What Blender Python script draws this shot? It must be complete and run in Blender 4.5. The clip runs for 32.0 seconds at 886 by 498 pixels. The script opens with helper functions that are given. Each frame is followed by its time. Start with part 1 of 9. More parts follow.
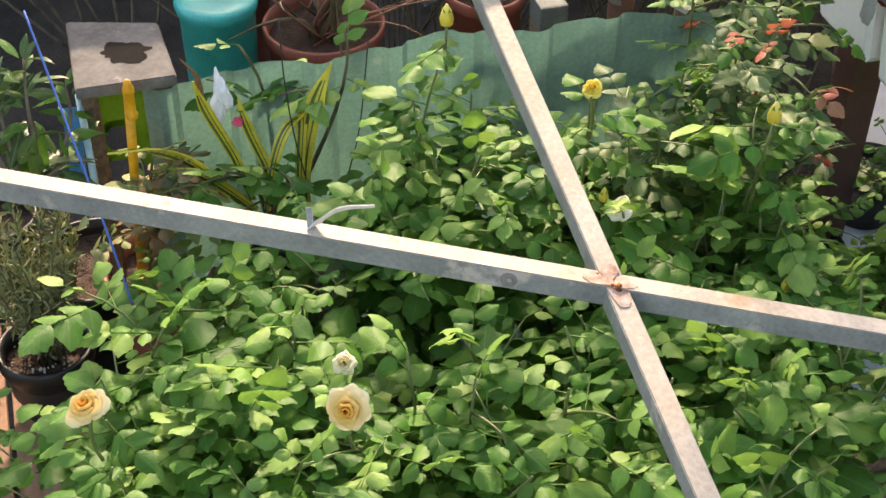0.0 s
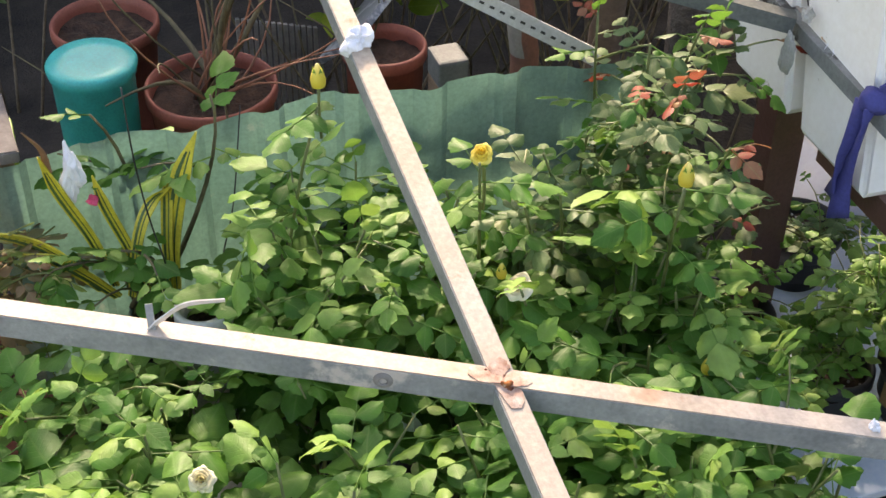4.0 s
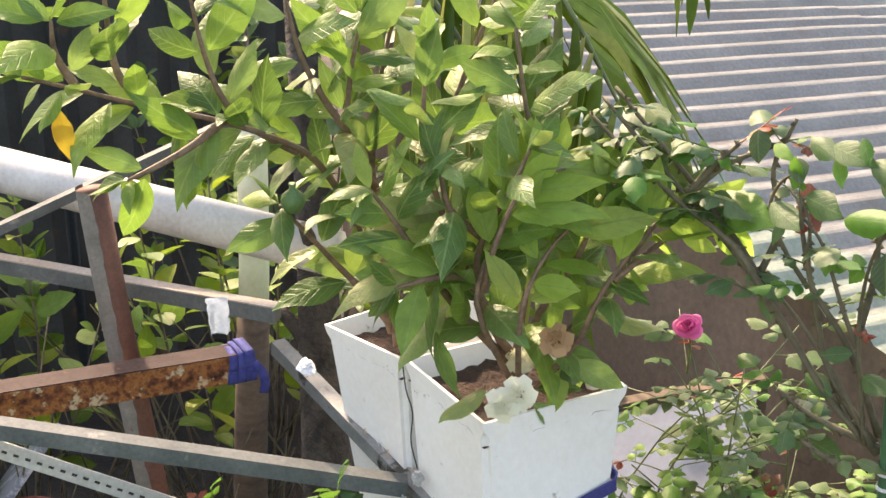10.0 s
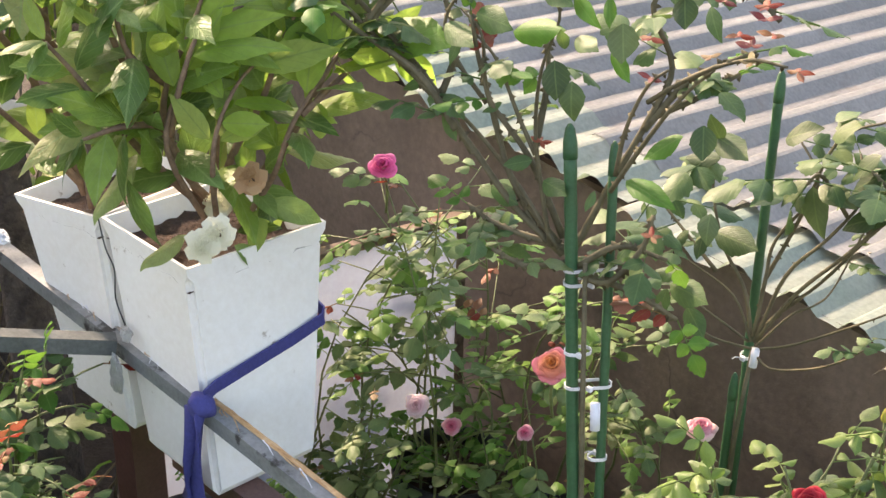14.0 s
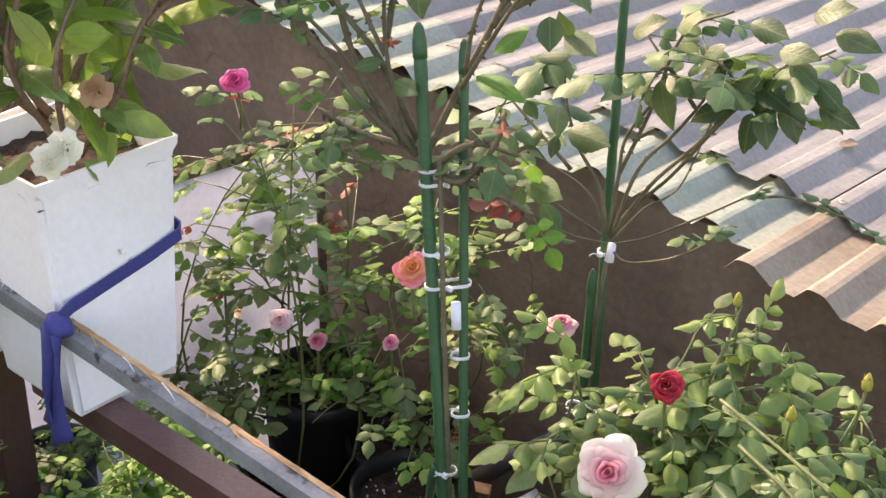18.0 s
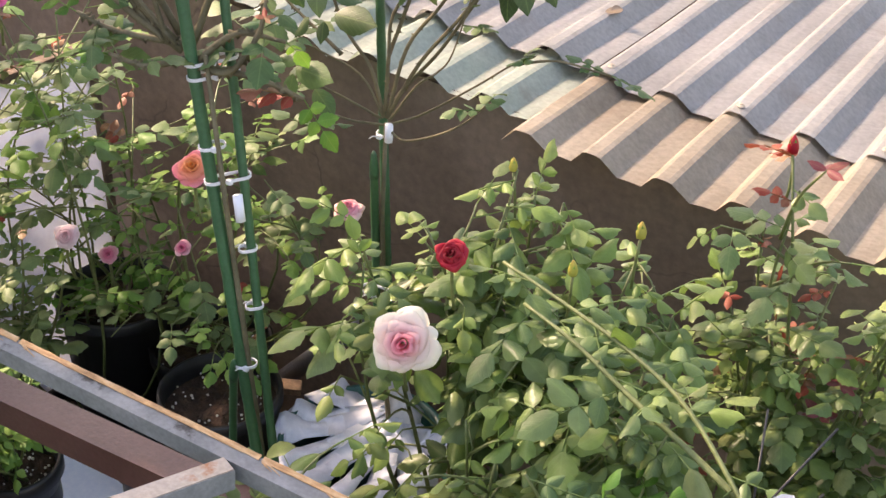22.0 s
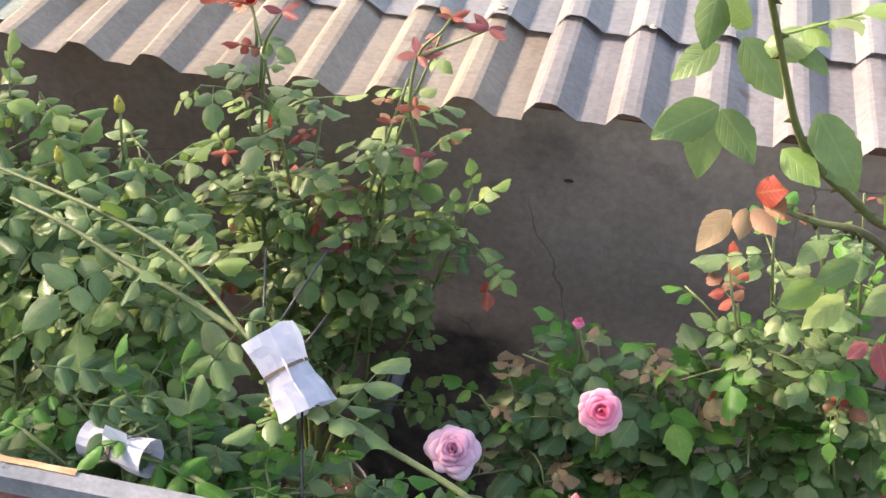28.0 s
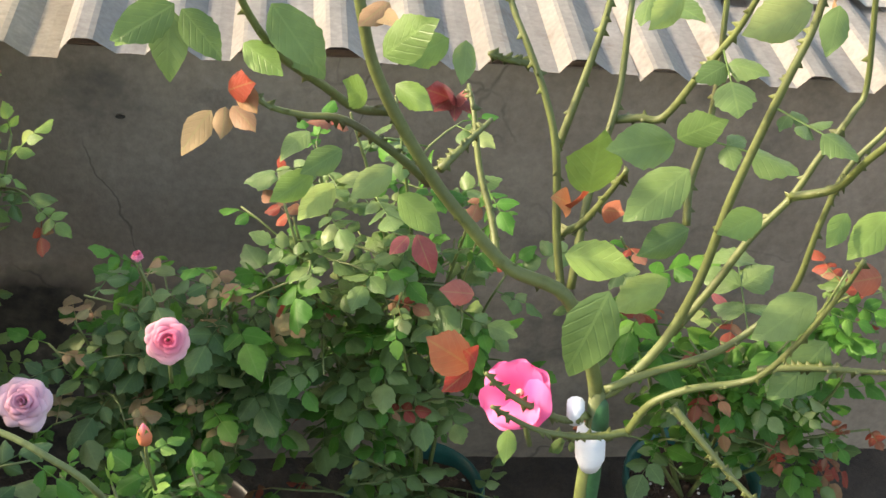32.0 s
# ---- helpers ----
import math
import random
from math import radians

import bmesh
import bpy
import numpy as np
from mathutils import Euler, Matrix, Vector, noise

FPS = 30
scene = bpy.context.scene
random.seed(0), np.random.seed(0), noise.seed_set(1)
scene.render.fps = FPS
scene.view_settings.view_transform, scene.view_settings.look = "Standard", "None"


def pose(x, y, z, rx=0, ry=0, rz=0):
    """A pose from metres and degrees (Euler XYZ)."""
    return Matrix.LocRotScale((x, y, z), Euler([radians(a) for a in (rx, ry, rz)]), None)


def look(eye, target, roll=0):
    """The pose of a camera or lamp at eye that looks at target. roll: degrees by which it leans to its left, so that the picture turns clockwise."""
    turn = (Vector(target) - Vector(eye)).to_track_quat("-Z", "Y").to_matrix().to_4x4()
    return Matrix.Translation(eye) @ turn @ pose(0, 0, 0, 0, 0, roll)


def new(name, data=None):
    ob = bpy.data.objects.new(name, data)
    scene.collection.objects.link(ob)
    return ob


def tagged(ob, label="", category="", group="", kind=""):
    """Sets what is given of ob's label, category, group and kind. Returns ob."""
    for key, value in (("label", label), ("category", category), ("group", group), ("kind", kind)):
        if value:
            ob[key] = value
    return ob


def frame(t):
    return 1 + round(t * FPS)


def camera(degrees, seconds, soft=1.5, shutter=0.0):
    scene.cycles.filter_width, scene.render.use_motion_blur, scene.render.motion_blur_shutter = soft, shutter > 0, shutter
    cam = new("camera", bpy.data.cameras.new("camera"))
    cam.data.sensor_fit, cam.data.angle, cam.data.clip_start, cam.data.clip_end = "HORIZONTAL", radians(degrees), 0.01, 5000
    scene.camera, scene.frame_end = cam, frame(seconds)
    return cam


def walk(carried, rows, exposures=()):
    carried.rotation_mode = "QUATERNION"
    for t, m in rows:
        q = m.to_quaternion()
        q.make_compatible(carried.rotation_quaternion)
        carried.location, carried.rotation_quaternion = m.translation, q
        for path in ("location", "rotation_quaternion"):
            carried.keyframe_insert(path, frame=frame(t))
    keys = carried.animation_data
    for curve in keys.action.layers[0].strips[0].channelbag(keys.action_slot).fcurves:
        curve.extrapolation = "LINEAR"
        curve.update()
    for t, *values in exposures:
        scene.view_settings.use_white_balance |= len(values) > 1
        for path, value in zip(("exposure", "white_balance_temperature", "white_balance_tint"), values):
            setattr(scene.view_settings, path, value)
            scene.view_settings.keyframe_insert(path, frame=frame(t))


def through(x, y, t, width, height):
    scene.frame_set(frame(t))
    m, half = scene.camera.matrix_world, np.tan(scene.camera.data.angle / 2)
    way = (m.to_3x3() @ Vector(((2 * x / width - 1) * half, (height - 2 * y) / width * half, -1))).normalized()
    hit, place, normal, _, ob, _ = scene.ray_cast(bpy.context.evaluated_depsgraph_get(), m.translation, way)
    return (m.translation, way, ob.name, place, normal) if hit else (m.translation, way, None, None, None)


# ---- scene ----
cam = camera(34.12, 32.0, soft=1.5)
EXPOSURES = [(0.0, 1.73, 8050.0, 15.0), (1.2, 1.73, 8050.0, 15.0), (2.2, 1.68, 7600.0, 17.0), (6.0, 1.88, 8150.0, 19.0), (13.0, 1.83, 7950.0, 19.0), (17.0, 1.89, 7850.0, 27.0), (22.0, 1.89, 7950.0, 26.0), (24.5, 1.89, 7500.0, 22.0), (28.0, 1.91, 7050.0, 23.0), (29.2, 1.91, 6950.0, 21.0), (30.2, 1.88, 7200.0, 20.0), (31.2, 1.81, 7650.0, 11.0), (32.0, 1.76, 7750.0, 9.0)]
PATH = [
    (0, (0.0432, -0.2339, 2.2500), (-1.4148, 0.2007, 0.9518), 0.75),
    (0.5, (0.0201, -0.2413, 2.2243), (-1.4277, 0.1416, 0.8986), -0.42),
    (1, (-0.0605, -0.2008, 2.1623), (-1.5236, 0.1496, 0.8446), -1.53),
    (1.5, (-0.1662, -0.1969, 2.0686), (-1.6315, 0.1539, 0.7533), -1.63),
    (2, (-0.1736, -0.2304, 2.0587), (-1.6391, 0.1673, 0.7572), -0.89),
    (2.5, (-0.1659, -0.1820, 2.0934), (-1.6257, 0.2382, 0.7924), -0.92),
    (4.5, (-0.1262, -0.0713, 2.1385), (-1.5983, 0.4937, 0.9083), 1.49),
    (5, (-0.1197, -0.0443, 2.1493), (-1.5455, 0.5873, 0.8971), 2.86),
    (5.5, (-0.1004, -0.0096, 2.1596), (-1.5060, 0.6651, 0.9070), 3.03),
    (6, (-0.0928, 0.0250, 2.1824), (-1.4894, 0.7454, 0.9452), 2.49),
    (6.5, (-0.1079, 0.0459, 2.2297), (-1.5231, 0.8193, 1.0469), 1.38),
    (7, (-0.1228, 0.0541, 2.2756), (-1.5891, 0.8980, 1.2089), 0.81),
    (7.5, (-0.1269, 0.0625, 2.2946), (-1.6253, 0.9597, 1.3200), 0.91),
    (8, (-0.1320, 0.0655, 2.2942), (-1.6480, 0.9822, 1.3661), 1.27),
    (8.5, (-0.1327, 0.0653, 2.2977), (-1.6638, 0.9907, 1.4038), 0.71),
    (9, (-0.1327, 0.0688, 2.3002), (-1.6836, 1.0078, 1.4558), 0.38),
    (9.5, (-0.1342, 0.0703, 2.2967), (-1.6911, 1.0231, 1.4793), 0.71),
    (10, (-0.1305, 0.0693, 2.2949), (-1.6788, 1.0432, 1.4861), 0.78),
    (10.5, (-0.1311, 0.0600, 2.2943), (-1.6724, 1.0516, 1.4936), 0.55),
    (11, (-0.1220, 0.0481, 2.2952), (-1.6447, 1.0721, 1.4997), 0.43),
    (11.5, (-0.0983, 0.0513, 2.2880), (-1.5814, 1.1371, 1.4995), 0.32),
    (12, (-0.0858, 0.0447, 2.2762), (-1.5169, 1.1980, 1.4877), 0.52),
    (12.5, (-0.0820, 0.0403, 2.2540), (-1.4629, 1.2251, 1.4236), -0.25),
    (13, (-0.0666, 0.0549, 2.2509), (-1.3751, 1.2950, 1.3847), 0.01),
    (13.5, (-0.0617, 0.0513, 2.2394), (-1.3299, 1.3105, 1.3415), 0.73),
    (14, (-0.0635, 0.0541, 2.2283), (-1.3200, 1.3015, 1.2982), 0.96),
    (14.5, (-0.0652, 0.0477, 2.2242), (-1.3014, 1.2954, 1.2676), 1.83),
    (16.5, (-0.0688, 0.0372, 2.1989), (-1.2523, 1.3249, 1.2289), 2.65),
    (17, (-0.0593, 0.0380, 2.1938), (-1.2175, 1.3354, 1.2062), 2.22),
    (17.5, (-0.0481, 0.0441, 2.1941), (-1.1736, 1.3627, 1.1969), 1.54),
    (18, (-0.0375, 0.0530, 2.1872), (-1.1321, 1.3928, 1.1838), 1.35),
    (18.5, (-0.0315, 0.0521, 2.1859), (-1.0946, 1.4043, 1.1653), 1.48),
    (19, (-0.0281, 0.0502, 2.1758), (-1.0579, 1.4122, 1.1345), 1.36),
    (19.5, (-0.0265, 0.0480, 2.1735), (-1.0250, 1.4193, 1.1140), 1.53),
    (20, (-0.0215, 0.0486, 2.1699), (-0.9997, 1.4263, 1.0999), 1.78),
    (20.5, (-0.0175, 0.0489, 2.1670), (-0.9730, 1.4351, 1.0875), 1.52),
    (21, (-0.0019, 0.0521, 2.1671), (-0.9285, 1.4518, 1.0798), 0.91),
    (21.5, (0.0053, 0.0512, 2.1670), (-0.8821, 1.4708, 1.0728), 0.87),
    (22, (0.0142, 0.0491, 2.1637), (-0.8293, 1.4872, 1.0590), 0.32),
    (22.5, (0.0383, 0.0544, 2.1593), (-0.7449, 1.5165, 1.0417), -0.02),
    (23, (0.0429, 0.0598, 2.1540), (-0.6865, 1.5392, 1.0230), -0.06),
    (23.5, (0.0563, 0.0592, 2.1460), (-0.6253, 1.5524, 1.0033), -0.56),
    (24, (0.0658, 0.0562, 2.1423), (-0.5325, 1.5628, 0.9709), -0.18),
    (24.5, (0.0746, 0.0598, 2.1450), (-0.4525, 1.5760, 0.9520), 1.02),
    (26.5, (0.1614, 0.0568, 2.1301), (-0.3087, 1.5675, 0.9066), -1.46),
    (27, (0.1712, 0.0552, 2.1300), (-0.2594, 1.5729, 0.9007), -1.13),
    (27.5, (0.1771, 0.0564, 2.1335), (-0.2113, 1.5852, 0.9038), -0.74),
    (28, (0.1911, 0.0531, 2.1396), (-0.1450, 1.6036, 0.9219), -0.91),
    (28.5, (0.2071, 0.0512, 2.1407), (-0.0606, 1.6294, 0.9418), -0.85),
    (29, (0.2138, 0.0501, 2.1417), (0.0021, 1.6433, 0.9513), -0.56),
    (29.5, (0.2257, 0.0462, 2.1342), (0.0627, 1.6388, 0.9355), -0.86),
    (30, (0.2407, 0.0425, 2.1276), (0.1313, 1.6215, 0.9050), -0.69),
    (30.5, (0.2403, 0.0405, 2.1320), (0.1935, 1.6107, 0.8941), 0.56),
    (31, (0.2500, 0.0393, 2.1263), (0.2872, 1.6024, 0.8792), 2.21),
    (31.5, (0.2587, 0.0411, 2.1257), (0.3721, 1.5915, 0.8674), 3.36),
    (32, (0.2859, 0.0395, 2.1209), (0.4677, 1.5750, 0.8523), 3.92),
]
walk(cam, [(t, look(eye, target, roll)) for t, eye, target, roll in PATH], EXPOSURES)

# ---- world, sun ----
world = bpy.data.worlds.new("sky")
scene.world = world
world.use_nodes = True
wn = world.node_tree
sky = wn.nodes.new("ShaderNodeTexSky")
sky.sky_type = "NISHITA"
sky.sun_disc = False
SUN_AZ, SUN_EL = -80.0, 33.0
sky.sun_elevation, sky.sun_rotation = radians(SUN_EL), radians(SUN_AZ)
sky.air_density, sky.dust_density = 1.2, 2.5
wn.links.new(sky.outputs[0], wn.nodes["Background"].inputs[0])
wn.nodes["Background"].inputs[1].default_value = 0.15
sun_data = bpy.data.lights.new("sun", "SUN")
sun_data.energy, sun_data.angle, sun_data.color = 2.45, radians(2.5), (1.0, 0.89, 0.74)
sun = new("sun", sun_data)
sun.matrix_basis = look((0, 0, 6), Vector((0, 0, 6)) - Vector((math.sin(radians(SUN_AZ)) * math.cos(radians(SUN_EL)), math.cos(radians(SUN_AZ)) * math.cos(radians(SUN_EL)), math.sin(radians(SUN_EL)))))

# ---- materials ----
def mat(name, rough=0.6, metal=0.0):
    m = bpy.data.materials.new(name)
    m.use_nodes = True
    b = m.node_tree.nodes["Principled BSDF"]
    b.inputs["Roughness"].default_value, b.inputs["Metallic"].default_value = rough, metal
    return m, m.node_tree, b


def node(nt, kind, **values):
    n = nt.nodes.new(kind)
    for k, v in values.items():
        n.inputs[k.replace("_", " ")].default_value = v
    return n


def ramp(nt, fac, stops):
    r = nt.nodes.new("ShaderNodeValToRGB")
    while len(r.color_ramp.elements) < len(stops):
        r.color_ramp.elements.new(0.5)
    for e, (p, c) in zip(r.color_ramp.elements, stops):
        e.position, e.color = p, (*c, 1)
    nt.links.new(fac, r.inputs[0])
    return r.outputs[0]


def coords(nt, which="Object"):
    return nt.nodes.new("ShaderNodeTexCoord").outputs[which]


def noise_fac(nt, scale, detail=4.0, rough=0.6, vec=None, stretch=None):
    n = node(nt, "ShaderNodeTexNoise", Scale=scale, Detail=detail, Roughness=rough)
    v = vec or coords(nt)
    if stretch:
        mp = nt.nodes.new("ShaderNodeMapping")
        mp.inputs["Scale"].default_value = stretch
        nt.links.new(v, mp.inputs[0])
        v = mp.outputs[0]
    nt.links.new(v, n.inputs["Vector"])
    return n.outputs[0]


def bump(nt, b, height, strength=0.3, distance=0.002):
    n = node(nt, "ShaderNodeBump", Strength=strength, Distance=distance)
    nt.links.new(height, n.inputs["Height"])
    nt.links.new(n.outputs[0], b.inputs["Normal"])


def mix(nt, fac, a, b, blend="MIX"):
    n = nt.nodes.new("ShaderNodeMix")
    n.data_type, n.blend_type = "RGBA", blend
    for sock, val in ((n.inputs[0], fac), (n.inputs[6], a), (n.inputs[7], b)):
        if isinstance(val, bpy.types.NodeSocket):
            nt.links.new(val, sock)
        elif isinstance(val, tuple):
            sock.default_value = (*val, 1)
        else:
            sock.default_value = val
    return n.outputs[2]


def mottled(name, stops, scale, rough=0.6, metal=0.0, grain=120.0, bump_amount=0.3, distance=0.002, stretch=None, second=None):
    """A surface whose colour wanders at two scales, with fine relief."""
    m, nt, b = mat(name, rough, metal)
    col = ramp(nt, noise_fac(nt, scale, stretch=stretch), stops)
    fine = noise_fac(nt, grain, 3)
    col = mix(nt, 0.35, col, ramp(nt, fine, [(0.25, (0.25, 0.25, 0.25)), (0.8, (0.8, 0.8, 0.8))]), "OVERLAY")
    if second:
        spot, colour, lo, hi = second
        col = mix(nt, ramp(nt, noise_fac(nt, spot, 6, 0.65), [(lo, (0, 0, 0)), (hi, (1, 1, 1))]), col, colour)
    nt.links.new(col, b.inputs["Base Color"])
    bump(nt, b, fine, bump_amount, distance)
    return m


def leaf_material(name, stops, rough=0.52, through=0.32, vein=0.25, glow=(0.22, 0.36, 0.05)):
    """Leaf: hue varies leaf by leaf, fine mottling, light passes through."""
    m, nt, b = mat(name, rough)
    geo = nt.nodes.new("ShaderNodeNewGeometry")
    info = nt.nodes.new("ShaderNodeObjectInfo")
    both, part_of = nt.nodes.new("ShaderNodeMath"), nt.nodes.new("ShaderNodeMath")
    both.operation, part_of.operation = "ADD", "FRACT"
    nt.links.new(geo.outputs["Random Per Island"], both.inputs[0])
    nt.links.new(info.outputs["Random"], both.inputs[1])
    nt.links.new(both.outputs[0], part_of.inputs[0])
    col = ramp(nt, part_of.outputs[0], stops)
    mott = noise_fac(nt, 45, 3)
    uv = nt.nodes.new("ShaderNodeSeparateXYZ")
    nt.links.new(coords(nt, "UV"), uv.inputs[0])

    def calc(op, a, b=0.0):
        n = nt.nodes.new("ShaderNodeMath")
        n.operation = op
        for sock, val in zip(n.inputs, (a, b)):
            if isinstance(val, bpy.types.NodeSocket):
                nt.links.new(val, sock)
            else:
                sock.default_value = val
        return n.outputs[0]

    side = calc("ABSOLUTE", calc("SUBTRACT", uv.outputs[0], 0.5))
    ribs = calc("SINE", calc("MULTIPLY", calc("SUBTRACT", uv.outputs[1], calc("MULTIPLY", side, 0.75)), 40.0))
    ribs = calc("POWER", calc("MAXIMUM", ribs, 0.0), 9.0)
    rib = calc("MAXIMUM", calc("LESS_THAN", side, 0.025), calc("MULTIPLY", ribs, 0.4))
    col = mix(nt, calc("MULTIPLY", rib, vein * 0.8), col, (0.26, 0.38, 0.13))
    col = mix(nt, 0.45, col, ramp(nt, mott, [(0.3, (0.3, 0.3, 0.3)), (0.75, (0.72, 0.72, 0.66))]), "OVERLAY")
    nt.links.new(col, b.inputs["Base Color"])
    b.inputs["Specular IOR Level"].default_value = 0.35
    bump(nt, b, calc("SUBTRACT", calc("MULTIPLY", noise_fac(nt, 110, 2), 0.7), calc("MULTIPLY", rib, 0.5)), vein + 0.15, 0.003)
    tr = nt.nodes.new("ShaderNodeBsdfTranslucent")
    warm = mix(nt, 0.4, col, glow)
    nt.links.new(warm, tr.inputs[0])
    mx = nt.nodes.new("ShaderNodeMixShader")
    mx.inputs[0].default_value = through
    nt.links.new(b.outputs[0], mx.inputs[1])
    nt.links.new(tr.outputs[0], mx.inputs[2])
    nt.links.new(mx.outputs[0], nt.nodes["Material Output"].inputs[0])
    return m


def plain(name, colour, rough=0.5, metal=0.0, vary=0.12, scale=30.0):
    lo = tuple(c * (1 - vary) for c in colour)
    hi = tuple(min(1, c * (1 + vary)) for c in colour)
    return mottled(name, [(0.3, lo), (0.7, hi)], scale, rough, metal, 200, 0.12, 0.001)


# brown coat, darkened to stand for the shade on the wall's west end
M_PLASTER = mottled("brown_shaded_plaster", [(0.25, (0.135, 0.093, 0.068)), (0.5, (0.2, 0.143, 0.108)), (0.75, (0.27, 0.2, 0.154))], 2.2, 0.9, 0, 60, 0.5, 0.004, second=(3.2, (0.05, 0.042, 0.038), 0.56, 0.75))
def cracked(m, amount=0.6):
    """Adds thin broken cracks to a wall's colour and relief."""
    nt = m.node_tree
    b = nt.nodes["Principled BSDF"]
    src = b.inputs["Base Color"].links[0].from_socket
    bent = nt.nodes.new("ShaderNodeVectorMath")
    wob = node(nt, "ShaderNodeTexNoise", Scale=5.0, Detail=4.0)
    place = coords(nt)
    nt.links.new(place, wob.inputs["Vector"])
    bent.operation = "MULTIPLY_ADD"
    bent.inputs[1].default_value = (0.22, 0.22, 0.22)
    nt.links.new(wob.outputs["Color"], bent.inputs[0])
    nt.links.new(place, bent.inputs[2])
    cell = nt.nodes.new("ShaderNodeTexVoronoi")
    cell.feature = "DISTANCE_TO_EDGE"
    cell.inputs["Scale"].default_value = 3.2
    nt.links.new(bent.outputs[0], cell.inputs["Vector"])
    line = ramp(nt, cell.outputs["Distance"], [(0.0, (1, 1, 1)), (0.012, (0, 0, 0))])
    mask = ramp(nt, noise_fac(nt, 3.7, 3), [(0.52, (0, 0, 0)), (0.62, (amount, amount, amount))])
    both = mix(nt, 1.0, line, mask, "MULTIPLY")
    col = mix(nt, both, src, (0.045, 0.037, 0.032))
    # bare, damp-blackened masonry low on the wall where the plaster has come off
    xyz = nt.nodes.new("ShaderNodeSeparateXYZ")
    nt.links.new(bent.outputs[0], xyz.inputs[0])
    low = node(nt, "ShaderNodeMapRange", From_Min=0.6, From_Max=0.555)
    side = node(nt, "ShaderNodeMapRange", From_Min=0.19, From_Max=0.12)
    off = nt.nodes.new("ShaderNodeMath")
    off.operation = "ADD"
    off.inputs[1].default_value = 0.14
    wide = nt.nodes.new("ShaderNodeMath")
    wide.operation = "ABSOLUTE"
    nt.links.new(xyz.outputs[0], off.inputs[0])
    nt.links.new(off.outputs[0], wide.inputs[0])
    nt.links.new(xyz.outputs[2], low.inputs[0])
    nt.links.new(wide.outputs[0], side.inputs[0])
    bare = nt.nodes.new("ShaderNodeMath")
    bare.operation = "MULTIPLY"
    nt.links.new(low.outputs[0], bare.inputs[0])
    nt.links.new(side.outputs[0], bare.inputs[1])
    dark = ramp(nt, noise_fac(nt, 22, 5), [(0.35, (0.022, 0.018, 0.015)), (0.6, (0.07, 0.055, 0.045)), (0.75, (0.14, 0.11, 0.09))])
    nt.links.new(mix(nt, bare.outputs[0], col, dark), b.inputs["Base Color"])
    return m


# greyer coat, its colour lightened for the brighter east end of the wall
M_PLASTER_GREY_LIT = mottled("grey_lit_plaster", [(0.25, (0.198, 0.146, 0.108)), (0.5, (0.270, 0.206, 0.161)), (0.75, (0.347, 0.273, 0.219))], 2.2, 0.9, 0, 60, 0.5, 0.004, second=(3.2, (0.07, 0.06, 0.055), 0.58, 0.77))
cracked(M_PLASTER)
cracked(M_PLASTER_GREY_LIT)
M_EARTH = mottled("damp_earth", [(0.3, (0.025, 0.02, 0.016)), (0.7, (0.075, 0.058, 0.045))], 6, 0.95, 0, 90, 0.8, 0.01)
M_SOIL = mottled("potting_soil", [(0.3, (0.03, 0.018, 0.012)), (0.7, (0.1, 0.055, 0.035))], 40, 0.95, 0, 150, 1.0, 0.01)
M_GRIT = plain("perlite", (0.7, 0.68, 0.63), 0.9)
M_GREY = mottled("grey_painted_steel", [(0.3, (0.17, 0.18, 0.18)), (0.7, (0.3, 0.31, 0.3))], 14, 0.5, 0.0, 160, 0.25, second=(9, (0.5, 0.45, 0.4), 0.6, 0.66))
M_RUSTY = mottled("rusted_steel", [(0.32, (0.04, 0.018, 0.014)), (0.45, (0.15, 0.052, 0.028)), (0.55, (0.34, 0.13, 0.045)), (0.7, (0.09, 0.04, 0.03))], 38, 0.88, 0.0, 140, 0.8, second=(30, (0.55, 0.4, 0.27), 0.55, 0.61))
M_BROWN = mottled("red_brown_primer", [(0.3, (0.085, 0.036, 0.03)), (0.7, (0.135, 0.064, 0.054))], 8, 0.4, 0.0, 140, 0.3)
M_WHITE = mottled("white_plastic", [(0.25, (0.8, 0.77, 0.72)), (0.7, (0.86, 0.85, 0.82))], 5, 0.42, 0, 90, 0.08, second=(34, (0.4, 0.33, 0.26), 0.66, 0.74))
M_POT = plain("black_plastic", (0.018, 0.018, 0.019), 0.42)
M_TERRA = plain("brick_red_plastic", (0.3, 0.09, 0.06), 0.6)
M_TEAL = plain("green_plastic", (0.01, 0.085, 0.075), 0.4)
M_AQUA = plain("turquoise_plastic", (0.01, 0.38, 0.36), 0.4)
M_PVC = mottled("grey_white_pvc", [(0.3, (0.5, 0.48, 0.45)), (0.7, (0.66, 0.65, 0.62))], 6, 0.5, 0, 120, 0.15)
M_PALEPOLE = mottled("pale_green_pole", [(0.3, (0.64, 0.68, 0.44)), (0.7, (0.76, 0.79, 0.58))], 5, 0.55, 0, 110, 0.2, second=(14, (0.46, 0.45, 0.3), 0.64, 0.76))
M_SHEET = mottled("green_coated_sheet", [(0.3, (0.2, 0.32, 0.275)), (0.7, (0.28, 0.41, 0.355))], 5, 0.45, 0.0, 120, 0.2, second=(14, (0.4, 0.45, 0.4), 0.64, 0.7))
M_FENCE = mottled("blue_grey_sheet", [(0.3, (0.035, 0.045, 0.053)), (0.7, (0.068, 0.08, 0.09))], 3, 0.55, 0.2, 90, 0.2, second=(5, (0.13, 0.1, 0.07), 0.6, 0.7))
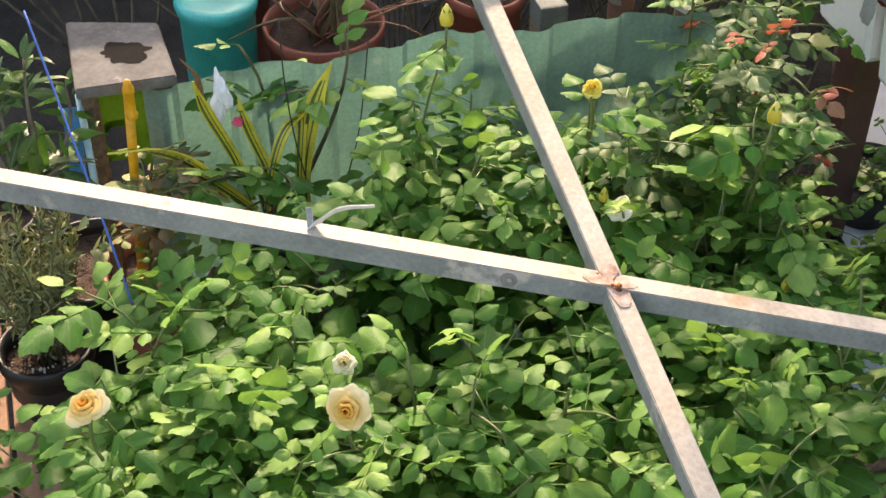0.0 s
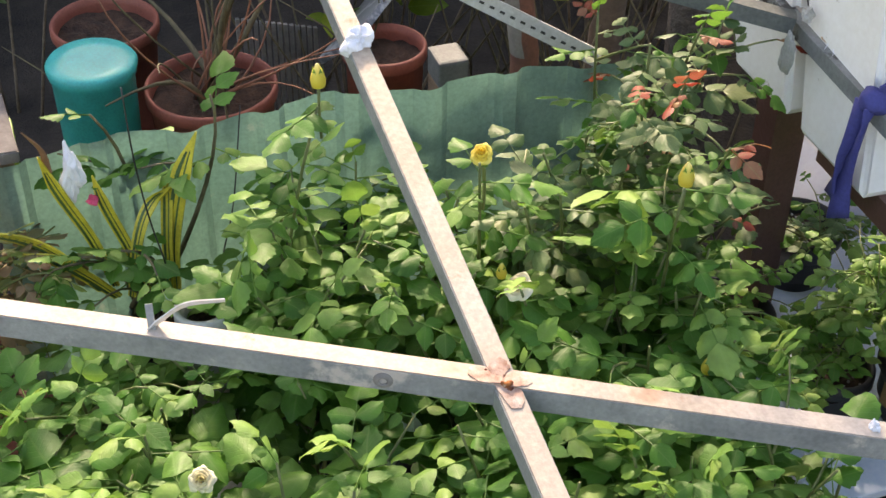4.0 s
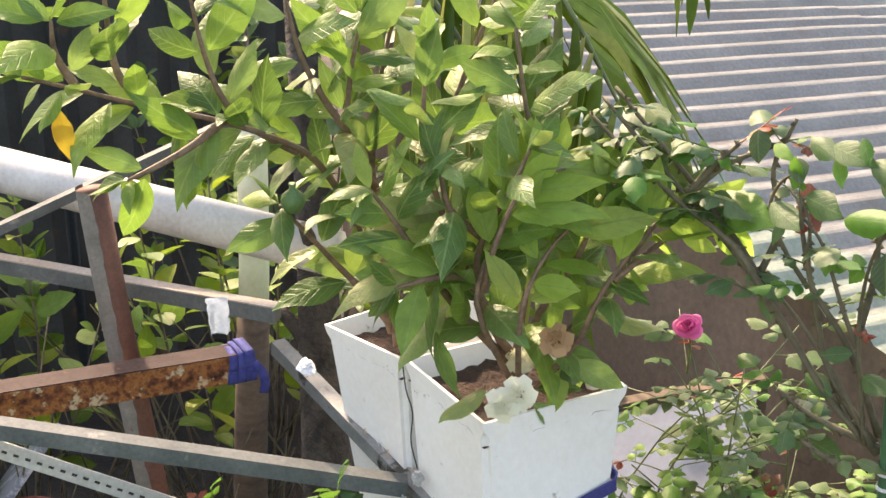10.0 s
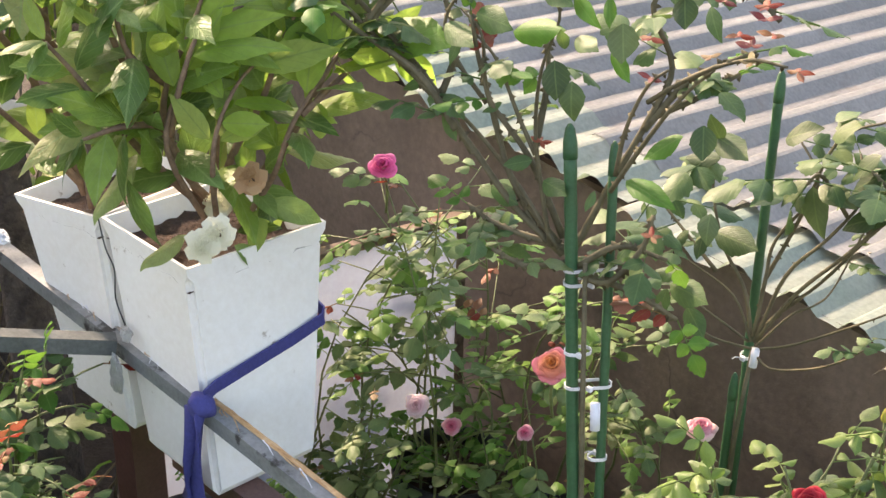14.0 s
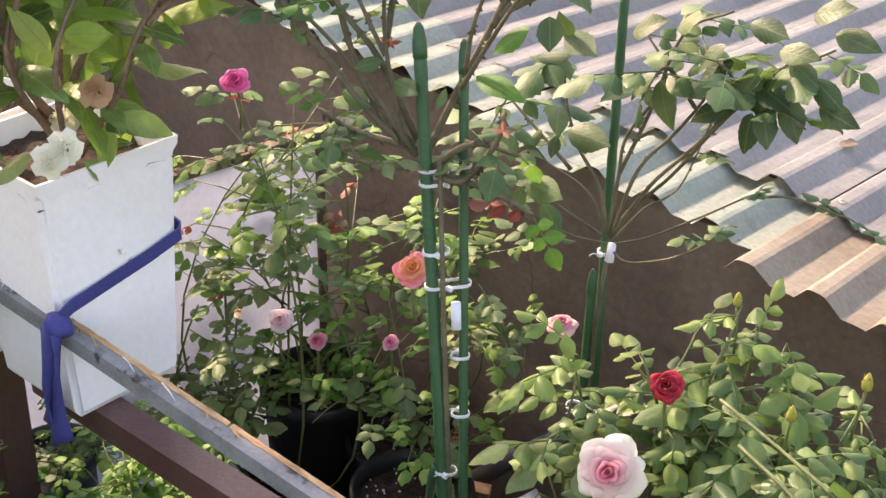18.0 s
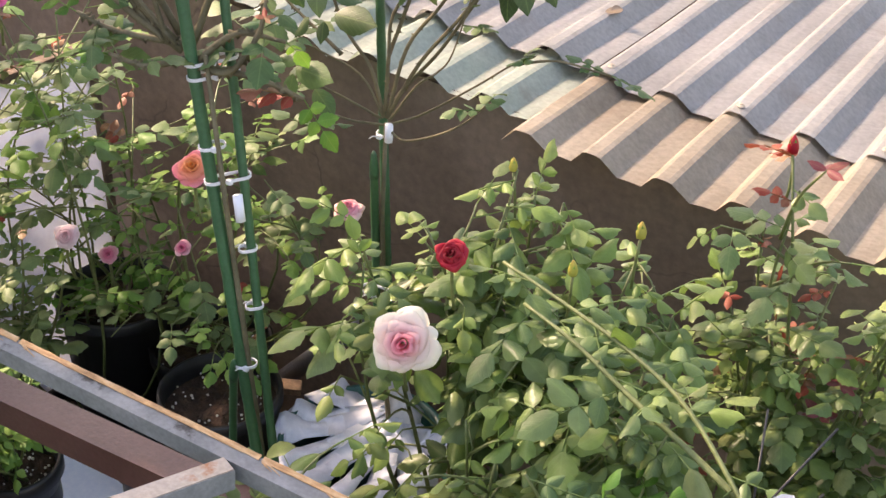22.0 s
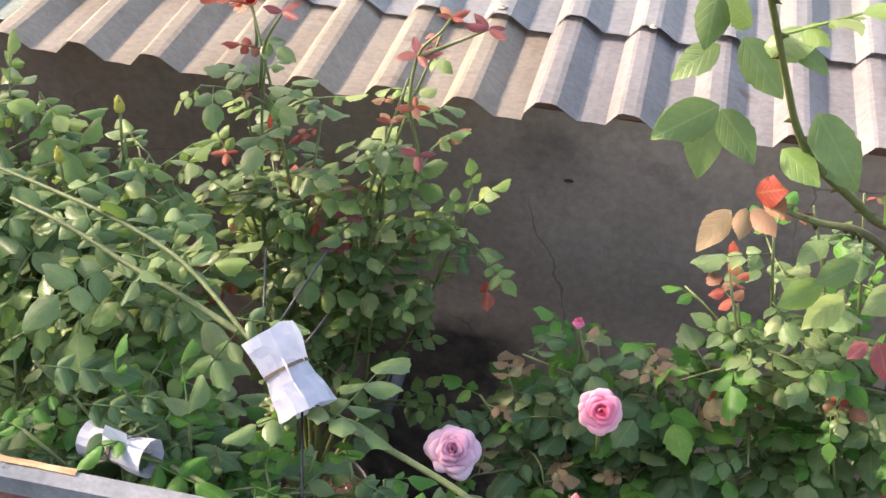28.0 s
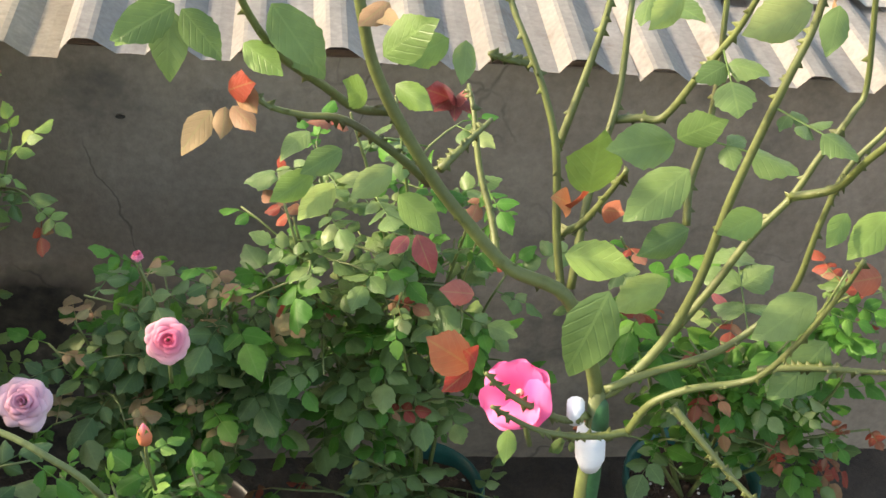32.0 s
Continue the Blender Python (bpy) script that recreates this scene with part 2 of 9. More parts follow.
M_ZINC = mottled("weathered_zinc", [(0.3, (0.36, 0.355, 0.335)), (0.7, (0.5, 0.495, 0.47))], 3, 0.5, 0.12, 90, 0.2, second=(7, (0.36, 0.31, 0.27), 0.58, 0.75))
M_ZINC_OLD = mottled("rust_tinged_zinc", [(0.3, (0.34, 0.275, 0.195)), (0.7, (0.5, 0.45, 0.36))], 3, 0.6, 0.15, 90, 0.3, second=(9, (0.22, 0.15, 0.1), 0.6, 0.75))
M_FADED = mottled("faded_green_roofing", [(0.3, (0.37, 0.46, 0.38)), (0.7, (0.57, 0.59, 0.5))], 4, 0.6, 0.0, 90, 0.2, second=(7, (0.34, 0.3, 0.24), 0.6, 0.75))
M_BOARD = mottled("white_board", [(0.3, (0.6, 0.68, 0.8)), (0.7, (0.66, 0.74, 0.85))], 3, 0.5, 0, 80, 0.1)
M_CONCRETE = mottled("grey_concrete", [(0.3, (0.16, 0.15, 0.135)), (0.7, (0.28, 0.26, 0.24))], 10, 0.9, 0, 110, 0.5)
M_WOOD = mottled("old_timber", [(0.3, (0.09, 0.06, 0.04)), (0.7, (0.22, 0.15, 0.1))], 8, 0.85, 0, 130, 0.5, stretch=(1, 8, 8))
M_BLUE = plain("blue_cloth", (0.045, 0.05, 0.2), 0.85)
M_STAKE = plain("green_coated_stake", (0.03, 0.105, 0.042), 0.5)
M_TIE = plain("white_plastic_tie", (0.72, 0.72, 0.74), 0.5)
M_PAPER = mottled("white_paper", [(0.3, (0.68, 0.69, 0.74)), (0.7, (0.8, 0.8, 0.84))], 20, 0.8, 0, 60, 0.3)
M_BARK = mottled("grey_bark", [(0.3, (0.1, 0.075, 0.05)), (0.7, (0.24, 0.19, 0.14))], 25, 0.9, 0, 120, 0.7)
M_CANE = mottled("green_rose_cane", [(0.3, (0.075, 0.105, 0.03)), (0.7, (0.16, 0.185, 0.065))], 15, 0.5, 0, 120, 0.3)
M_CANE_SUN = mottled("sunlit_rose_cane", [(0.25, (0.072, 0.057, 0.025)), (0.42, (0.090, 0.107, 0.032)), (0.75, (0.144, 0.172, 0.052))], 9, 0.5, 0, 120, 0.3)
M_CANE_OLD = mottled("brown_rose_cane", [(0.3, (0.07, 0.06, 0.03)), (0.7, (0.17, 0.14, 0.075))], 18, 0.7, 0, 120, 0.5)
# white board; the blue of skylight on its shaded face is in the colour
M_THIN_BOARD = mottled("skylit_board", [(0.3, (0.3, 0.41, 0.64)), (0.7, (0.36, 0.48, 0.72))], 3, 0.45, 0, 80, 0.1)
_nt = M_THIN_BOARD.node_tree
# translucency added to brighten the sheet from behind
_tr, _mx = _nt.nodes.new("ShaderNodeBsdfTranslucent"), _nt.nodes.new("ShaderNodeMixShader")
_tr.inputs[0].default_value = (0.84, 0.88, 0.94, 1)
_mx.inputs[0].default_value = 0.4
_nt.links.new(_nt.nodes["Principled BSDF"].outputs[0], _mx.inputs[1])
_nt.links.new(_tr.outputs[0], _mx.inputs[2])
_nt.links.new(_mx.outputs[0], _nt.nodes["Material Output"].inputs[0])
M_ROSE = leaf_material("rose_leaf", [(0.0, (0.042, 0.145, 0.021)), (0.45, (0.064, 0.205, 0.028)), (0.8, (0.092, 0.255, 0.038)), (1.0, (0.14, 0.29, 0.052))], 0.5, 0.4)
M_ROSE_LIGHT = leaf_material("fresh_rose_leaf", [(0.0, (0.1, 0.23, 0.045)), (0.5, (0.15, 0.31, 0.06)), (1.0, (0.25, 0.39, 0.09))])
M_ROSE_DARK = leaf_material("dark_rose_leaf", [(0.0, (0.05, 0.11, 0.04)), (0.5, (0.085, 0.155, 0.06)), (0.9, (0.13, 0.2, 0.08)), (1.0, (0.19, 0.23, 0.09))], 0.5, 0.28)
M_ROSE_PALE = leaf_material("greyish_rose_leaf", [(0.0, (0.09, 0.16, 0.06)), (0.5, (0.14, 0.22, 0.085)), (1.0, (0.23, 0.29, 0.12))], 0.5, 0.3)
M_ROSE_RED = leaf_material("young_red_leaf", [(0.0, (0.26, 0.035, 0.026)), (0.35, (0.3, 0.06, 0.035)), (0.7, (0.27, 0.11, 0.07)), (1.0, (0.3, 0.17, 0.08))], glow=(0.45, 0.06, 0.03))
M_ROSE_OLIVE = leaf_material("olive_rose_leaf", [(0.0, (0.085, 0.145, 0.05)), (0.5, (0.125, 0.2, 0.068)), (0.9, (0.18, 0.255, 0.095)), (1.0, (0.25, 0.29, 0.11))], 0.36, 0.28)
# leaf green lightened and yellowed to stand for direct sun
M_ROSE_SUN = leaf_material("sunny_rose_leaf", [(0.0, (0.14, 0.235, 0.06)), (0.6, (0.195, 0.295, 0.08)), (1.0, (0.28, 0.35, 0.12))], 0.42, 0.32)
M_ROSE_TAN = leaf_material("withered_leaf", [(0.0, (0.32, 0.29, 0.15)), (0.5, (0.36, 0.25, 0.14)), (1.0, (0.3, 0.17, 0.1))], glow=(0.4, 0.28, 0.12))
# dark green, darkened further to stand for leaves turned from the sun
M_ROSE_DEEP = leaf_material("deep_shaded_rose_leaf", [(0.0, (0.022, 0.052, 0.02)), (0.5, (0.04, 0.08, 0.03)), (0.9, (0.075, 0.12, 0.05)), (1.0, (0.12, 0.16, 0.07))], 0.48, 0.15)
M_MAROON = leaf_material("maroon_leaf", [(0.0, (0.163, 0.045, 0.056)), (0.6, (0.250, 0.068, 0.070)), (1.0, (0.300, 0.105, 0.084))], 0.5, 0.25, glow=(0.375, 0.045, 0.042))
M_GUAVA = leaf_material("guava_leaf", [(0.0, (0.06, 0.125, 0.032)), (0.35, (0.1, 0.19, 0.05)), (0.7, (0.16, 0.27, 0.075)), (0.92, (0.24, 0.34, 0.11)), (1.0, (0.34, 0.36, 0.13))], 0.42, 0.36, 0.85)
M_SHRUB = leaf_material("garden_shrub_leaf", [(0.0, (0.06, 0.13, 0.015)), (0.5, (0.14, 0.24, 0.02)), (1.0, (0.3, 0.34, 0.03))], 0.5, 0.45)
M_PALM = leaf_material("palm_leaf", [(0.0, (0.1, 0.17, 0.025)), (0.6, (0.19, 0.28, 0.035)), (1.0, (0.34, 0.36, 0.08))], 0.4, 0.3)


# ---- builders ----
rng = random.Random(7)


def thing(name, base, label, category, group="", kind=""):
    ob = new(name)
    ob.location = base
    return tagged(ob, label, category, group, kind)


def link(name, me, material, parent=None, label="", smooth=True):
    """A mesh given in world metres, hung under parent (or on its own)."""
    me.materials.append(material)
    if smooth:
        me.polygons.foreach_set("use_smooth", [True] * len(me.polygons))
    ob = new(name, me)
    if parent is not None:
        up, at = parent, Vector((0, 0, 0))
        while up is not None:
            at += up.location
            up = up.parent
        me.transform(Matrix.Translation(-at))
        ob.parent = parent
    if label:
        ob["label"] = label
    return ob


def part(name, bm, material, parent=None, label="", smooth=False):
    me = bpy.data.meshes.new(name)
    bm.to_mesh(me)
    bm.free()
    return link(name, me, material, parent, label, smooth)


def own(ob, at):
    """Moves the origin of a lone mesh to its base."""
    ob.data.transform(Matrix.Translation(-Vector(at)))
    ob.location = at
    return ob


def box(bm, x0, x1, y0, y1, z0, z1, bevel=0.0, m=None):
    vs = [bm.verts.new((x, y, z)) for x in (x0, x1) for y in (y0, y1) for z in (z0, z1)]
    fs = [bm.faces.new([vs[i] for i in f]) for f in ((0, 1, 3, 2), (4, 6, 7, 5), (0, 4, 5, 1), (2, 3, 7, 6), (0, 2, 6, 4), (1, 5, 7, 3))]
    if bevel:
        es = list({e for f in fs for e in f.edges})
        got = bmesh.ops.bevel(bm, geom=es, offset=bevel, segments=2, affect="EDGES", profile=0.6)
        vs = list({v for f in got["faces"] for v in f.verts} | {v for v in vs if v.is_valid})
    if m is not None:
        for v in vs:
            v.co = m @ v.co
    return bm


def sweep(bm, pts, radii, sides=8, square=False, cap=True, phase=0.0):
    """A tube along pts; square gives a square section of that half width."""
    pts = [Vector(p) for p in pts]
    if not hasattr(radii, "__len__"):
        radii = [radii] * len(pts)
    rings, side = [], None
    if square:
        sides = 4
    for i, p in enumerate(pts):
        d = (pts[min(i + 1, len(pts) - 1)] - pts[max(i - 1, 0)]).normalized()
        ref = Vector((0, 0, 1)) if abs(d.z) < 0.9 else Vector((0, 1, 0))
        if side is None or square:
            side = d.cross(ref).normalized()
        else:
            side = (side - d * side.dot(d)).normalized()
        over = side.cross(d)
        ring = []
        for k in range(sides):
            a = 2 * math.pi * k / sides + (math.pi / 4 if square else phase)
            r = radii[i] * (math.sqrt(2) if square else 1)
            ring.append(bm.verts.new(p + side * (math.cos(a) * r) + over * (math.sin(a) * r)))
        rings.append(ring)
    for a, b in zip(rings, rings[1:]):
        for k in range(sides):
            bm.faces.new((a[k], a[(k + 1) % sides], b[(k + 1) % sides], b[k]))
    if cap:
        bm.faces.new(rings[0][::-1])
        bm.faces.new(rings[-1])
    return bm


def lathe(bm, centre, profile, sides=32, wobble=0.0):
    """Turns a profile of (radius, height) round the upright through centre."""
    c, rings = Vector(centre), []
    for r, z in profile:
        if r < 1e-5:
            rings.append([bm.verts.new(c + Vector((0, 0, z)))])
        else:
            rings.append([bm.verts.new(c + Vector((math.cos(2 * math.pi * k / sides) * r * (1 + wobble * math.sin(3 * k)), math.sin(2 * math.pi * k / sides) * r, z))) for k in range(sides)])
    for a, b in zip(rings, rings[1:]):
        for k in range(sides):
            q = [a[k % len(a)], a[(k + 1) % sides % len(a)], b[(k + 1) % sides % len(b)], b[k % len(b)]]
            q = list(dict.fromkeys(q))
            if len(q) > 2:
                bm.faces.new(q)
    return bm


def curve_points(a, b, rise=0.0, n=7, wob=0.0, r=rng):
    """A slightly bent way from a to b."""
    a, b = Vector(a), Vector(b)
    off = Vector((r.uniform(-1, 1), r.uniform(-1, 1), r.uniform(-0.4, 0.4))) * wob
    out = []
    for i in range(n):
        t = i / (n - 1)
        k = 4 * t * (1 - t)
        out.append(a.lerp(b, t) + (off + Vector((0, 0, rise))) * k)
    return out


# leaves: templates of (verts, faces) along +y, put down in bulk
def blade(width, fold=0.25, droop=0.18, rows=(0.22, 0.5, 0.8), shape=(0.8, 1.0, 0.62)):
    vs = [(0, 0, 0)]
    for t, s in zip(rows, shape):
        w, z = width / 2 * s, -droop * t * t
        vs += [(-w, t, z + fold * w), (0, t, z), (w, t, z + fold * w)]
    vs.append((0, 1, -droop))
    n = len(vs) - 1
    fs = [(0, 2, 1), (0, 3, 2)]
    for k in range(len(rows) - 1):
        a = 1 + 3 * k
        fs += [(a, a + 1, a + 4, a + 3), (a + 1, a + 2, a + 5, a + 4)]
    fs += [(n - 3, n - 2, n), (n - 2, n - 1, n)]
    return np.array(vs, float), fs


def full_blade(width, fold, camber, droop, wave=0.0, teeth=0.06, n=9, wide_at=0.7, side=0.0, seed=0):
    """A leaf with rounded or rolled halves, a bent midrib, a wavy rim and, for roses, a toothed edge."""
    r = random.Random(seed)
    ph = r.uniform(0, 6.28)
    vs, fs = [(0, 0, 0)], []
    for k in range(1, n + 1):
        u = k / (n + 1)
        half = width / 2 * math.sin(math.pi * u ** wide_at) ** 0.8 * (1 - 0.38 * u ** 4)
        spine = -droop * u * u
        for c in (-1, -0.55, 0, 0.55, 1):
            edge = abs(c) == 1
            w = half * c * (1 + (teeth * (1 if k % 2 else -1) if edge else 0)) * (1 + 0.05 * r.uniform(-1, 1) * edge)
            y = u + (0.03 * teeth / 0.06 if edge and k % 2 else 0) + 0.05 * abs(c) * half
            z = spine + fold * abs(w) - camber * w * w / max(width, 0.1) * 2 + wave * width * c * c * math.sin(u * 7 + ph + (1.3 if c > 0 else 0))
            z += 0.018 * width * (1 if k % 2 else -1) * (1 - c * c) * (abs(c) > 0.1)
            vs.append((w + side * u * u, y, z))
    vs.append((side, 1.0, -droop * 1.05))
    top = len(vs) - 1
    for c in range(4):
        fs.append((0, 2 + c, 1 + c))
        fs.append((top - 5 + c, top - 4 + c, top))
    for k in range(n - 1):
        a = 1 + 5 * k
        for c in range(4):
            fs.append((a + c, a + c + 1, a + c + 6, a + c + 5))
    return np.array(vs, float), fs


BLADES = {
    # broad flat rose leaflets, some folded along the rib, some with falling halves
    "rose": [full_blade(w, f, c, d, v, seed=k, side=q, wide_at=0.76) for k, (w, f, c, d, v, q) in enumerate(((0.74, 0.12, 0.35, 0.12, 0.03, 0.03), (0.8, 0.0, 0.35, 0.3, 0.04, -0.04), (0.7, 0.42, 0.4, 0.2, 0.02, 0.0), (0.76, -0.06, 0.4, 0.18, 0.05, 0.05), (0.7, 0.25, 0.6, 0.35, 0.03, -0.03), (0.78, 0.06, 0.5, 0.05, 0.06, 0.02)))],
    # glossy leaflets whose halves roll under and whose tips hang
    "rolled": [full_blade(w, f, c, d, v, 0.025, 9, 0.84, q, k + 20) for k, (w, f, c, d, v, q) in enumerate(((0.66, 0.05, 0.5, 0.3, 0.02, 0.05), (0.62, 0.0, 0.75, 0.42, 0.03, -0.06), (0.64, 0.1, 0.95, 0.25, 0.02, 0.0), (0.56, 0.0, 0.8, 0.15, 0.03, 0.04), (0.68, 0.05, 0.35, 0.12, 0.04, -0.03)))],
    "guava": [full_blade(w, f, c, d, v, 0.0, 11, 0.9, q, k + 40) for k, (w, f, c, d, v, q) in enumerate(((0.45, 0.3, 0.3, 0.2, 0.04, 0.03), (0.52, 0.05, 0.2, 0.42, 0.05, -0.05), (0.44, 0.55, 0.3, 0.3, 0.04, 0.06), (0.5, -0.15, 0.2, 0.25, 0.06, 0.0), (0.48, 0.2, 0.6, 0.6, 0.03, -0.03)))],
    "round": [blade(0.7, 0.1, 0.15, (0.1, 0.28, 0.5, 0.75, 0.92), (0.55, 0.9, 1.0, 0.7, 0.28)), blade(0.6, 0.3, 0.25, (0.1, 0.28, 0.5, 0.75, 0.92), (0.55, 0.9, 1.0, 0.7, 0.28))],
    "broad": [full_blade(w, f, c, d, v, 0.02, 13, 0.84, q, k + 60) for k, (w, f, c, d, v, q) in enumerate(((0.6, 0.12, 0.3, 0.14, 0.03, 0.04), (0.55, 0.28, 0.3, 0.25, 0.04, -0.05), (0.58, 0.0, 0.4, 0.2, 0.03, 0.02)))],
    "narrow": [blade(0.24, 0.3, 0.2), blade(0.28, 0.1, 0.3)],
}


class Leaves:
    """Collects leaves and makes one mesh of them."""

    def __init__(self, kind="rose"):
        self.kind, self.v, self.f, self.n, self.uv = kind, [], [], 0, []

    def add(self, at, along, up, size, wide=1.0, r=rng):
        vs, fs = r.choice(BLADES[self.kind])
        y = Vector(along).normalized()
        x = y.cross(Vector(up))
        x = x.normalized() if x.length > 1e-4 else Vector((1, 0, 0))
        z = x.cross(y)
        m = np.array([x * wide, y, z]) * size
        self.v.append(vs @ m + np.array(at))
        self.f += [tuple(i + self.n for i in f) for f in fs]
        self.n += len(vs)
        wide_at = max(1e-6, np.abs(vs[:, 0]).max())
        self.uv.append(np.stack([0.5 + 0.5 * vs[:, 0] / wide_at, vs[:, 1]], 1))

    def compound(self, at, along, up, size, pairs=2, r=rng):
        """A rose leaf: a stalk with paired leaflets and one at the end."""
        d = Vector(along).normalized()
        s = d.cross(Vector(up))
        s = s.normalized() if s.length > 1e-4 else Vector((1, 0, 0))
        u = s.cross(d)
        at = Vector(at)
        for k in range(pairs):
            p = at + d * size * (0.5 + 0.62 * k)
            for sg in (-1, 1):
                way = s * sg * r.uniform(0.8, 1.1) + d * r.uniform(0.3, 0.75) + u * r.uniform(-0.35, 0.2)
                self.add(p, way, u + Vector((r.uniform(-0.4, 0.4), r.uniform(-0.4, 0.4), 0)), size * r.uniform(0.72, 0.98) * (0.82 + 0.18 * k), r=r)
        end = at + d * size * (0.42 + 0.6 * pairs)
        ring = [s * 0.0009, u * 0.0014 - s * 0.0006, u * -0.0012 - s * 0.0006]
        self.v.append(np.array([at + q for q in ring] + [end + q * 0.7 for q in ring]))
        self.f += [(self.n + i, self.n + (i + 1) % 3, self.n + 3 + (i + 1) % 3, self.n + 3 + i) for i in range(3)]
        self.uv.append(np.array([(0.5, 0.1)] * 3 + [(0.5, 0.6)] * 3))
        self.n += 6
        self.add(at + d * size * (0.4 + 0.6 * pairs), d + u * r.uniform(-0.35, 0.15), u, size * r.uniform(0.95, 1.2), r=r)

    def link(self, name, material, parent, label=""):
        if not self.n:
            return None
        me = bpy.data.meshes.new(name)
        me.from_pydata(np.concatenate(self.v).tolist(), [], self.f)
        layer = me.uv_layers.new(name="leaf")
        corner = np.empty(len(me.loops), dtype=np.int32)
        me.loops.foreach_get("vertex_index", corner)
        layer.data.foreach_set("uv", np.concatenate(self.uv)[corner].ravel())
        ob = link(name, me, material, parent, label)
        ob["kind"] = "stuff"
        return ob


def jitter(r, s=1.0):
    return Vector((r.gauss(0, s), r.gauss(0, s), r.gauss(0, s)))


def petal_bloom(bm, at, axis, radius, layers=5, per=7, openness=1.0, seed=1):
    """A rose: a wrapped heart inside rings of ruffled, cupped petals that open outwards and roll back at the rim."""
    r = random.Random(seed)
    axis = Vector(axis).normalized()
    x = axis.orthogonal().normalized()
    y = axis.cross(x)
    at = Vector(at)
    across = [-1 + 2 * i / 6 for i in range(7)]
    for L in range(layers):
        k = L / max(1, layers - 1)
        n = 3 if L == 0 else round(3 + (per - 3) * k + 1)
        for i in range(n):
            a0 = 2 * math.pi * (i + 0.43 * L + r.uniform(-0.3, 0.3)) / n
            half = math.pi / n * (1.75 if L == 0 else 1.5) * r.uniform(0.9, 1.2)
            foot, rim = radius * (0.05 + 0.12 * k), radius * (0.13 + 0.87 * k ** 0.9 * openness) * r.uniform(0.84, 1.1)
            high = radius * (0.95 - 0.5 * k * openness) * r.uniform(0.82, 1.12)
            ph, wave, notch = r.uniform(0, 6.28), r.uniform(0.01, 0.045) * radius, r.uniform(-0.04, 0.1)
            skew = r.uniform(-0.12, 0.12)
            grid = []
            for u, full in ((0.0, 0.5), (0.3, 0.86), (0.55, 1.05), (0.78, 1.08), (0.92, 0.96), (0.98, 0.8), (1.0, 0.6)):
                belly = foot + (rim - foot) * (u ** (0.75 + 0.5 * (1 - k)))
                roll = max(0.0, u - 0.72) * (0.5 + 1.1 * k)
                row = []
                for c in across:
                    w = half * full
                    a = a0 + w * c + skew * u
                    ruffle = wave * u * u * math.sin(c * 3.6 + ph)
                    h = high * (math.sin(u * math.pi * 0.5) - roll * 0.9 - notch * (1 - c * c) * max(0, u - 0.7)) - 0.1 * radius * c * c * u * u
                    rr = belly * (1 - 0.14 * c * c * u) + roll * radius * 0.14 + ruffle
                    row.append(bm.verts.new(at + (x * math.cos(a) + y * math.sin(a)) * rr + axis * (h + ruffle * 0.8)))
                grid.append(row)
            for p, q in zip(grid, grid[1:]):
                for c in range(6):
                    bm.faces.new((p[c], p[c + 1], q[c + 1], q[c]))
    return bm


def smooth_way(points, n=5):
    """A smooth line through the given points."""
    p = [Vector(q) for q in points]
    p = [p[0] * 2 - p[1]] + p + [p[-1] * 2 - p[-2]]
    out = []
    for i in range(1, len(p) - 2):
        for k in range(n):
            t = k / n
            out.append(0.5 * (2 * p[i] + (p[i + 1] - p[i - 1]) * t + (2 * p[i - 1] - 5 * p[i] + 4 * p[i + 1] - p[i + 2]) * t * t + (3 * p[i] - p[i - 1] - 3 * p[i + 1] + p[i + 2]) * t ** 3))
    return out + [p[-2]]


def strip(bm, pts, across, width, thick=0.0015):
    """A flat band along pts; across gives its width's direction."""
    rows = []
    for i, p in enumerate(pts):
        p = Vector(p)
        d = (Vector(pts[min(i + 1, len(pts) - 1)]) - Vector(pts[max(i - 1, 0)])).normalized()
        w = Vector(across(i) if callable(across) else across)
        w = (w - d * w.dot(d)).normalized() * (width(i) if callable(width) else width) * 0.5
        nrm = d.cross(w).normalized() * thick * 0.5
        rows.append([bm.verts.new(q) for q in (p - w - nrm, p + w - nrm, p + w + nrm, p - w + nrm)])
    for a, b in zip(rows, rows[1:]):
        for k in range(4):
            bm.faces.new((a[k], a[(k + 1) % 4], b[(k + 1) % 4], b[k]))
    bm.faces.new(rows[0][::-1])
    bm.faces.new(rows[-1])
    return bm


# ---- the setting ----
GROUND, WALL_Y = 0.0, 1.98
ground_bm = bmesh.new()
box(ground_bm, -300, 300, -300, 300, GROUND - 0.3, GROUND)
tagged(part("ground", ground_bm, M_EARTH), "dark damp earth yard between the plant pots", "ground", kind="structure")


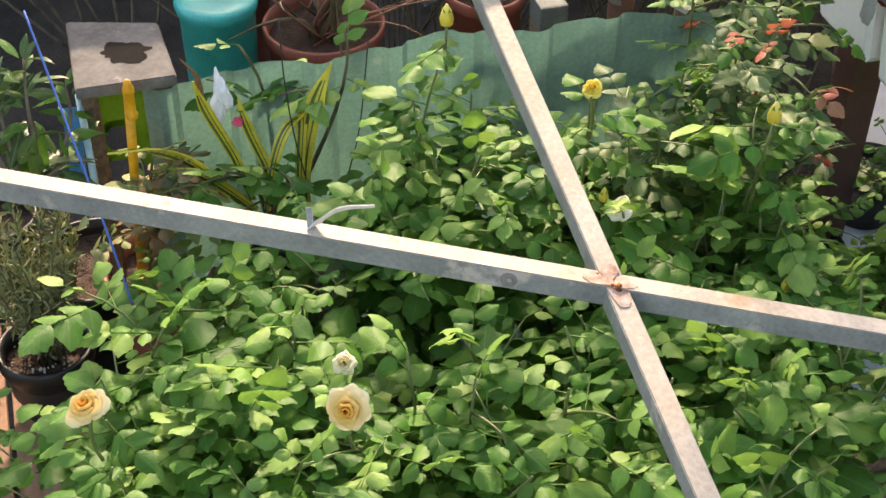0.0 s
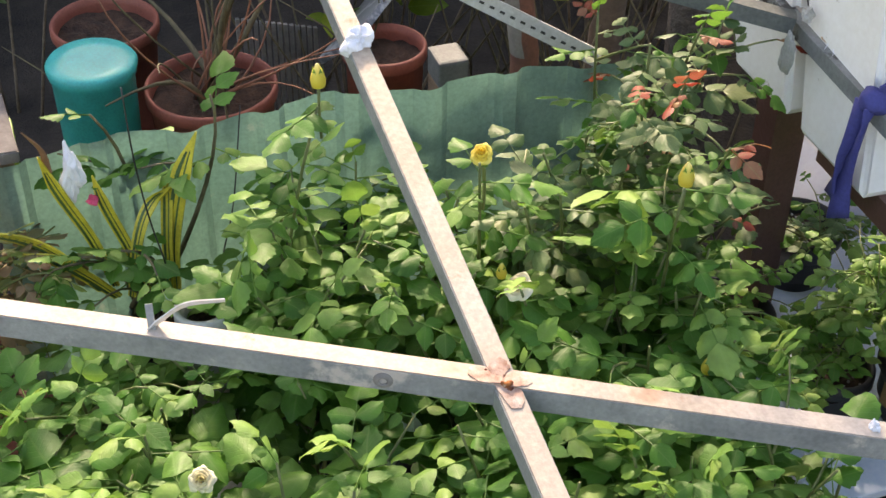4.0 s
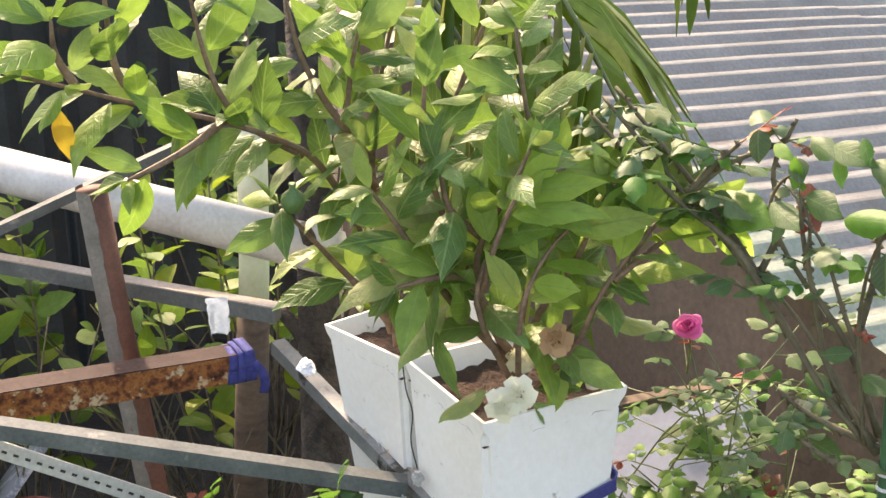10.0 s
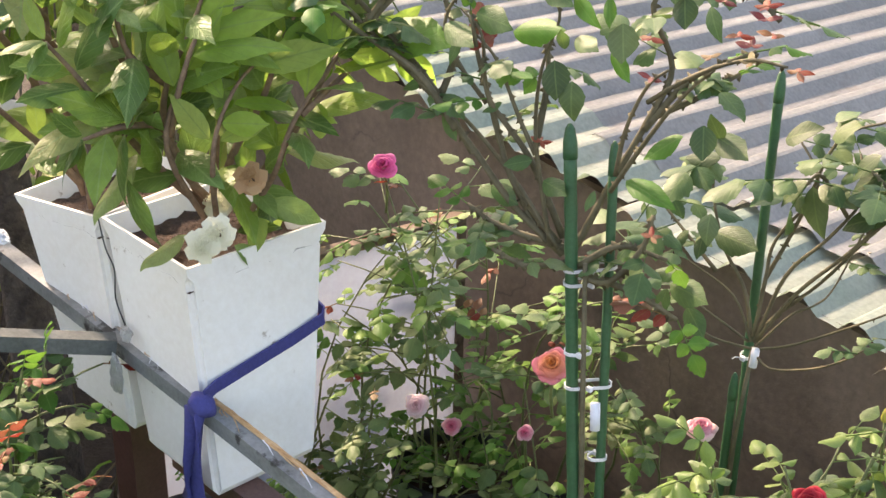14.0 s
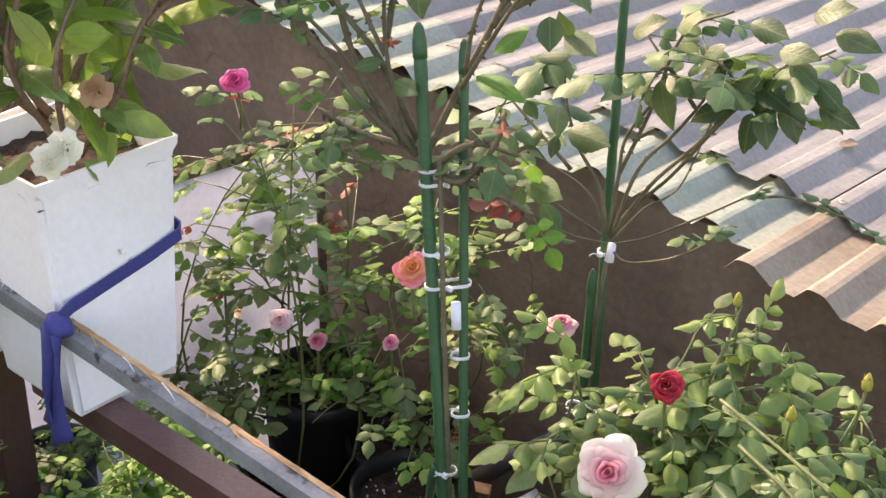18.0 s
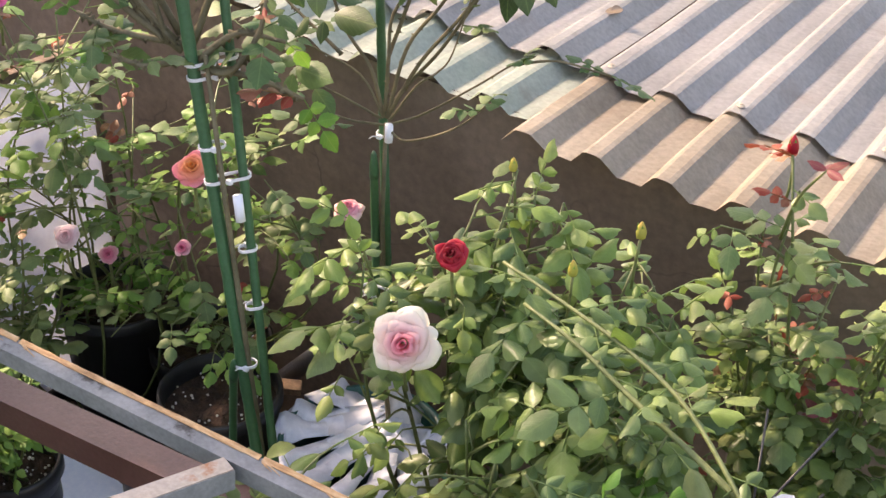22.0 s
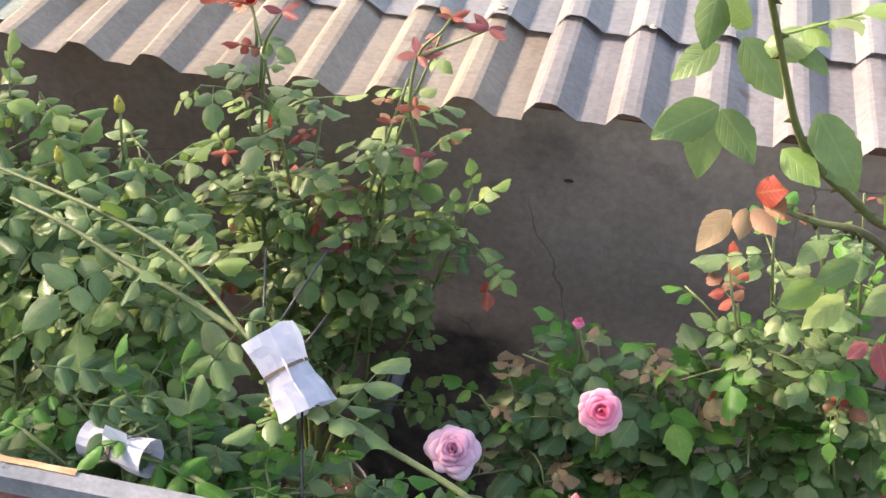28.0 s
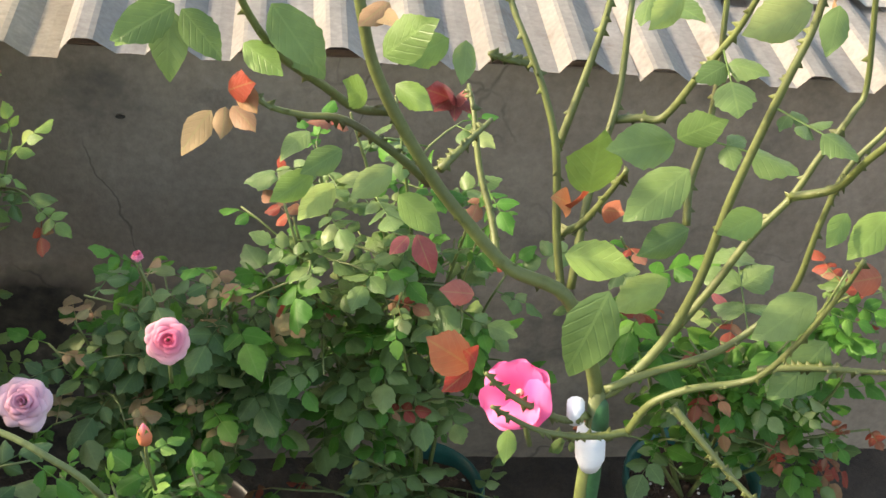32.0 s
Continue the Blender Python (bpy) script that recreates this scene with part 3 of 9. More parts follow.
def plaster_wall(x0, x1, nx):
    bm = bmesh.new()
    nz = 24
    z0 = GROUND - 0.2
    grid = []
    for i in range(nx + 1):
        col = []
        for j in range(nz + 1):
            x = x0 + (x1 - x0) * i / nx
            f = j / nz
            top = 0.925 - 0.048 * x + 0.034 * min(1.0, max(0.0, (-0.88 - x) / 0.06))
            z = z0 + (top - z0) * f
            y = WALL_Y + 0.08 * max(0.0, -1.0 - x) + 0.014 * noise.noise((x * 1.7, z * 2.3, 0)) + 0.004 * noise.noise((x * 9, z * 9, 3)) - (0.018 if z < 0.47 + 0.015 * noise.noise((x * 3, 0, 5)) else 0.0)
            col.append(bm.verts.new((x, y, z)))
        grid.append(col)
    for a, b in zip(grid, grid[1:]):
        for j in range(nz):
            bm.faces.new((a[j], b[j], b[j + 1], a[j + 1]))
    c = [grid[0][0], grid[-1][0], grid[-1][-1], grid[0][-1]]
    back = [bm.verts.new((v.co.x, v.co.y + 0.12, v.co.z - (0.06 if v.co.z > 0.5 else 0.0))) for v in c]
    bm.faces.new(back)
    for k in range(4):
        bm.faces.new((c[k], c[(k + 1) % 4], back[(k + 1) % 4], back[k]))
    return bm


# browner and greyer stretches; their colours also carry the wall's shaded and lit ends
tagged(part("wall_north_1", plaster_wall(-4.2, -0.53, 80), M_PLASTER, smooth=True), "rough brown cement plaster wall, cracked and stained, toned darker for its shaded end", "wall", kind="structure")
grey_wall = tagged(part("wall_north_2", plaster_wall(-0.53, 3.2, 82), M_PLASTER_GREY_LIT, smooth=True), "rough grey cement plaster wall, cracked and stained, toned lighter for its lit end", "wall", kind="structure")
part("nail_hole", lathe(bmesh.new(), (0, 0, 0), [(0, -0.003), (0.0025, -0.002), (0.0045, 0.001), (0.0052, 0.0)], 12), M_EARTH, grey_wall, "small dark hole in the plaster").matrix_basis = Matrix.Translation((-0.015, WALL_Y - 0.006, 0.8)) @ Matrix.Rotation(radians(90), 4, "X") @ Matrix.Diagonal((1.6, 0.8, 1, 1))


def rib_sheet(x0, n, y0, length, z, slope, pitch=0.1236, high=0.025, drop=0.045, wear=0.0):
    """A trapezoid-ribbed roofing sheet of n ribs, running back from its eave."""
    bm = bmesh.new()
    xs, hs = [], []
    for k in range(n):
        for dx, h in ((0.0, 0), (0.15, 0.9), (0.2, 1), (0.34, 1), (0.41, 0.92), (0.66, 0.0), (0.83, 0.04)):
            xs.append(x0 + (k + dx) * pitch)
            hs.append(h * high)
    xs.append(x0 + n * pitch)
    hs.append(0)
    rows, m = [], 6
    for k in range(m + 1):
        d = length * k / m
        row = []
        for px, h in zip(xs, hs):
            rag = wear * noise.noise((px * 7, 1.5, z * 3)) if k == 0 else 0.0
            row.append(bm.verts.new((px, y0 + (d + rag) * math.cos(slope), z + h + d * math.sin(slope) - drop * px + 0.004 * noise.noise((px * 4, d * 2.5, z * 9)))))
        rows.append(row)
    for p, q in zip(rows, rows[1:]):
        for i in range(len(xs) - 1):
            bm.faces.new((p[i], p[i + 1], q[i + 1], q[i]))
    bmesh.ops.solidify(bm, geom=bm.faces[:], thickness=0.002)
    return bm


SLOPE = radians(-5.5)
M_ZINC_MID = mottled("dusty_zinc", [(0.3, (0.32, 0.3, 0.275)), (0.7, (0.46, 0.44, 0.42))], 4, 0.6, 0.2, 90, 0.3, second=(9, (0.25, 0.2, 0.16), 0.6, 0.75))
roof = thing("metal_roof", (0, 1.88, 0.97), "overlapping ribbed metal roofing sheets, weathered grey and rust-tinged", "roof", kind="structure")
for k in range(5):
    part("roof_sheet", rib_sheet(-0.944 + 0.8652 * k, 7, 1.867 + 0.012 * (k % 2), 0.36, 0.973 + 0.003 * (k % 2), SLOPE, wear=0.01), M_ZINC_OLD if k == 0 else M_ZINC_MID, roof, "rust-tinged zinc sheet at the eave")
for k in range(-2, 3):
    part("roof_sheet", rib_sheet(-2.793 + 0.618 * k, 5, 1.97 + 0.05 * (2 - k), 0.3 - 0.02 * (2 - k), (0.951 if k == 2 else 0.957) + 0.003 * (k % 2), SLOPE, wear=0.02, drop=0.055), M_FADED, roof, "faded green sheet at the eave")
for k in range(-3, 7):
    for j in range(5):
        left = k < 2
        part("roof_sheet", rib_sheet(-2.669 + 0.8652 * k, 7, 2.17 + 1.75 * j + 0.02 * (k % 2), 1.85, (0.953 if left else 0.962) + 0.004 * (k % 2) + 0.006 - 0.2 * math.sin(-SLOPE) - 1.75 * math.sin(-SLOPE) * j + 0.004 * (1 - j), SLOPE, drop=0.055 if left else 0.045), M_ZINC, roof)


# screws along the lap of the sheets
screw_mesh = bpy.data.meshes.new("roof_screw")
bm = lathe(bmesh.new(), (0, 0, 0), [(0, 0.005), (0.003, 0.0045), (0.0038, 0.002), (0.007, 0.0012), (0.0075, 0.0)], 10)
bm.to_mesh(screw_mesh)
bm.free()
screw_mesh.materials.append(M_ZINC_OLD)
for k in range(-6, 26):
    if k % 2 == 0:
        for j in range(2):
            ob = new("roof_screw", screw_mesh)
            ob.parent = roof
            x, y = -0.902 + 0.1236 * k + 0.004 * math.sin(k * 5), 2.2 + 1.75 * j + 0.01 * math.sin(k * 3)
            z = (0.962 if x > -0.94 else 0.953) + 0.01 - 0.0192 - (y - 2.17) * math.tan(-SLOPE) - (0.045 if x > -0.94 else 0.055) * x + 0.0255 + 0.003
            ob.location = Vector((x, y, z)) - roof.location

# plain walls that close the shed under the roof
def shed_wall(name, a, b, label):
    bm = bmesh.new()
    side = Vector((b[1] - a[1], a[0] - b[0], 0)).normalized() * 0.06
    low, top = [], []
    for x, y in (a, b):
        z = 0.9 - (0.05 * x if x < 0 else 0.045 * x) - (y - 2.0) * math.tan(-SLOPE)
        for s in (-1, 1):
            low.append(bm.verts.new(Vector((x, y, GROUND - 0.2)) + side * s))
            top.append(bm.verts.new(Vector((x, y, max(0.05, z))) + side * s))
    for q in ((0, 2, 3, 1),):
        bm.faces.new([top[i] for i in q])
        bm.faces.new([low[i] for i in q[::-1]])
    for i, j in ((0, 2), (2, 3), (3, 1), (1, 0)):
        bm.faces.new((low[i], low[j], top[j], top[i]))
    tagged(part(name, bm, M_PLASTER), label, "wall", kind="structure")


shed_wall("wall_west", (-4.35, 2.4), (-4.35, 10.6), "plain brown plaster side wall of the shed")
shed_wall("wall_east", (3.1, 2.2), (3.1, 10.6), "plain brown plaster side wall of the shed")
shed_wall("wall_back", (-4.3, 10.5), (3.05, 10.5), "plain brown plaster back wall of the shed")


# ---- steel frame over the pots ----
def beam(name, a, b, half, material, label, sag=0.0, top=None):
    bm = bmesh.new()
    n = 12
    pts = [Vector(a).lerp(Vector(b), i / n) + Vector((0, 0, -sag * 4 * (i / n) * (1 - i / n))) for i in range(n + 1)]
    sweep(bm, pts, half, square=True)
    long = [e for e in bm.edges if e.is_manifold and e.calc_face_angle(0) > 1.2]
    bmesh.ops.bevel(bm, geom=long, offset=half * 0.22, segments=2, affect="EDGES")
    t = thing(name, a, label, "steel beam")
    part("tube", bm, material, t)
    if top:
        bm = bmesh.new()
        sweep(bm, [p + Vector((0, 0, half + 0.0012)) for p in pts], 0.001, square=True)
        side = (Vector(b) - Vector(a)).normalized().cross(Vector((0, 0, 1))).normalized()
        for v in bm.verts:
            near = min(pts, key=lambda p: (p - v.co).length)
            s = (v.co - near).dot(side)
            v.co += side * (math.copysign(half * 0.9, s) - s)
        part("worn_top_coat", bm, top, t, "sun-bleached, rust-streaked top face")
    return t


M_BEAM_TOP = mottled("bleached_rusty_paint", [(0.3, (0.28, 0.16, 0.1)), (0.4, (0.38, 0.31, 0.24)), (0.75, (0.44, 0.39, 0.34))], 6, 0.7, 0, 140, 0.3, stretch=(1, 1, 1), second=(16, (0.36, 0.16, 0.08), 0.62, 0.7))
RAIL_A, RAIL_B = Vector((-2.2, 1.0281, 1.1029)), Vector((-0.2, 1.0487, 0.9473))
M_RAIL = mottled("grey_rail_paint", [(0.3, (0.14, 0.15, 0.15)), (0.7, (0.25, 0.26, 0.26))], 14, 0.55, 0.0, 160, 0.3, second=(13, (0.035, 0.033, 0.03), 0.6, 0.66))
rail = beam("steel_beam", RAIL_A, RAIL_B, 0.013, M_RAIL, "grey square steel edge rail with peeling sealant on top")
beam("steel_beam", (-1.6328, -0.66, 1.1487), (-0.8486, 1.024, 0.997), 0.014, M_GREY, "grey square steel tube with rusty weld and bleached top", 0.0, M_BEAM_TOP)
beam("steel_beam", (-2.7, 0.3342, 1.3859), (-0.5, 0.3494, 0.9157), 0.014, M_GREY, "grey square steel tube crossing another, bleached on top", 0.0, M_BEAM_TOP)
M_GREY_OLD = mottled("dull_grey_paint", [(0.3, (0.09, 0.1, 0.1)), (0.7, (0.17, 0.18, 0.175))], 14, 0.6, 0.0, 160, 0.25, second=(9, (0.32, 0.3, 0.27), 0.63, 0.69))
beam("steel_beam", (-2.5, -0.5228, 1.4488), (-1.725, 1.012, 1.0835), 0.013, M_GREY_OLD, "grey square steel tube welded to the rail")
beam("steel_beam", (-3.7, -0.2546, 1.2106), (-2.19, 1.0271, 1.1716), 0.014, M_GREY_OLD, "grey steel tube with frayed bleached edge", 0.0, M_BEAM_TOP)
beam("steel_beam", (-2.3218, -0.4, 1.1666), (-2.1145, 0.93, 1.1387), 0.024, M_RUSTY, "rusted steel box beam, end wrapped in blue tape", 0.0, mottled("purple_brown_scale", [(0.3, (0.035, 0.02, 0.018)), (0.7, (0.075, 0.045, 0.04))], 9, 0.75, 0, 140, 0.4, second=(24, (0.13, 0.065, 0.04), 0.64, 0.7)))
beam("support_beam", (-1.66, 1.075, 0.895), (0.15, 1.05, 0.891), 0.023, M_BROWN, "red-brown painted steel beam carrying the planters", 0.0)
beam("support_post", (-1.845, 1.105, GROUND), (-1.845, 1.105, 0.916), 0.03, M_BROWN, "red-brown painted steel post under the beam")


def planter(low, top, label):
    """A tapering four-sided planter from its low corners to its rim corners, going round from the back left."""
    low, top = [Vector(p) for p in low], [Vector(p) for p in top]
    t = thing("square_planter", sum(low, Vector()) / 4, label, "planter", "white planters on the beam")
    bm = bmesh.new()

    def ring(f, inset):
        pts = [a.lerp(b, f) for a, b in zip(low, top)]
        mid = sum(pts, Vector()) / 4
        return [bm.verts.new(p + (mid - p).normalized() * inset) for p in pts]

    rings = [ring(0.0, 0.01), ring(0.03, 0.0), ring(0.93, 0.0), ring(1.0, -0.002), ring(1.0, 0.005), ring(0.84, 0.014)]
    for a, b in zip(rings, rings[1:]):
        for k in range(4):
            bm.faces.new((a[k], a[(k + 1) % 4], b[(k + 1) % 4], b[k]))
    bm.faces.new(rings[0][::-1])
    bmesh.ops.bevel(bm, geom=[e for e in bm.edges if abs((e.verts[0].co - e.verts[1].co).z) > 0.2], offset=0.009, segments=3, affect="EDGES")
    part("body", bm, M_WHITE, t, smooth=False)
    bm = bmesh.new()
    c = [a.lerp(b, 0.91) for a, b in zip(low, top)]
    n = 14
    g = []
    for i in range(n + 1):
        row = []
        for j in range(n + 1):
            p = c[0].lerp(c[1], i / n).lerp(c[3].lerp(c[2], i / n), j / n)
            row.append(bm.verts.new(p + Vector((0, 0, 0.014 * noise.noise((i * 0.7, j * 0.7, p.x))))))
        g.append(row)
    for i in range(n):
        for j in range(n):
            bm.faces.new((g[i][j], g[i + 1][j], g[i + 1][j + 1], g[i][j + 1]))
    part("soil", bm, M_SOIL, t, "red-brown potting soil", True)
    return t


planter([(-1.678, 1.022, 0.919), (-1.493, 1.018, 0.919), (-1.484, 1.2, 0.919), (-1.668, 1.206, 0.919)], [(-1.791, 1.05, 1.26), (-1.572, 1.047, 1.26), (-1.556, 1.286, 1.26), (-1.776, 1.289, 1.26)], "tall white plastic square planter strapped to the rail")
planter([(-1.885, 1.024, 0.919), (-1.72, 1.024, 0.919), (-1.715, 1.19, 0.919), (-1.88, 1.19, 0.919)], [(-2.008, 1.026, 1.23), (-1.801, 1.046, 1.258), (-1.806, 1.27, 1.262), (-2.02, 1.255, 1.236)], "tall white plastic square planter stained cream near its base")


# ---- roses ----
def petal_material(name, inner, mid, outer, radius, through=0.3):
    """Petals that shade from the heart of the bloom to its rim."""
    m, nt, b = mat(name, 0.55)
    ln = nt.nodes.new("ShaderNodeVectorMath")
    ln.operation = "LENGTH"
    nt.links.new(coords(nt), ln.inputs[0])
    mr = node(nt, "ShaderNodeMapRange", From_Min=radius * 0.12, From_Max=radius * 1.1)
    nt.links.new(ln.outputs["Value"], mr.inputs[0])
    col = ramp(nt, mr.outputs[0], [(0.0, inner), (0.5, mid), (1.0, outer)])
    geo = nt.nodes.new("ShaderNodeNewGeometry")
    col = mix(nt, 0.25, col, ramp(nt, geo.outputs["Random Per Island"], [(0.0, (0.35, 0.35, 0.35)), (1.0, (0.65, 0.65, 0.65))]), "OVERLAY")
    nt.links.new(col, b.inputs["Base Color"])
    bump(nt, b, noise_fac(nt, 160, 2), 0.2, 0.001)
    tr = nt.nodes.new("ShaderNodeBsdfTranslucent")
    nt.links.new(col, tr.inputs[0])
    mx = nt.nodes.new("ShaderNodeMixShader")
    mx.inputs[0].default_value = through
    nt.links.new(b.outputs[0], mx.inputs[1])
    nt.links.new(tr.outputs[0], mx.inputs[2])
    nt.links.new(mx.outputs[0], nt.nodes["Material Output"].inputs[0])
    return m


PETALS = {
    "apricot": ((0.93, 0.5, 0.06), (0.95, 0.68, 0.22), (0.96, 0.84, 0.55)),
    "yellow": ((0.9, 0.66, 0.06), (0.92, 0.76, 0.14), (0.94, 0.85, 0.38)),
    "cream": ((0.85, 0.7, 0.3), (0.86, 0.8, 0.58), (0.88, 0.85, 0.74)),
    "blush": ((0.88, 0.22, 0.3), (0.93, 0.64, 0.58), (0.94, 0.88, 0.72)),
    "pinkcup": ((0.88, 0.3, 0.38), (0.9, 0.42, 0.46), (0.92, 0.8, 0.58)),
    "pink": ((0.8, 0.12, 0.25), (0.87, 0.28, 0.4), (0.9, 0.5, 0.56)),
    "lilac": ((0.76, 0.34, 0.5), (0.85, 0.48, 0.61), (0.9, 0.66, 0.74)),
    "magenta": ((0.78, 0.07, 0.26), (0.85, 0.09, 0.31), (0.88, 0.17, 0.41)),
    "coral": ((0.9, 0.32, 0.08), (0.9, 0.3, 0.2), (0.9, 0.24, 0.36)),
    "red": ((0.35, 0.005, 0.015), (0.5, 0.012, 0.03), (0.58, 0.03, 0.05)),
    "greenish": ((0.42, 0.42, 0.08), (0.5, 0.45, 0.09), (0.62, 0.4, 0.1)),
    "palepink": ((0.8, 0.45, 0.45), (0.82, 0.55, 0.55), (0.84, 0.68, 0.66)),
}
petal_mats = {}


def bloom_material(colour, radius):
    key = (colour, round(radius, 2))
    if key not in petal_mats:
        petal_mats[key] = petal_material(colour + "_petals", *PETALS[colour], radius)
    return petal_mats[key]


def at_place(ob, parent, at):
    ob.parent = parent
    ob.location = Vector(at) - parent.location
    return ob


def bloom(plant, at, colour, radius, axis=(0.2, -0.6, 0.75), layers=5, per=7, openness=1.0, label=""):
    bm = petal_bloom(bmesh.new(), Vector(axis).normalized() * radius * -0.8, axis, radius, layers, per, openness, int(abs(at[0] * 777 + at[1] * 99) * 10))
    ob = part("rose_bloom", bm, bloom_material(colour, radius), None, label or colour + " rose bloom", True)
    ax = Vector(axis).normalized()
    at_place(ob, plant, Vector(at) + ax * radius * 0.45)
    lv = Leaves("narrow")
    for k in range(5):
        a = k * 1.2566
        x = ax.orthogonal().normalized()
        way = (x * math.cos(a) + ax.cross(x) * math.sin(a)) - ax * 0.9
        lv.add(Vector(at) - ax * radius * 0.38, way, ax, radius * 0.6)
    bm = sweep(bmesh.new(), curve_points(Vector(at) - ax * radius * 0.4, Vector(at) + Vector((-ax.x * 0.03, -ax.y * 0.03, -0.1)), 0, 5, 0.006), [0.004, 0.0028, 0.0026, 0.0026, 0.0026], 6)
    part("flower_stalk", bm, M_CANE, ob, smooth=True)
    lv.link("sepals", M_ROSE_LIGHT, ob, "green sepals")


def open_bloom(plant, at, colour, radius, axis):
    """A loose open flower: five broad petals round a pale eye."""
    r = random.Random(5)
    ax = Vector(axis).normalized()
    x = ax.orthogonal().normalized()
    y = ax.cross(x)
    bm = bmesh.new()
    for i in range(6):
        a0 = 6.283 * i / 6 + r.uniform(-0.15, 0.15)
        d = x * math.cos(a0) + y * math.sin(a0)
        s = ax.cross(d)
        lift, ln, ph = r.uniform(0.05, 0.75), radius * r.uniform(0.9, 1.12), r.uniform(0, 6)
        grid = []
        for u in (0.0, 0.2, 0.45, 0.7, 0.88, 1.0):
            w = radius * 0.72 * math.sin(math.pi * min(0.86, 0.12 + 0.68 * u)) * (1 if u < 0.99 else 0.75)
            grid.append([bm.verts.new(d * ln * (u - 0.09 * c * c * u) + s * w * c + ax * radius * (lift * math.sin(u * 1.9) - 0.22 * max(0, u - 0.6) + 0.07 * u * math.sin(c * 3.2 + ph) + 0.12 * c * c * u)) for c in (-1, -0.66, -0.33, 0, 0.33, 0.66, 1)])
        for p, q in zip(grid, grid[1:]):
            for c in range(6):
                bm.faces.new((p[c], p[c + 1], q[c + 1], q[c]))
    ob = part("rose_bloom", bm, bloom_material(colour, radius), None, "open bright pink rose bloom", True)
    at_place(ob, plant, at)
    bm = bmesh.new()
    bmesh.ops.create_icosphere(bm, subdivisions=2, radius=radius * 0.11, matrix=Matrix.Translation(ax * radius * 0.1))
    at_place(part("flower_eye", bm, plain("pale_flower_eye", (0.6, 0.52, 0.36), 0.7), None, "pale eye of the flower", True), plant, at)
    part("flower_stalk", sweep(bmesh.new(), curve_points(at, Vector(at) + Vector((0.02, 0.03, -0.1)), 0, 5, 0.006), 0.0026, 6), M_CANE, plant, smooth=True)


def bud(plant, at, colour, size=0.022, axis=(0, 0, 1)):
    """A closed pointed bud with loose sepals on a stalk."""
    bm = bmesh.new()
    n = 6
    lathe(bm, (0, 0, 0), [(0.0, -0.5 * size), (0.36 * size, -0.3 * size), (0.42 * size, 0.1 * size), (0.28 * size, 0.6 * size), (0.08 * size, 1.0 * size), (0, 1.05 * size)], 10)
    ob = part("rose_bud", bm, bloom_material(colour, size), None, "closed " + colour + " rose bud", True)
    at_place(ob, plant, at)
    lv = Leaves("narrow")
    for k in range(5):
        a = k * 1.2566 + 0.3
        lv.add(Vector(at) + Vector((0, 0, -0.4 * size)), (math.cos(a) * 0.55, math.sin(a) * 0.55, 1), (math.cos(a), math.sin(a), 0), size * 1.25)
    lv.link("sepals", M_ROSE_LIGHT, ob, "green sepals")
    part("flower_stalk", sweep(bmesh.new(), curve_points(Vector(at) + Vector((0, 0, -0.4 * size)), Vector(at) + Vector((rng.uniform(-0.01, 0.01), 0.0, -0.09)), 0, 4, 0.004), 0.0022, 6), M_CANE, ob, smooth=True)


def thorns(bm, pts, rad, r, n):
    for _ in range(n):
        k = r.randrange(len(pts) - 1)
        p = pts[k].lerp(pts[k + 1], r.random())
        d = (pts[k + 1] - pts[k]).normalized()
        s = (d.orthogonal() * math.cos(r.uniform(0, 6.28)) + d.cross(d.orthogonal()) * math.sin(r.uniform(0, 6.28))).normalized()
        side = d.cross(s) * rad * 0.42
        a, k = p + s * rad * 0.8, r.uniform(0.7, 1.25)
        vs = [bm.verts.new(q) for q in (a + d * rad * 1.2, a - d * rad * 1.1 + side, a - d * rad * 1.1 - side, a + s * rad * 1.9 * k - d * rad * 0.8)]
        for f in ((0, 1, 3), (1, 2, 3), (2, 0, 3)):
            bm.faces.new([vs[i] for i in f])


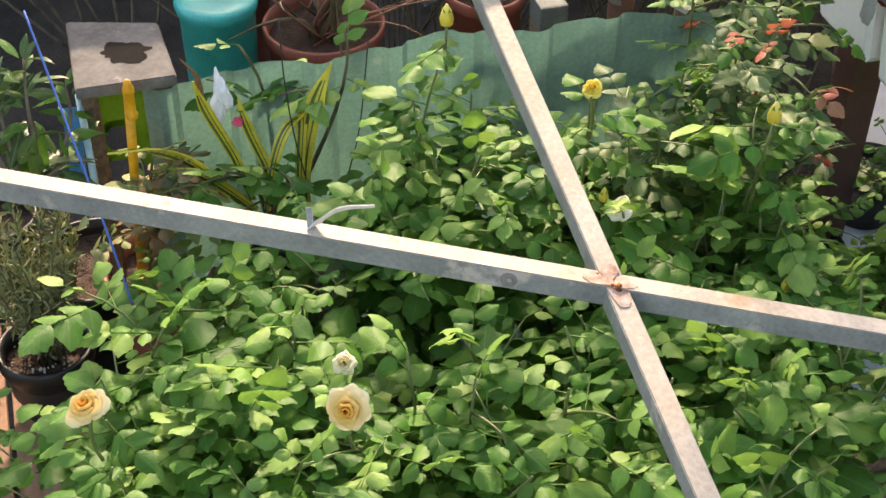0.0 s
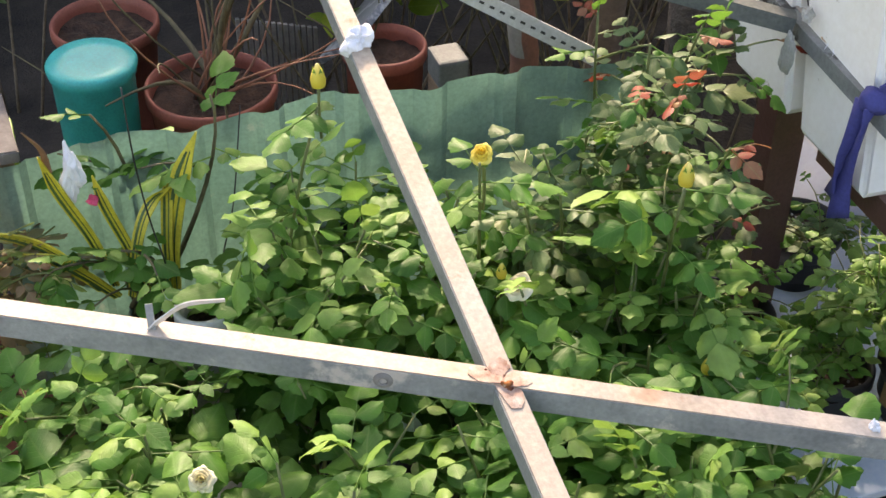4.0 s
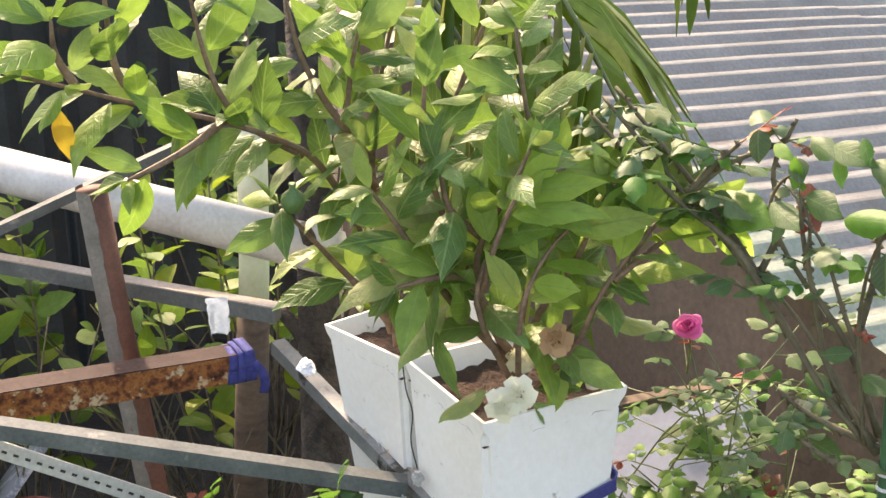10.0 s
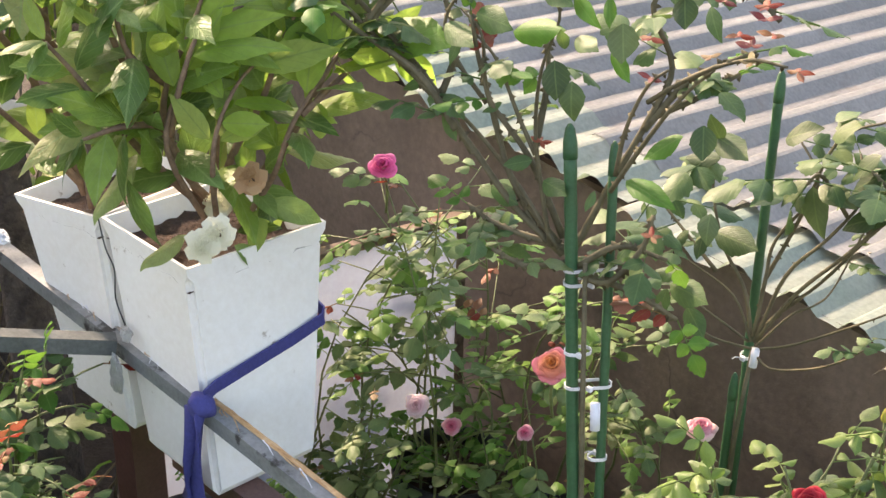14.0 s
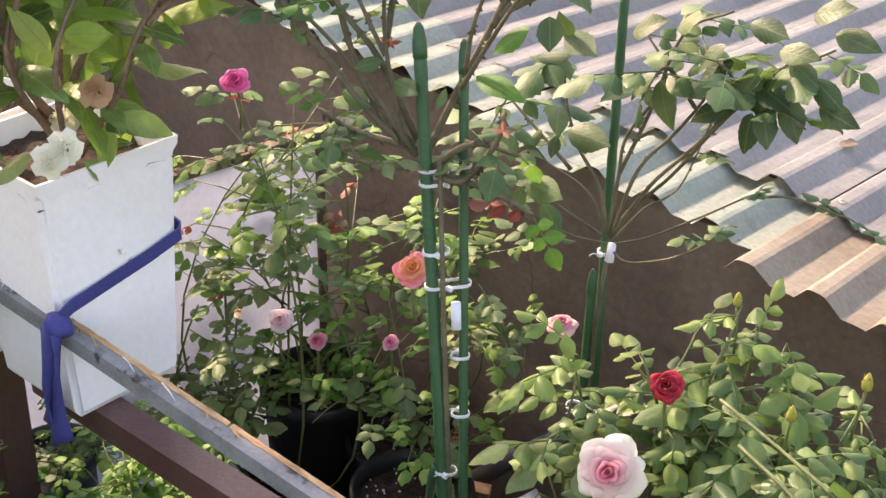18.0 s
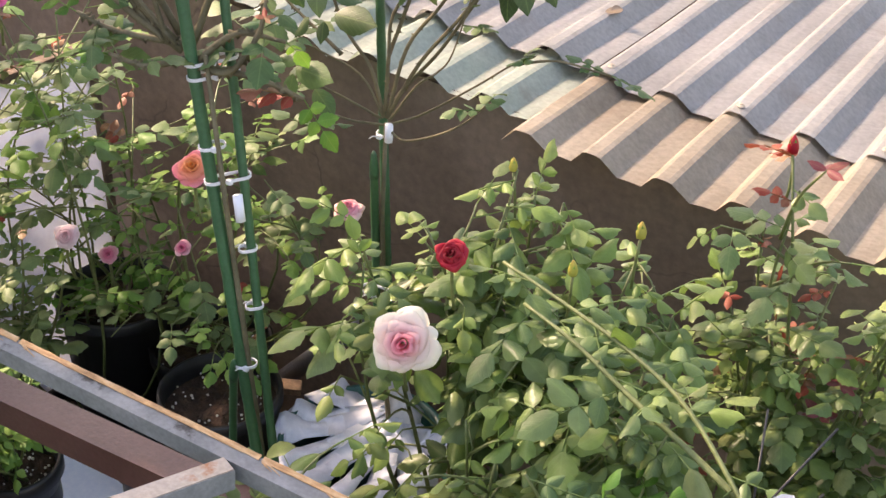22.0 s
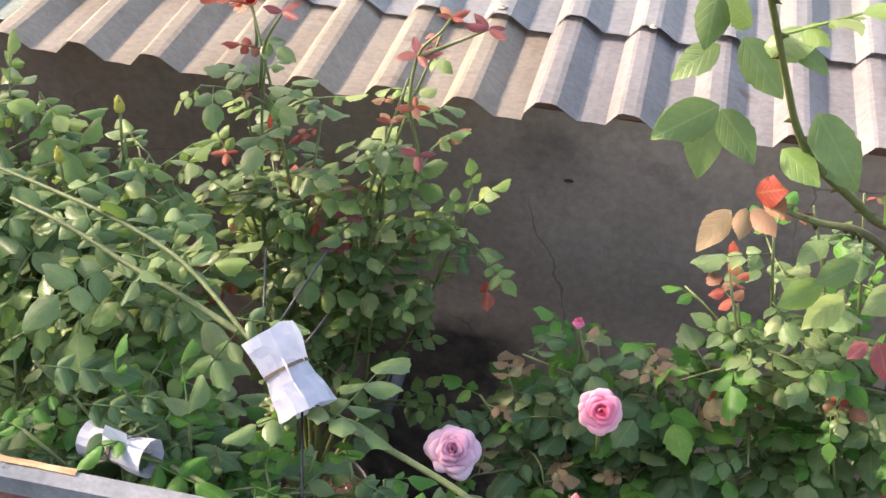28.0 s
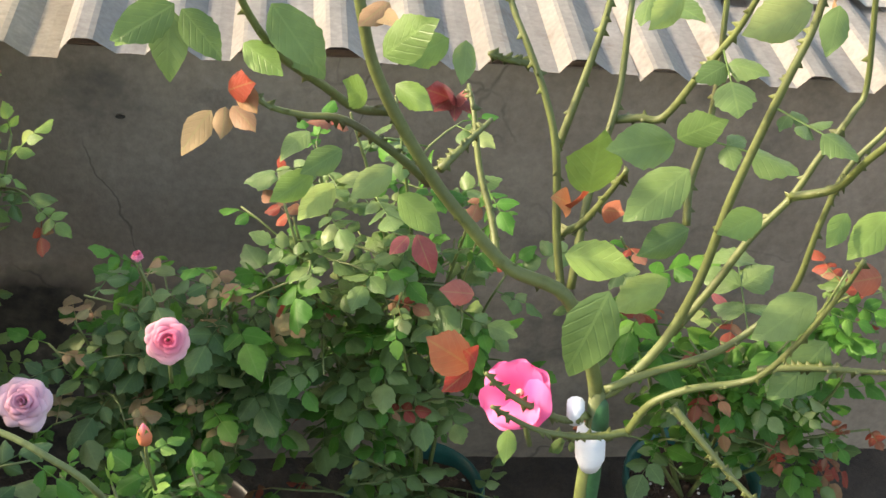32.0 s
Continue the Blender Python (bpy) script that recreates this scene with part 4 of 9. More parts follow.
def rose_bush(base, tips, leaf=0.055, seed=1, label="", crown=0.4, shoots=3, gap=0.03, red=0.0, radius=0.0048, mats=None, cane=None, light=0.28, name="rose_bush", rise=0.03, thorny=0, spread=0.1, fork=None, wob=0.05, droop=0.0, group="potted roses", ways=(), stem=2.4, bare=None, kind="rose", ends=True):
    """Canes from the base (or from a fork) to the tips, side shoots, and rose leaves along their outer part."""
    r = random.Random(seed)
    bare = bare and (Vector(bare[0]), Vector(bare[1]), bare[2])
    t = thing(name, base, label or "green leafy rose bush growing in a pot", "rose bush", group)
    dark, fresh, young = Leaves(kind), Leaves(kind), Leaves()
    m_dark, m_fresh, m_young = mats or (M_ROSE, M_ROSE_LIGHT, M_ROSE_RED)
    start0 = Vector(base)
    if fork is not None:
        start0 = Vector(fork)
        pts = curve_points(base, fork, 0, 6, 0.015, r)
        part("trunk", sweep(bmesh.new(), pts, [radius * stem - radius * 0.1 * i for i in range(6)], 8), cane or M_CANE_OLD, t, smooth=True)

    def leafy(pts, f0, size, tip_red):
        n_seg = len(pts) - 1
        length = sum((pts[i + 1] - pts[i]).length for i in range(n_seg))
        n = max(2 if gap < 0.15 else 0, int(length * (1 - f0) / gap * 0.85))
        a = r.uniform(0, 6.28)
        for i in range(n):
            f = min(0.999, f0 + (1 - f0) * (i + r.random()) / n)
            k = int(f * n_seg)
            at = pts[k].lerp(pts[k + 1], f * n_seg - k)
            a += 2.4 + r.uniform(-0.5, 0.5)
            if bare and (at - (at - bare[0]).project(bare[1] - bare[0]) - bare[0]).length < bare[2]:
                continue
            way = Vector((math.cos(a), math.sin(a), r.uniform(-0.2, 0.32) - droop))
            up = Vector((-0.2, -0.12, 1)) + jitter(r, 0.24)
            sz = size * r.uniform(0.65, 1.12) * (1.0 if f < 0.85 else 0.82)
            if tip_red and f > 1 - tip_red:
                young.compound(at, way, up, sz * 0.8, r.choice((1, 2)), r)
            else:
                (fresh if (f > 0.55 and r.random() < light) else dark).compound(at, way, up, sz, r.choice((1, 2, 2)), r)
        if ends and gap < 0.1 and r.random() < 0.6:
            (young if tip_red and r.random() < 0.12 else fresh).compound(pts[-1], (pts[-1] - pts[-2]).normalized() + jitter(r, 0.3) + Vector((0, 0, -0.3 - droop)), Vector((-0.2, -0.1, 1)) + jitter(r, 0.25), size * r.uniform(0.55, 0.85), r.choice((1, 2)), r)

    for way in ways:
        pts = smooth_way(way)
        n = len(pts) - 1
        bm = sweep(bmesh.new(), pts, [radius * (1 - 0.5 * i / n) for i in range(n + 1)], 7)
        if thorny:
            thorns(bm, pts, radius * 0.7, r, thorny)
        part("cane", bm, cane or M_CANE, t, smooth=True)
        leafy(pts, crown, leaf, red)
    for tip in tips:
        tip = Vector(tip)
        start = start0 + Vector((r.uniform(-0.025, 0.025), r.uniform(-0.025, 0.025), 0))
        pts = curve_points(start, tip, rise, 9, wob, r)
        rad = [radius * (1 - 0.62 * i / 8) for i in range(9)]
        bm = sweep(bmesh.new(), pts, rad, 6)
        if thorny:
            thorns(bm, pts, radius * 0.6, r, thorny)
        part("cane", bm, cane or M_CANE, t, smooth=True)
        leafy(pts, crown, leaf, red)
        for s in range(shoots):
            f = r.uniform(max(0.35, crown - 0.05), 0.9)
            k = int(f * 8)
            at = pts[k].lerp(pts[k + 1], f * 8 - k)
            a = r.uniform(0, 6.28)
            end = at + Vector((math.cos(a) * spread, math.sin(a) * spread, r.uniform(0.0, spread * 0.8)))
            sp = curve_points(at, end, 0.01, 5, 0.01, r)
            part("side_shoot", sweep(bmesh.new(), sp, [radius * 0.5, radius * 0.45, radius * 0.4, radius * 0.35, radius * 0.3], 5), cane or M_CANE, t, smooth=True)
            leafy(sp, 0.25, leaf * 0.92, red * 1.3)
    dark.link("foliage", m_dark, t)
    fresh.link("young_foliage", m_fresh, t, "fresh lighter green leaves")
    young.link("red_foliage", m_young, t, "young reddish leaves")
    return t


# potted roses: base, cane tips
bushes = []
bushes.append(rose_bush((-1.55, -0.3, 0.22), [(-1.213, -0.286, 0.87), (-1.295, -0.285, 0.87), (-1.376, -0.22, 0.87), (-1.386, -0.147, 0.87), (-1.241, -0.156, 0.87), (-1.452, -0.189, 0.87), (-1.195, -0.281, 0.87), (-1.373, -0.284, 0.87)], leaf=0.062, gap=0.032, shoots=3, seed=1, label="large-leaved rose bush with apricot blooms under the steel frame"))
bushes.append(rose_bush((-1.45, 0.02, 0.22), [(-1.322, -0.064, 0.88), (-1.394, -0.021, 0.88), (-1.296, 0.031, 0.88), (-1.242, 0.011, 0.88), (-1.255, -0.104, 0.88), (-1.15, -0.057, 0.88), (-1.142, 0.036, 0.88), (-1.166, -0.146, 0.88), (-1.098, -0.054, 0.88)], leaf=0.062, gap=0.032, shoots=3, seed=2, label="large-leaved rose bush with apricot blooms under the steel frame"))
bushes.append(rose_bush((-1.35, 0.25, 0.22), [(-1.195, 0.112, 0.88), (-1.23, 0.193, 0.88), (-1.133, 0.198, 0.88), (-1.098, 0.098, 0.88), (-1.05, 0.211, 0.88), (-1.3, 0.2, 0.88), (-1.302, 0.119, 0.88)], leaf=0.062, gap=0.032, shoots=3, seed=3, label="large-leaved rose bush with apricot blooms under the steel frame"))
bushes.append(rose_bush((-1.3, 0.5, 0.22), [(-1.179, 0.306, 0.88), (-1.065, 0.313, 0.88), (-1.08, 0.389, 0.88), (-1, 0.424, 0.88), (-1.16, 0.445, 0.88), (-1.229, 0.415, 0.88), (-1.292, 0.341, 0.88)], leaf=0.062, gap=0.032, shoots=3, seed=4))
bushes.append(rose_bush((-1.2, 0.72, 0.22), [(-1.095, 0.506, 0.87), (-1.138, 0.595, 0.87), (-0.982, 0.487, 0.87), (-1.188, 0.527, 0.87), (-1.042, 0.56, 0.87), (-1.164, 0.593, 0.87), (-1.159, 0.691, 0.87), (-1.089, 0.746, 0.87), (-1.119, 0.534, 0.87)], leaf=0.062, gap=0.032, shoots=3, seed=5))
bushes.append(rose_bush((-1.8, 0.02, 0.25), [(-1.571, -0.086, 0.82), (-1.601, -0.016, 0.82), (-1.496, 0.011, 0.82), (-1.531, -0.155, 0.82), (-1.615, -0.199, 0.82), (-1.535, 0.084, 0.82), (-1.692, -0.016, 0.82)], leaf=0.055, gap=0.032, seed=6))
bushes.append(rose_bush((-1.75, 0.25, 0.22), [(-1.698, 0.285, 1.1), (-1.849, 0.276, 0.9), (-1.837, 0.372, 0.9), (-1.715, 0.214, 0.9), (-1.684, 0.172, 0.9), (-1.686, 0.266, 0.9), (-1.579, 0.162, 0.9), (-1.472, 0.189, 0.9), (-1.566, 0.256, 0.9), (-1.679, 0.341, 0.9)], leaf=0.06, seed=7, label="tall rose bush with a single pale yellow bud"))
bushes.append(rose_bush((-1.72, 0.5, 0.22), [(-1.509, 0.443, 1.1), (-1.683, 0.481, 0.92), (-1.609, 0.536, 0.92), (-1.576, 0.408, 0.92), (-1.512, 0.443, 0.92), (-1.519, 0.331, 0.92), (-1.731, 0.472, 0.92)], leaf=0.055, seed=8, label="rose bush with a yellow bloom on a tall stem"))
bushes.append(rose_bush((-1.6, 0.6, 0.22), [(-1.449, 0.483, 0.93), (-1.611, 0.618, 0.86), (-1.404, 0.513, 0.86), (-1.326, 0.537, 0.86), (-1.373, 0.452, 0.86), (-1.449, 0.617, 0.86), (-1.326, 0.378, 0.86)], leaf=0.06, seed=9, label="rose bush with a cream-white bloom"))
bushes.append(rose_bush((-1.6, 0.82, 0.22), [(-1.43, 0.691, 1.06), (-1.477, 0.706, 0.92), (-1.443, 0.639, 0.92), (-1.385, 0.711, 0.92), (-1.308, 0.6, 0.92), (-1.216, 0.609, 0.92), (-1.201, 0.511, 0.92), (-1.484, 0.776, 0.9), (-1.415, 0.691, 0.9), (-1.304, 0.72, 0.9)], leaf=0.058, seed=10, label="rose bush with a closed yellow bud"))
bushes.append(rose_bush((-1.95, 0.75, 0.22), [(-1.54, 0.571, 1), (-1.686, 0.677, 1), (-1.603, 0.701, 1), (-1.636, 0.586, 1), (-1.482, 0.677, 1), (-1.528, 0.516, 1)], leaf=0.045, seed=11, mats=(M_ROSE_DARK, M_ROSE, M_ROSE_RED), label="grey-green small-leaved rose bush"))
bushes.append(rose_bush((-2.02, 0.95, 0.22), [(-1.784, 0.723, 1.12), (-1.678, 0.755, 1.12), (-1.699, 0.845, 1.12), (-1.736, 0.905, 1.12), (-1.557, 0.743, 1.12), (-1.553, 0.683, 1.12), (-1.416, 0.74, 1.12), (-1.638, 0.687, 1), (-1.638, 0.758, 0.95), (-1.541, 0.841, 0.9)], leaf=0.043, seed=12, red=0.03, mats=(M_ROSE_DARK, M_ROSE, M_ROSE_RED), label="slender small-leaved rose with reddish shoot tips"))
bushes.append(rose_bush((-1.52, 1.25, 0.5), [(-1.647, 1.215, 0.68), (-1.586, 1.111, 0.68), (-1.497, 1.191, 0.68), (-1.534, 1.054, 0.68), (-1.5, 1.097, 0.68), (-1.561, 1.205, 0.68), (-1.457, 1.197, 0.68)], leaf=0.035, gap=0.02, crown=0.3, seed=13, light=0.8, mats=(M_ROSE_LIGHT, M_ROSE_LIGHT, M_ROSE_TAN), radius=0.003, label="young light green rose in a small black pot"))
bushes.append(rose_bush((-1.6, 1.13, 0.45), [(-1.574, 0.98, 0.6), (-1.534, 1.005, 0.6), (-1.496, 0.927, 0.6), (-1.456, 0.986, 0.6), (-1.514, 1.051, 0.6), (-1.55, 1.105, 0.6)], leaf=0.035, gap=0.025, crown=0.3, seed=14, light=0.6, radius=0.003, label="young rose cutting in a black pot"))
bushes.append(rose_bush((-1.92, 1.24, 0.46), [(-1.774, 1.194, 0.6), (-1.744, 1.223, 0.6), (-1.758, 1.15, 0.6)], leaf=0.03, gap=0.03, crown=0.3, seed=15, radius=0.003, mats=(M_ROSE_DARK, M_ROSE, M_ROSE_TAN), label="small dark rose cutting in a black pot"))
bushes.append(rose_bush((-1.8, 1.02, 0.45), [(-1.633, 0.894, 0.62), (-1.585, 0.901, 0.62), (-1.631, 0.863, 0.62), (-1.485, 0.869, 0.62)], leaf=0.03, gap=0.03, crown=0.3, shoots=1, seed=16, radius=0.003, label="sparse rose seedling in a wide black pot"))
bushes.append(rose_bush((-1.72, 1.62, 0.26), [(-1.805, 1.62, 1.169), (-1.754, 1.62, 1.153), (-1.649, 1.62, 1.177), (-1.555, 1.62, 1.162), (-1.836, 1.62, 1.081), (-1.726, 1.62, 1.075), (-1.601, 1.62, 1.13), (-1.667, 1.62, 0.933), (-1.915, 1.62, 0.821), (-1.529, 1.62, 0.967)], leaf=0.048, gap=0.075, shoots=3, spread=0.19, seed=17, red=0.03, crown=0.6, light=0.4, wob=0.2, radius=0.0034, mats=(M_ROSE_PALE, M_ROSE_LIGHT, M_ROSE_RED), label="tall pink-flowered rose bush by the white board"))
bushes.append(rose_bush((-1.85, 1.48, 0.24), [(-1.796, 1.5, 0.761), (-1.719, 1.5, 0.747), (-1.66, 1.5, 0.677), (-1.77, 1.5, 0.609), (-1.6, 1.5, 0.755), (-1.834, 1.5, 0.629), (-1.688, 1.5, 0.81)], leaf=0.045, gap=0.05, shoots=2, seed=18, red=0.06, mats=(M_ROSE_PALE, M_ROSE_PALE, M_ROSE_TAN), label="pale-leaved rose bush with withered tips"))
bushes.append(rose_bush((-1.684, 1.7, 0.519), [(-1.717, 1.62, 0.694), (-1.608, 1.62, 0.677), (-1.688, 1.62, 0.578), (-1.537, 1.62, 0.689), (-1.48, 1.62, 0.756), (-1.739, 1.62, 0.515), (-1.614, 1.62, 0.572), (-1.796, 1.62, 0.57)], leaf=0.038, seed=19, gap=0.055, shoots=1, crown=0.4, label="low bushy pink rose in a black pot"))
bushes.append(rose_bush((-1.494, 1.74, 0.449), [(-1.46, 1.7, 0.902), (-1.51, 1.7, 0.813), (-1.457, 1.7, 0.75), (-1.304, 1.7, 0.916), (-1.254, 1.7, 0.834), (-1.264, 1.7, 0.771), (-1.378, 1.7, 0.686), (-1.331, 1.7, 1.057), (-1.485, 1.7, 0.65), (-1.379, 1.7, 0.976), (-1.564, 1.7, 0.827)], leaf=0.044, gap=0.05, shoots=2, spread=0.13, crown=0.5, seed=20, red=0.03, light=0.4, wob=0.14, radius=0.0034, mats=(M_ROSE_PALE, M_ROSE_LIGHT, M_ROSE_RED), label="rose bush with a coral pink bloom"))
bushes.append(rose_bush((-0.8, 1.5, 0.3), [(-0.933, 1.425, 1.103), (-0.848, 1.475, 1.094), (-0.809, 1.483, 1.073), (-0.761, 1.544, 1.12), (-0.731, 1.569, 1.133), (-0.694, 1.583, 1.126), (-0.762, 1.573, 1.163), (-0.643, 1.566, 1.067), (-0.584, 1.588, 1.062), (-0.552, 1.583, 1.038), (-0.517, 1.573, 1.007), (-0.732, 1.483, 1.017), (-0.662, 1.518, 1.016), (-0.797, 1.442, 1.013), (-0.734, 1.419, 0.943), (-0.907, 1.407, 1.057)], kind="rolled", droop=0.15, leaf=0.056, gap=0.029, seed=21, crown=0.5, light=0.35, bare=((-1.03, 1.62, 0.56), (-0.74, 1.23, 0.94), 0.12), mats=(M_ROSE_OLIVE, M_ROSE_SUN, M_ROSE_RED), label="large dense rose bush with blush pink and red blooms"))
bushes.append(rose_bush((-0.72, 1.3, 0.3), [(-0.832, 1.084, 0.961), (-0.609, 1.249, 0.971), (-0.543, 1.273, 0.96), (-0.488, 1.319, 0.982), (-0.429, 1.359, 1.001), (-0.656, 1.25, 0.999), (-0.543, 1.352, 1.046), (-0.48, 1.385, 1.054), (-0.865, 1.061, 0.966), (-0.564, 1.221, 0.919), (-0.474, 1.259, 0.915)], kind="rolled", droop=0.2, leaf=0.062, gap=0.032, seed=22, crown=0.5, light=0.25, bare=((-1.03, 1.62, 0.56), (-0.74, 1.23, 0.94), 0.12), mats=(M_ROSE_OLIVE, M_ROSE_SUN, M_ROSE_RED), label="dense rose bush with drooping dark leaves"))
bushes.append(rose_bush((-0.42, 1.7, 0.24), [(-0.423, 1.7, 1.222), (-0.407, 1.7, 1.175), (-0.448, 1.7, 1.101), (-0.48, 1.7, 0.968), (-0.411, 1.7, 0.96), (-0.338, 1.7, 1.049), (-0.244, 1.7, 1.05), (-0.21, 1.7, 1.131), (-0.163, 1.7, 1.204), (-0.178, 1.7, 1.023), (-0.347, 1.7, 0.91), (-0.27, 1.7, 0.955), (-0.122, 1.7, 0.957), (-0.218, 1.7, 0.863), (-0.416, 1.7, 0.825), (-0.288, 1.7, 0.763), (-0.472, 1.7, 0.869)], leaf=0.041, gap=0.033, seed=23, crown=0.46, red=0.04, shoots=2, mats=(M_ROSE_OLIVE, M_ROSE_SUN, M_ROSE_RED), light=0.3, label="upright rose bush with red young shoots"))
bushes.append(rose_bush((-0.3, 1.25, 0.3), [(-0.521, 1.148, 1.052), (-0.476, 1.139, 1.015), (-0.52, 1.093, 0.998), (-0.432, 1.166, 1.016), (-0.401, 1.14, 0.975), (-0.359, 1.183, 0.995), (-0.32, 1.154, 0.949), (-0.261, 1.153, 0.925), (-0.208, 1.183, 0.933), (-0.168, 1.183, 0.922), (-0.361, 1.106, 0.925), (-0.496, 1.046, 0.943), (-0.127, 1.179, 0.906)], kind="rolled", droop=0.1, leaf=0.05, gap=0.031, seed=24, crown=0.5, mats=(M_ROSE_DARK, M_ROSE, M_ROSE_RED), label="low rose bush with broad dark leaves"))
bushes.append(rose_bush((0.08, 1.62, 0.2), [(0.055, 1.55, 0.846), (0.092, 1.55, 0.715), (0.151, 1.55, 0.841), (0.185, 1.55, 0.806), (0.039, 1.55, 0.76), (-0.041, 1.55, 0.746), (-0.015, 1.55, 0.673), (0.044, 1.55, 0.627), (0.126, 1.55, 0.642), (-0.082, 1.55, 0.706), (0.25, 1.55, 0.765), (0.226, 1.55, 0.695), (0.16, 1.55, 0.727)], leaf=0.047, gap=0.027, seed=25, crown=0.4, light=0.15, mats=(M_ROSE_DARK, M_ROSE, M_ROSE_TAN), red=0.06, label="dense low rose bush with pink blooms"))
bushes.append(rose_bush((0.46, 1.68, 0.2), [(0.262, 1.6, 0.89), (0.248, 1.6, 0.924), (0.294, 1.6, 1.017), (0.338, 1.6, 1.062), (0.396, 1.6, 1.089), (0.229, 1.6, 0.783), (0.325, 1.6, 0.728), (0.39, 1.6, 0.749), (0.435, 1.6, 0.833), (0.524, 1.6, 0.942), (0.521, 1.6, 0.863), (0.567, 1.6, 0.79), (0.292, 1.6, 0.568), (0.412, 1.6, 0.566), (0.359, 1.6, 0.661), (0.327, 1.6, 0.43), (0.42, 1.6, 0.334), (0.292, 1.6, 0.338)], leaf=0.045, gap=0.046, seed=26, crown=0.45, red=0.03, light=0.4, mats=(M_ROSE_OLIVE, M_ROSE, M_ROSE_RED), label="leafy rose bush with red young leaves near the wall"))
bushes.append(rose_bush((0.95, 1.7, 0.2), [(0.854, 1.6, 0.652), (0.916, 1.6, 0.698), (1.012, 1.6, 0.65), (1.069, 1.6, 0.785), (1.126, 1.6, 0.762), (0.901, 1.6, 0.531), (1.008, 1.6, 0.451), (1.114, 1.6, 0.395), (1.187, 1.6, 0.446), (0.872, 1.6, 0.428), (1.116, 1.6, 0.588), (0.786, 1.6, 0.699), (0.723, 1.6, 0.851)], leaf=0.045, gap=0.042, seed=27, crown=0.45, red=0.06, light=0.4, mats=(M_ROSE, M_ROSE_OLIVE, M_ROSE_RED), label="bright green rose bush near the wall"))
bushes.append(rose_bush((0.15, 1.2, 0.3), [(0.044, 1.231, 0.767), (0.138, 1.252, 0.772), (0.111, 1.23, 0.756), (0.077, 1.264, 0.791)], leaf=0.04, seed=28, shoots=1, label="low rose shoots with an orange bud"))
OLD_LOW = [[(0.516, 0.89, 1.296), (0.489, 0.898, 1.362), (0.442, 0.905, 1.386), (0.403, 0.913, 1.431), (0.38, 0.92, 1.461), (0.349, 0.928, 1.516), (0.331, 0.935, 1.558), (0.323, 0.942, 1.595), (0.317, 0.95, 1.627), (0.3, 0.972, 1.726), (0.287, 0.991, 1.804)], [(0.345, 0.94, 1.511), (0.319, 0.92, 1.528), (0.294, 0.9, 1.561), (0.267, 0.88, 1.596), (0.25, 0.86, 1.634), (0.238, 0.84, 1.678), (0.215, 0.802, 1.771), (0.197, 0.772, 1.843)], [(0.546, 0.89, 1.269), (0.579, 0.899, 1.313), (0.6, 0.907, 1.373), (0.613, 0.916, 1.442), (0.627, 0.924, 1.495), (0.644, 0.933, 1.551), (0.656, 0.941, 1.585), (0.663, 0.95, 1.623), (0.679, 0.971, 1.723), (0.693, 0.989, 1.801)], [(0.587, 0.91, 1.308), (0.616, 0.92, 1.35), (0.643, 0.93, 1.396), (0.672, 0.94, 1.428), (0.691, 0.95, 1.461), (0.713, 0.96, 1.497), (0.723, 0.97, 1.517), (0.713, 0.98, 1.602), (0.702, 0.991, 1.704), (0.693, 1.0, 1.785)]]
OLD_MID = [[(0.529, 0.88, 1.273), (0.567, 0.887, 1.285), (0.615, 0.894, 1.297), (0.647, 0.901, 1.315), (0.68, 0.909, 1.353), (0.691, 0.916, 1.418), (0.704, 0.923, 1.469), (0.733, 0.93, 1.507), (0.789, 0.944, 1.591), (0.835, 0.955, 1.656)], [(0.494, 0.93, 1.33), (0.487, 0.95, 1.381), (0.482, 0.97, 1.452), (0.472, 0.99, 1.492), (0.457, 1.01, 1.527), (0.447, 1.03, 1.546), (0.44, 1.05, 1.57), (0.42, 1.108, 1.65), (0.403, 1.156, 1.712)], [(0.488, 1.0, 1.431), (0.5, 1.012, 1.467), (0.511, 1.025, 1.497), (0.522, 1.038, 1.532), (0.529, 1.05, 1.566), (0.547, 1.081, 1.663), (0.561, 1.106, 1.738)], [(0.5, 0.93, 1.342), (0.507, 0.952, 1.391), (0.516, 0.973, 1.427), (0.53, 0.995, 1.468), (0.538, 1.017, 1.491), (0.542, 1.038, 1.537), (0.548, 1.06, 1.56), (0.565, 1.124, 1.636), (0.579, 1.175, 1.696)]]
OLD_FAR = [[(0.378, 0.935, 1.447), (0.346, 0.932, 1.482), (0.311, 0.929, 1.511), (0.282, 0.926, 1.517), (0.258, 0.923, 1.526), (0.242, 0.92, 1.54)], [(0.532, 1.0, 1.463), (0.551, 0.994, 1.469), (0.57, 0.988, 1.474), (0.591, 0.982, 1.519), (0.61, 0.976, 1.559), (0.619, 0.97, 1.592), (0.643, 0.954, 1.691), (0.663, 0.941, 1.769)], [(0.604, 0.98, 1.368), (0.606, 0.998, 1.397), (0.617, 1.015, 1.437), (0.623, 1.032, 1.482), (0.624, 1.05, 1.536), (0.626, 1.08, 1.635), (0.627, 1.104, 1.712)], [(0.552, 0.87, 1.232), (0.527, 0.865, 1.233), (0.496, 0.86, 1.24), (0.466, 0.855, 1.255), (0.43, 0.85, 1.286)], [(0.552, 0.87, 1.232), (0.565, 0.864, 1.271), (0.593, 0.859, 1.293), (0.628, 0.853, 1.305), (0.647, 0.847, 1.321), (0.668, 0.841, 1.365), (0.686, 0.836, 1.417), (0.693, 0.83, 1.455)]]
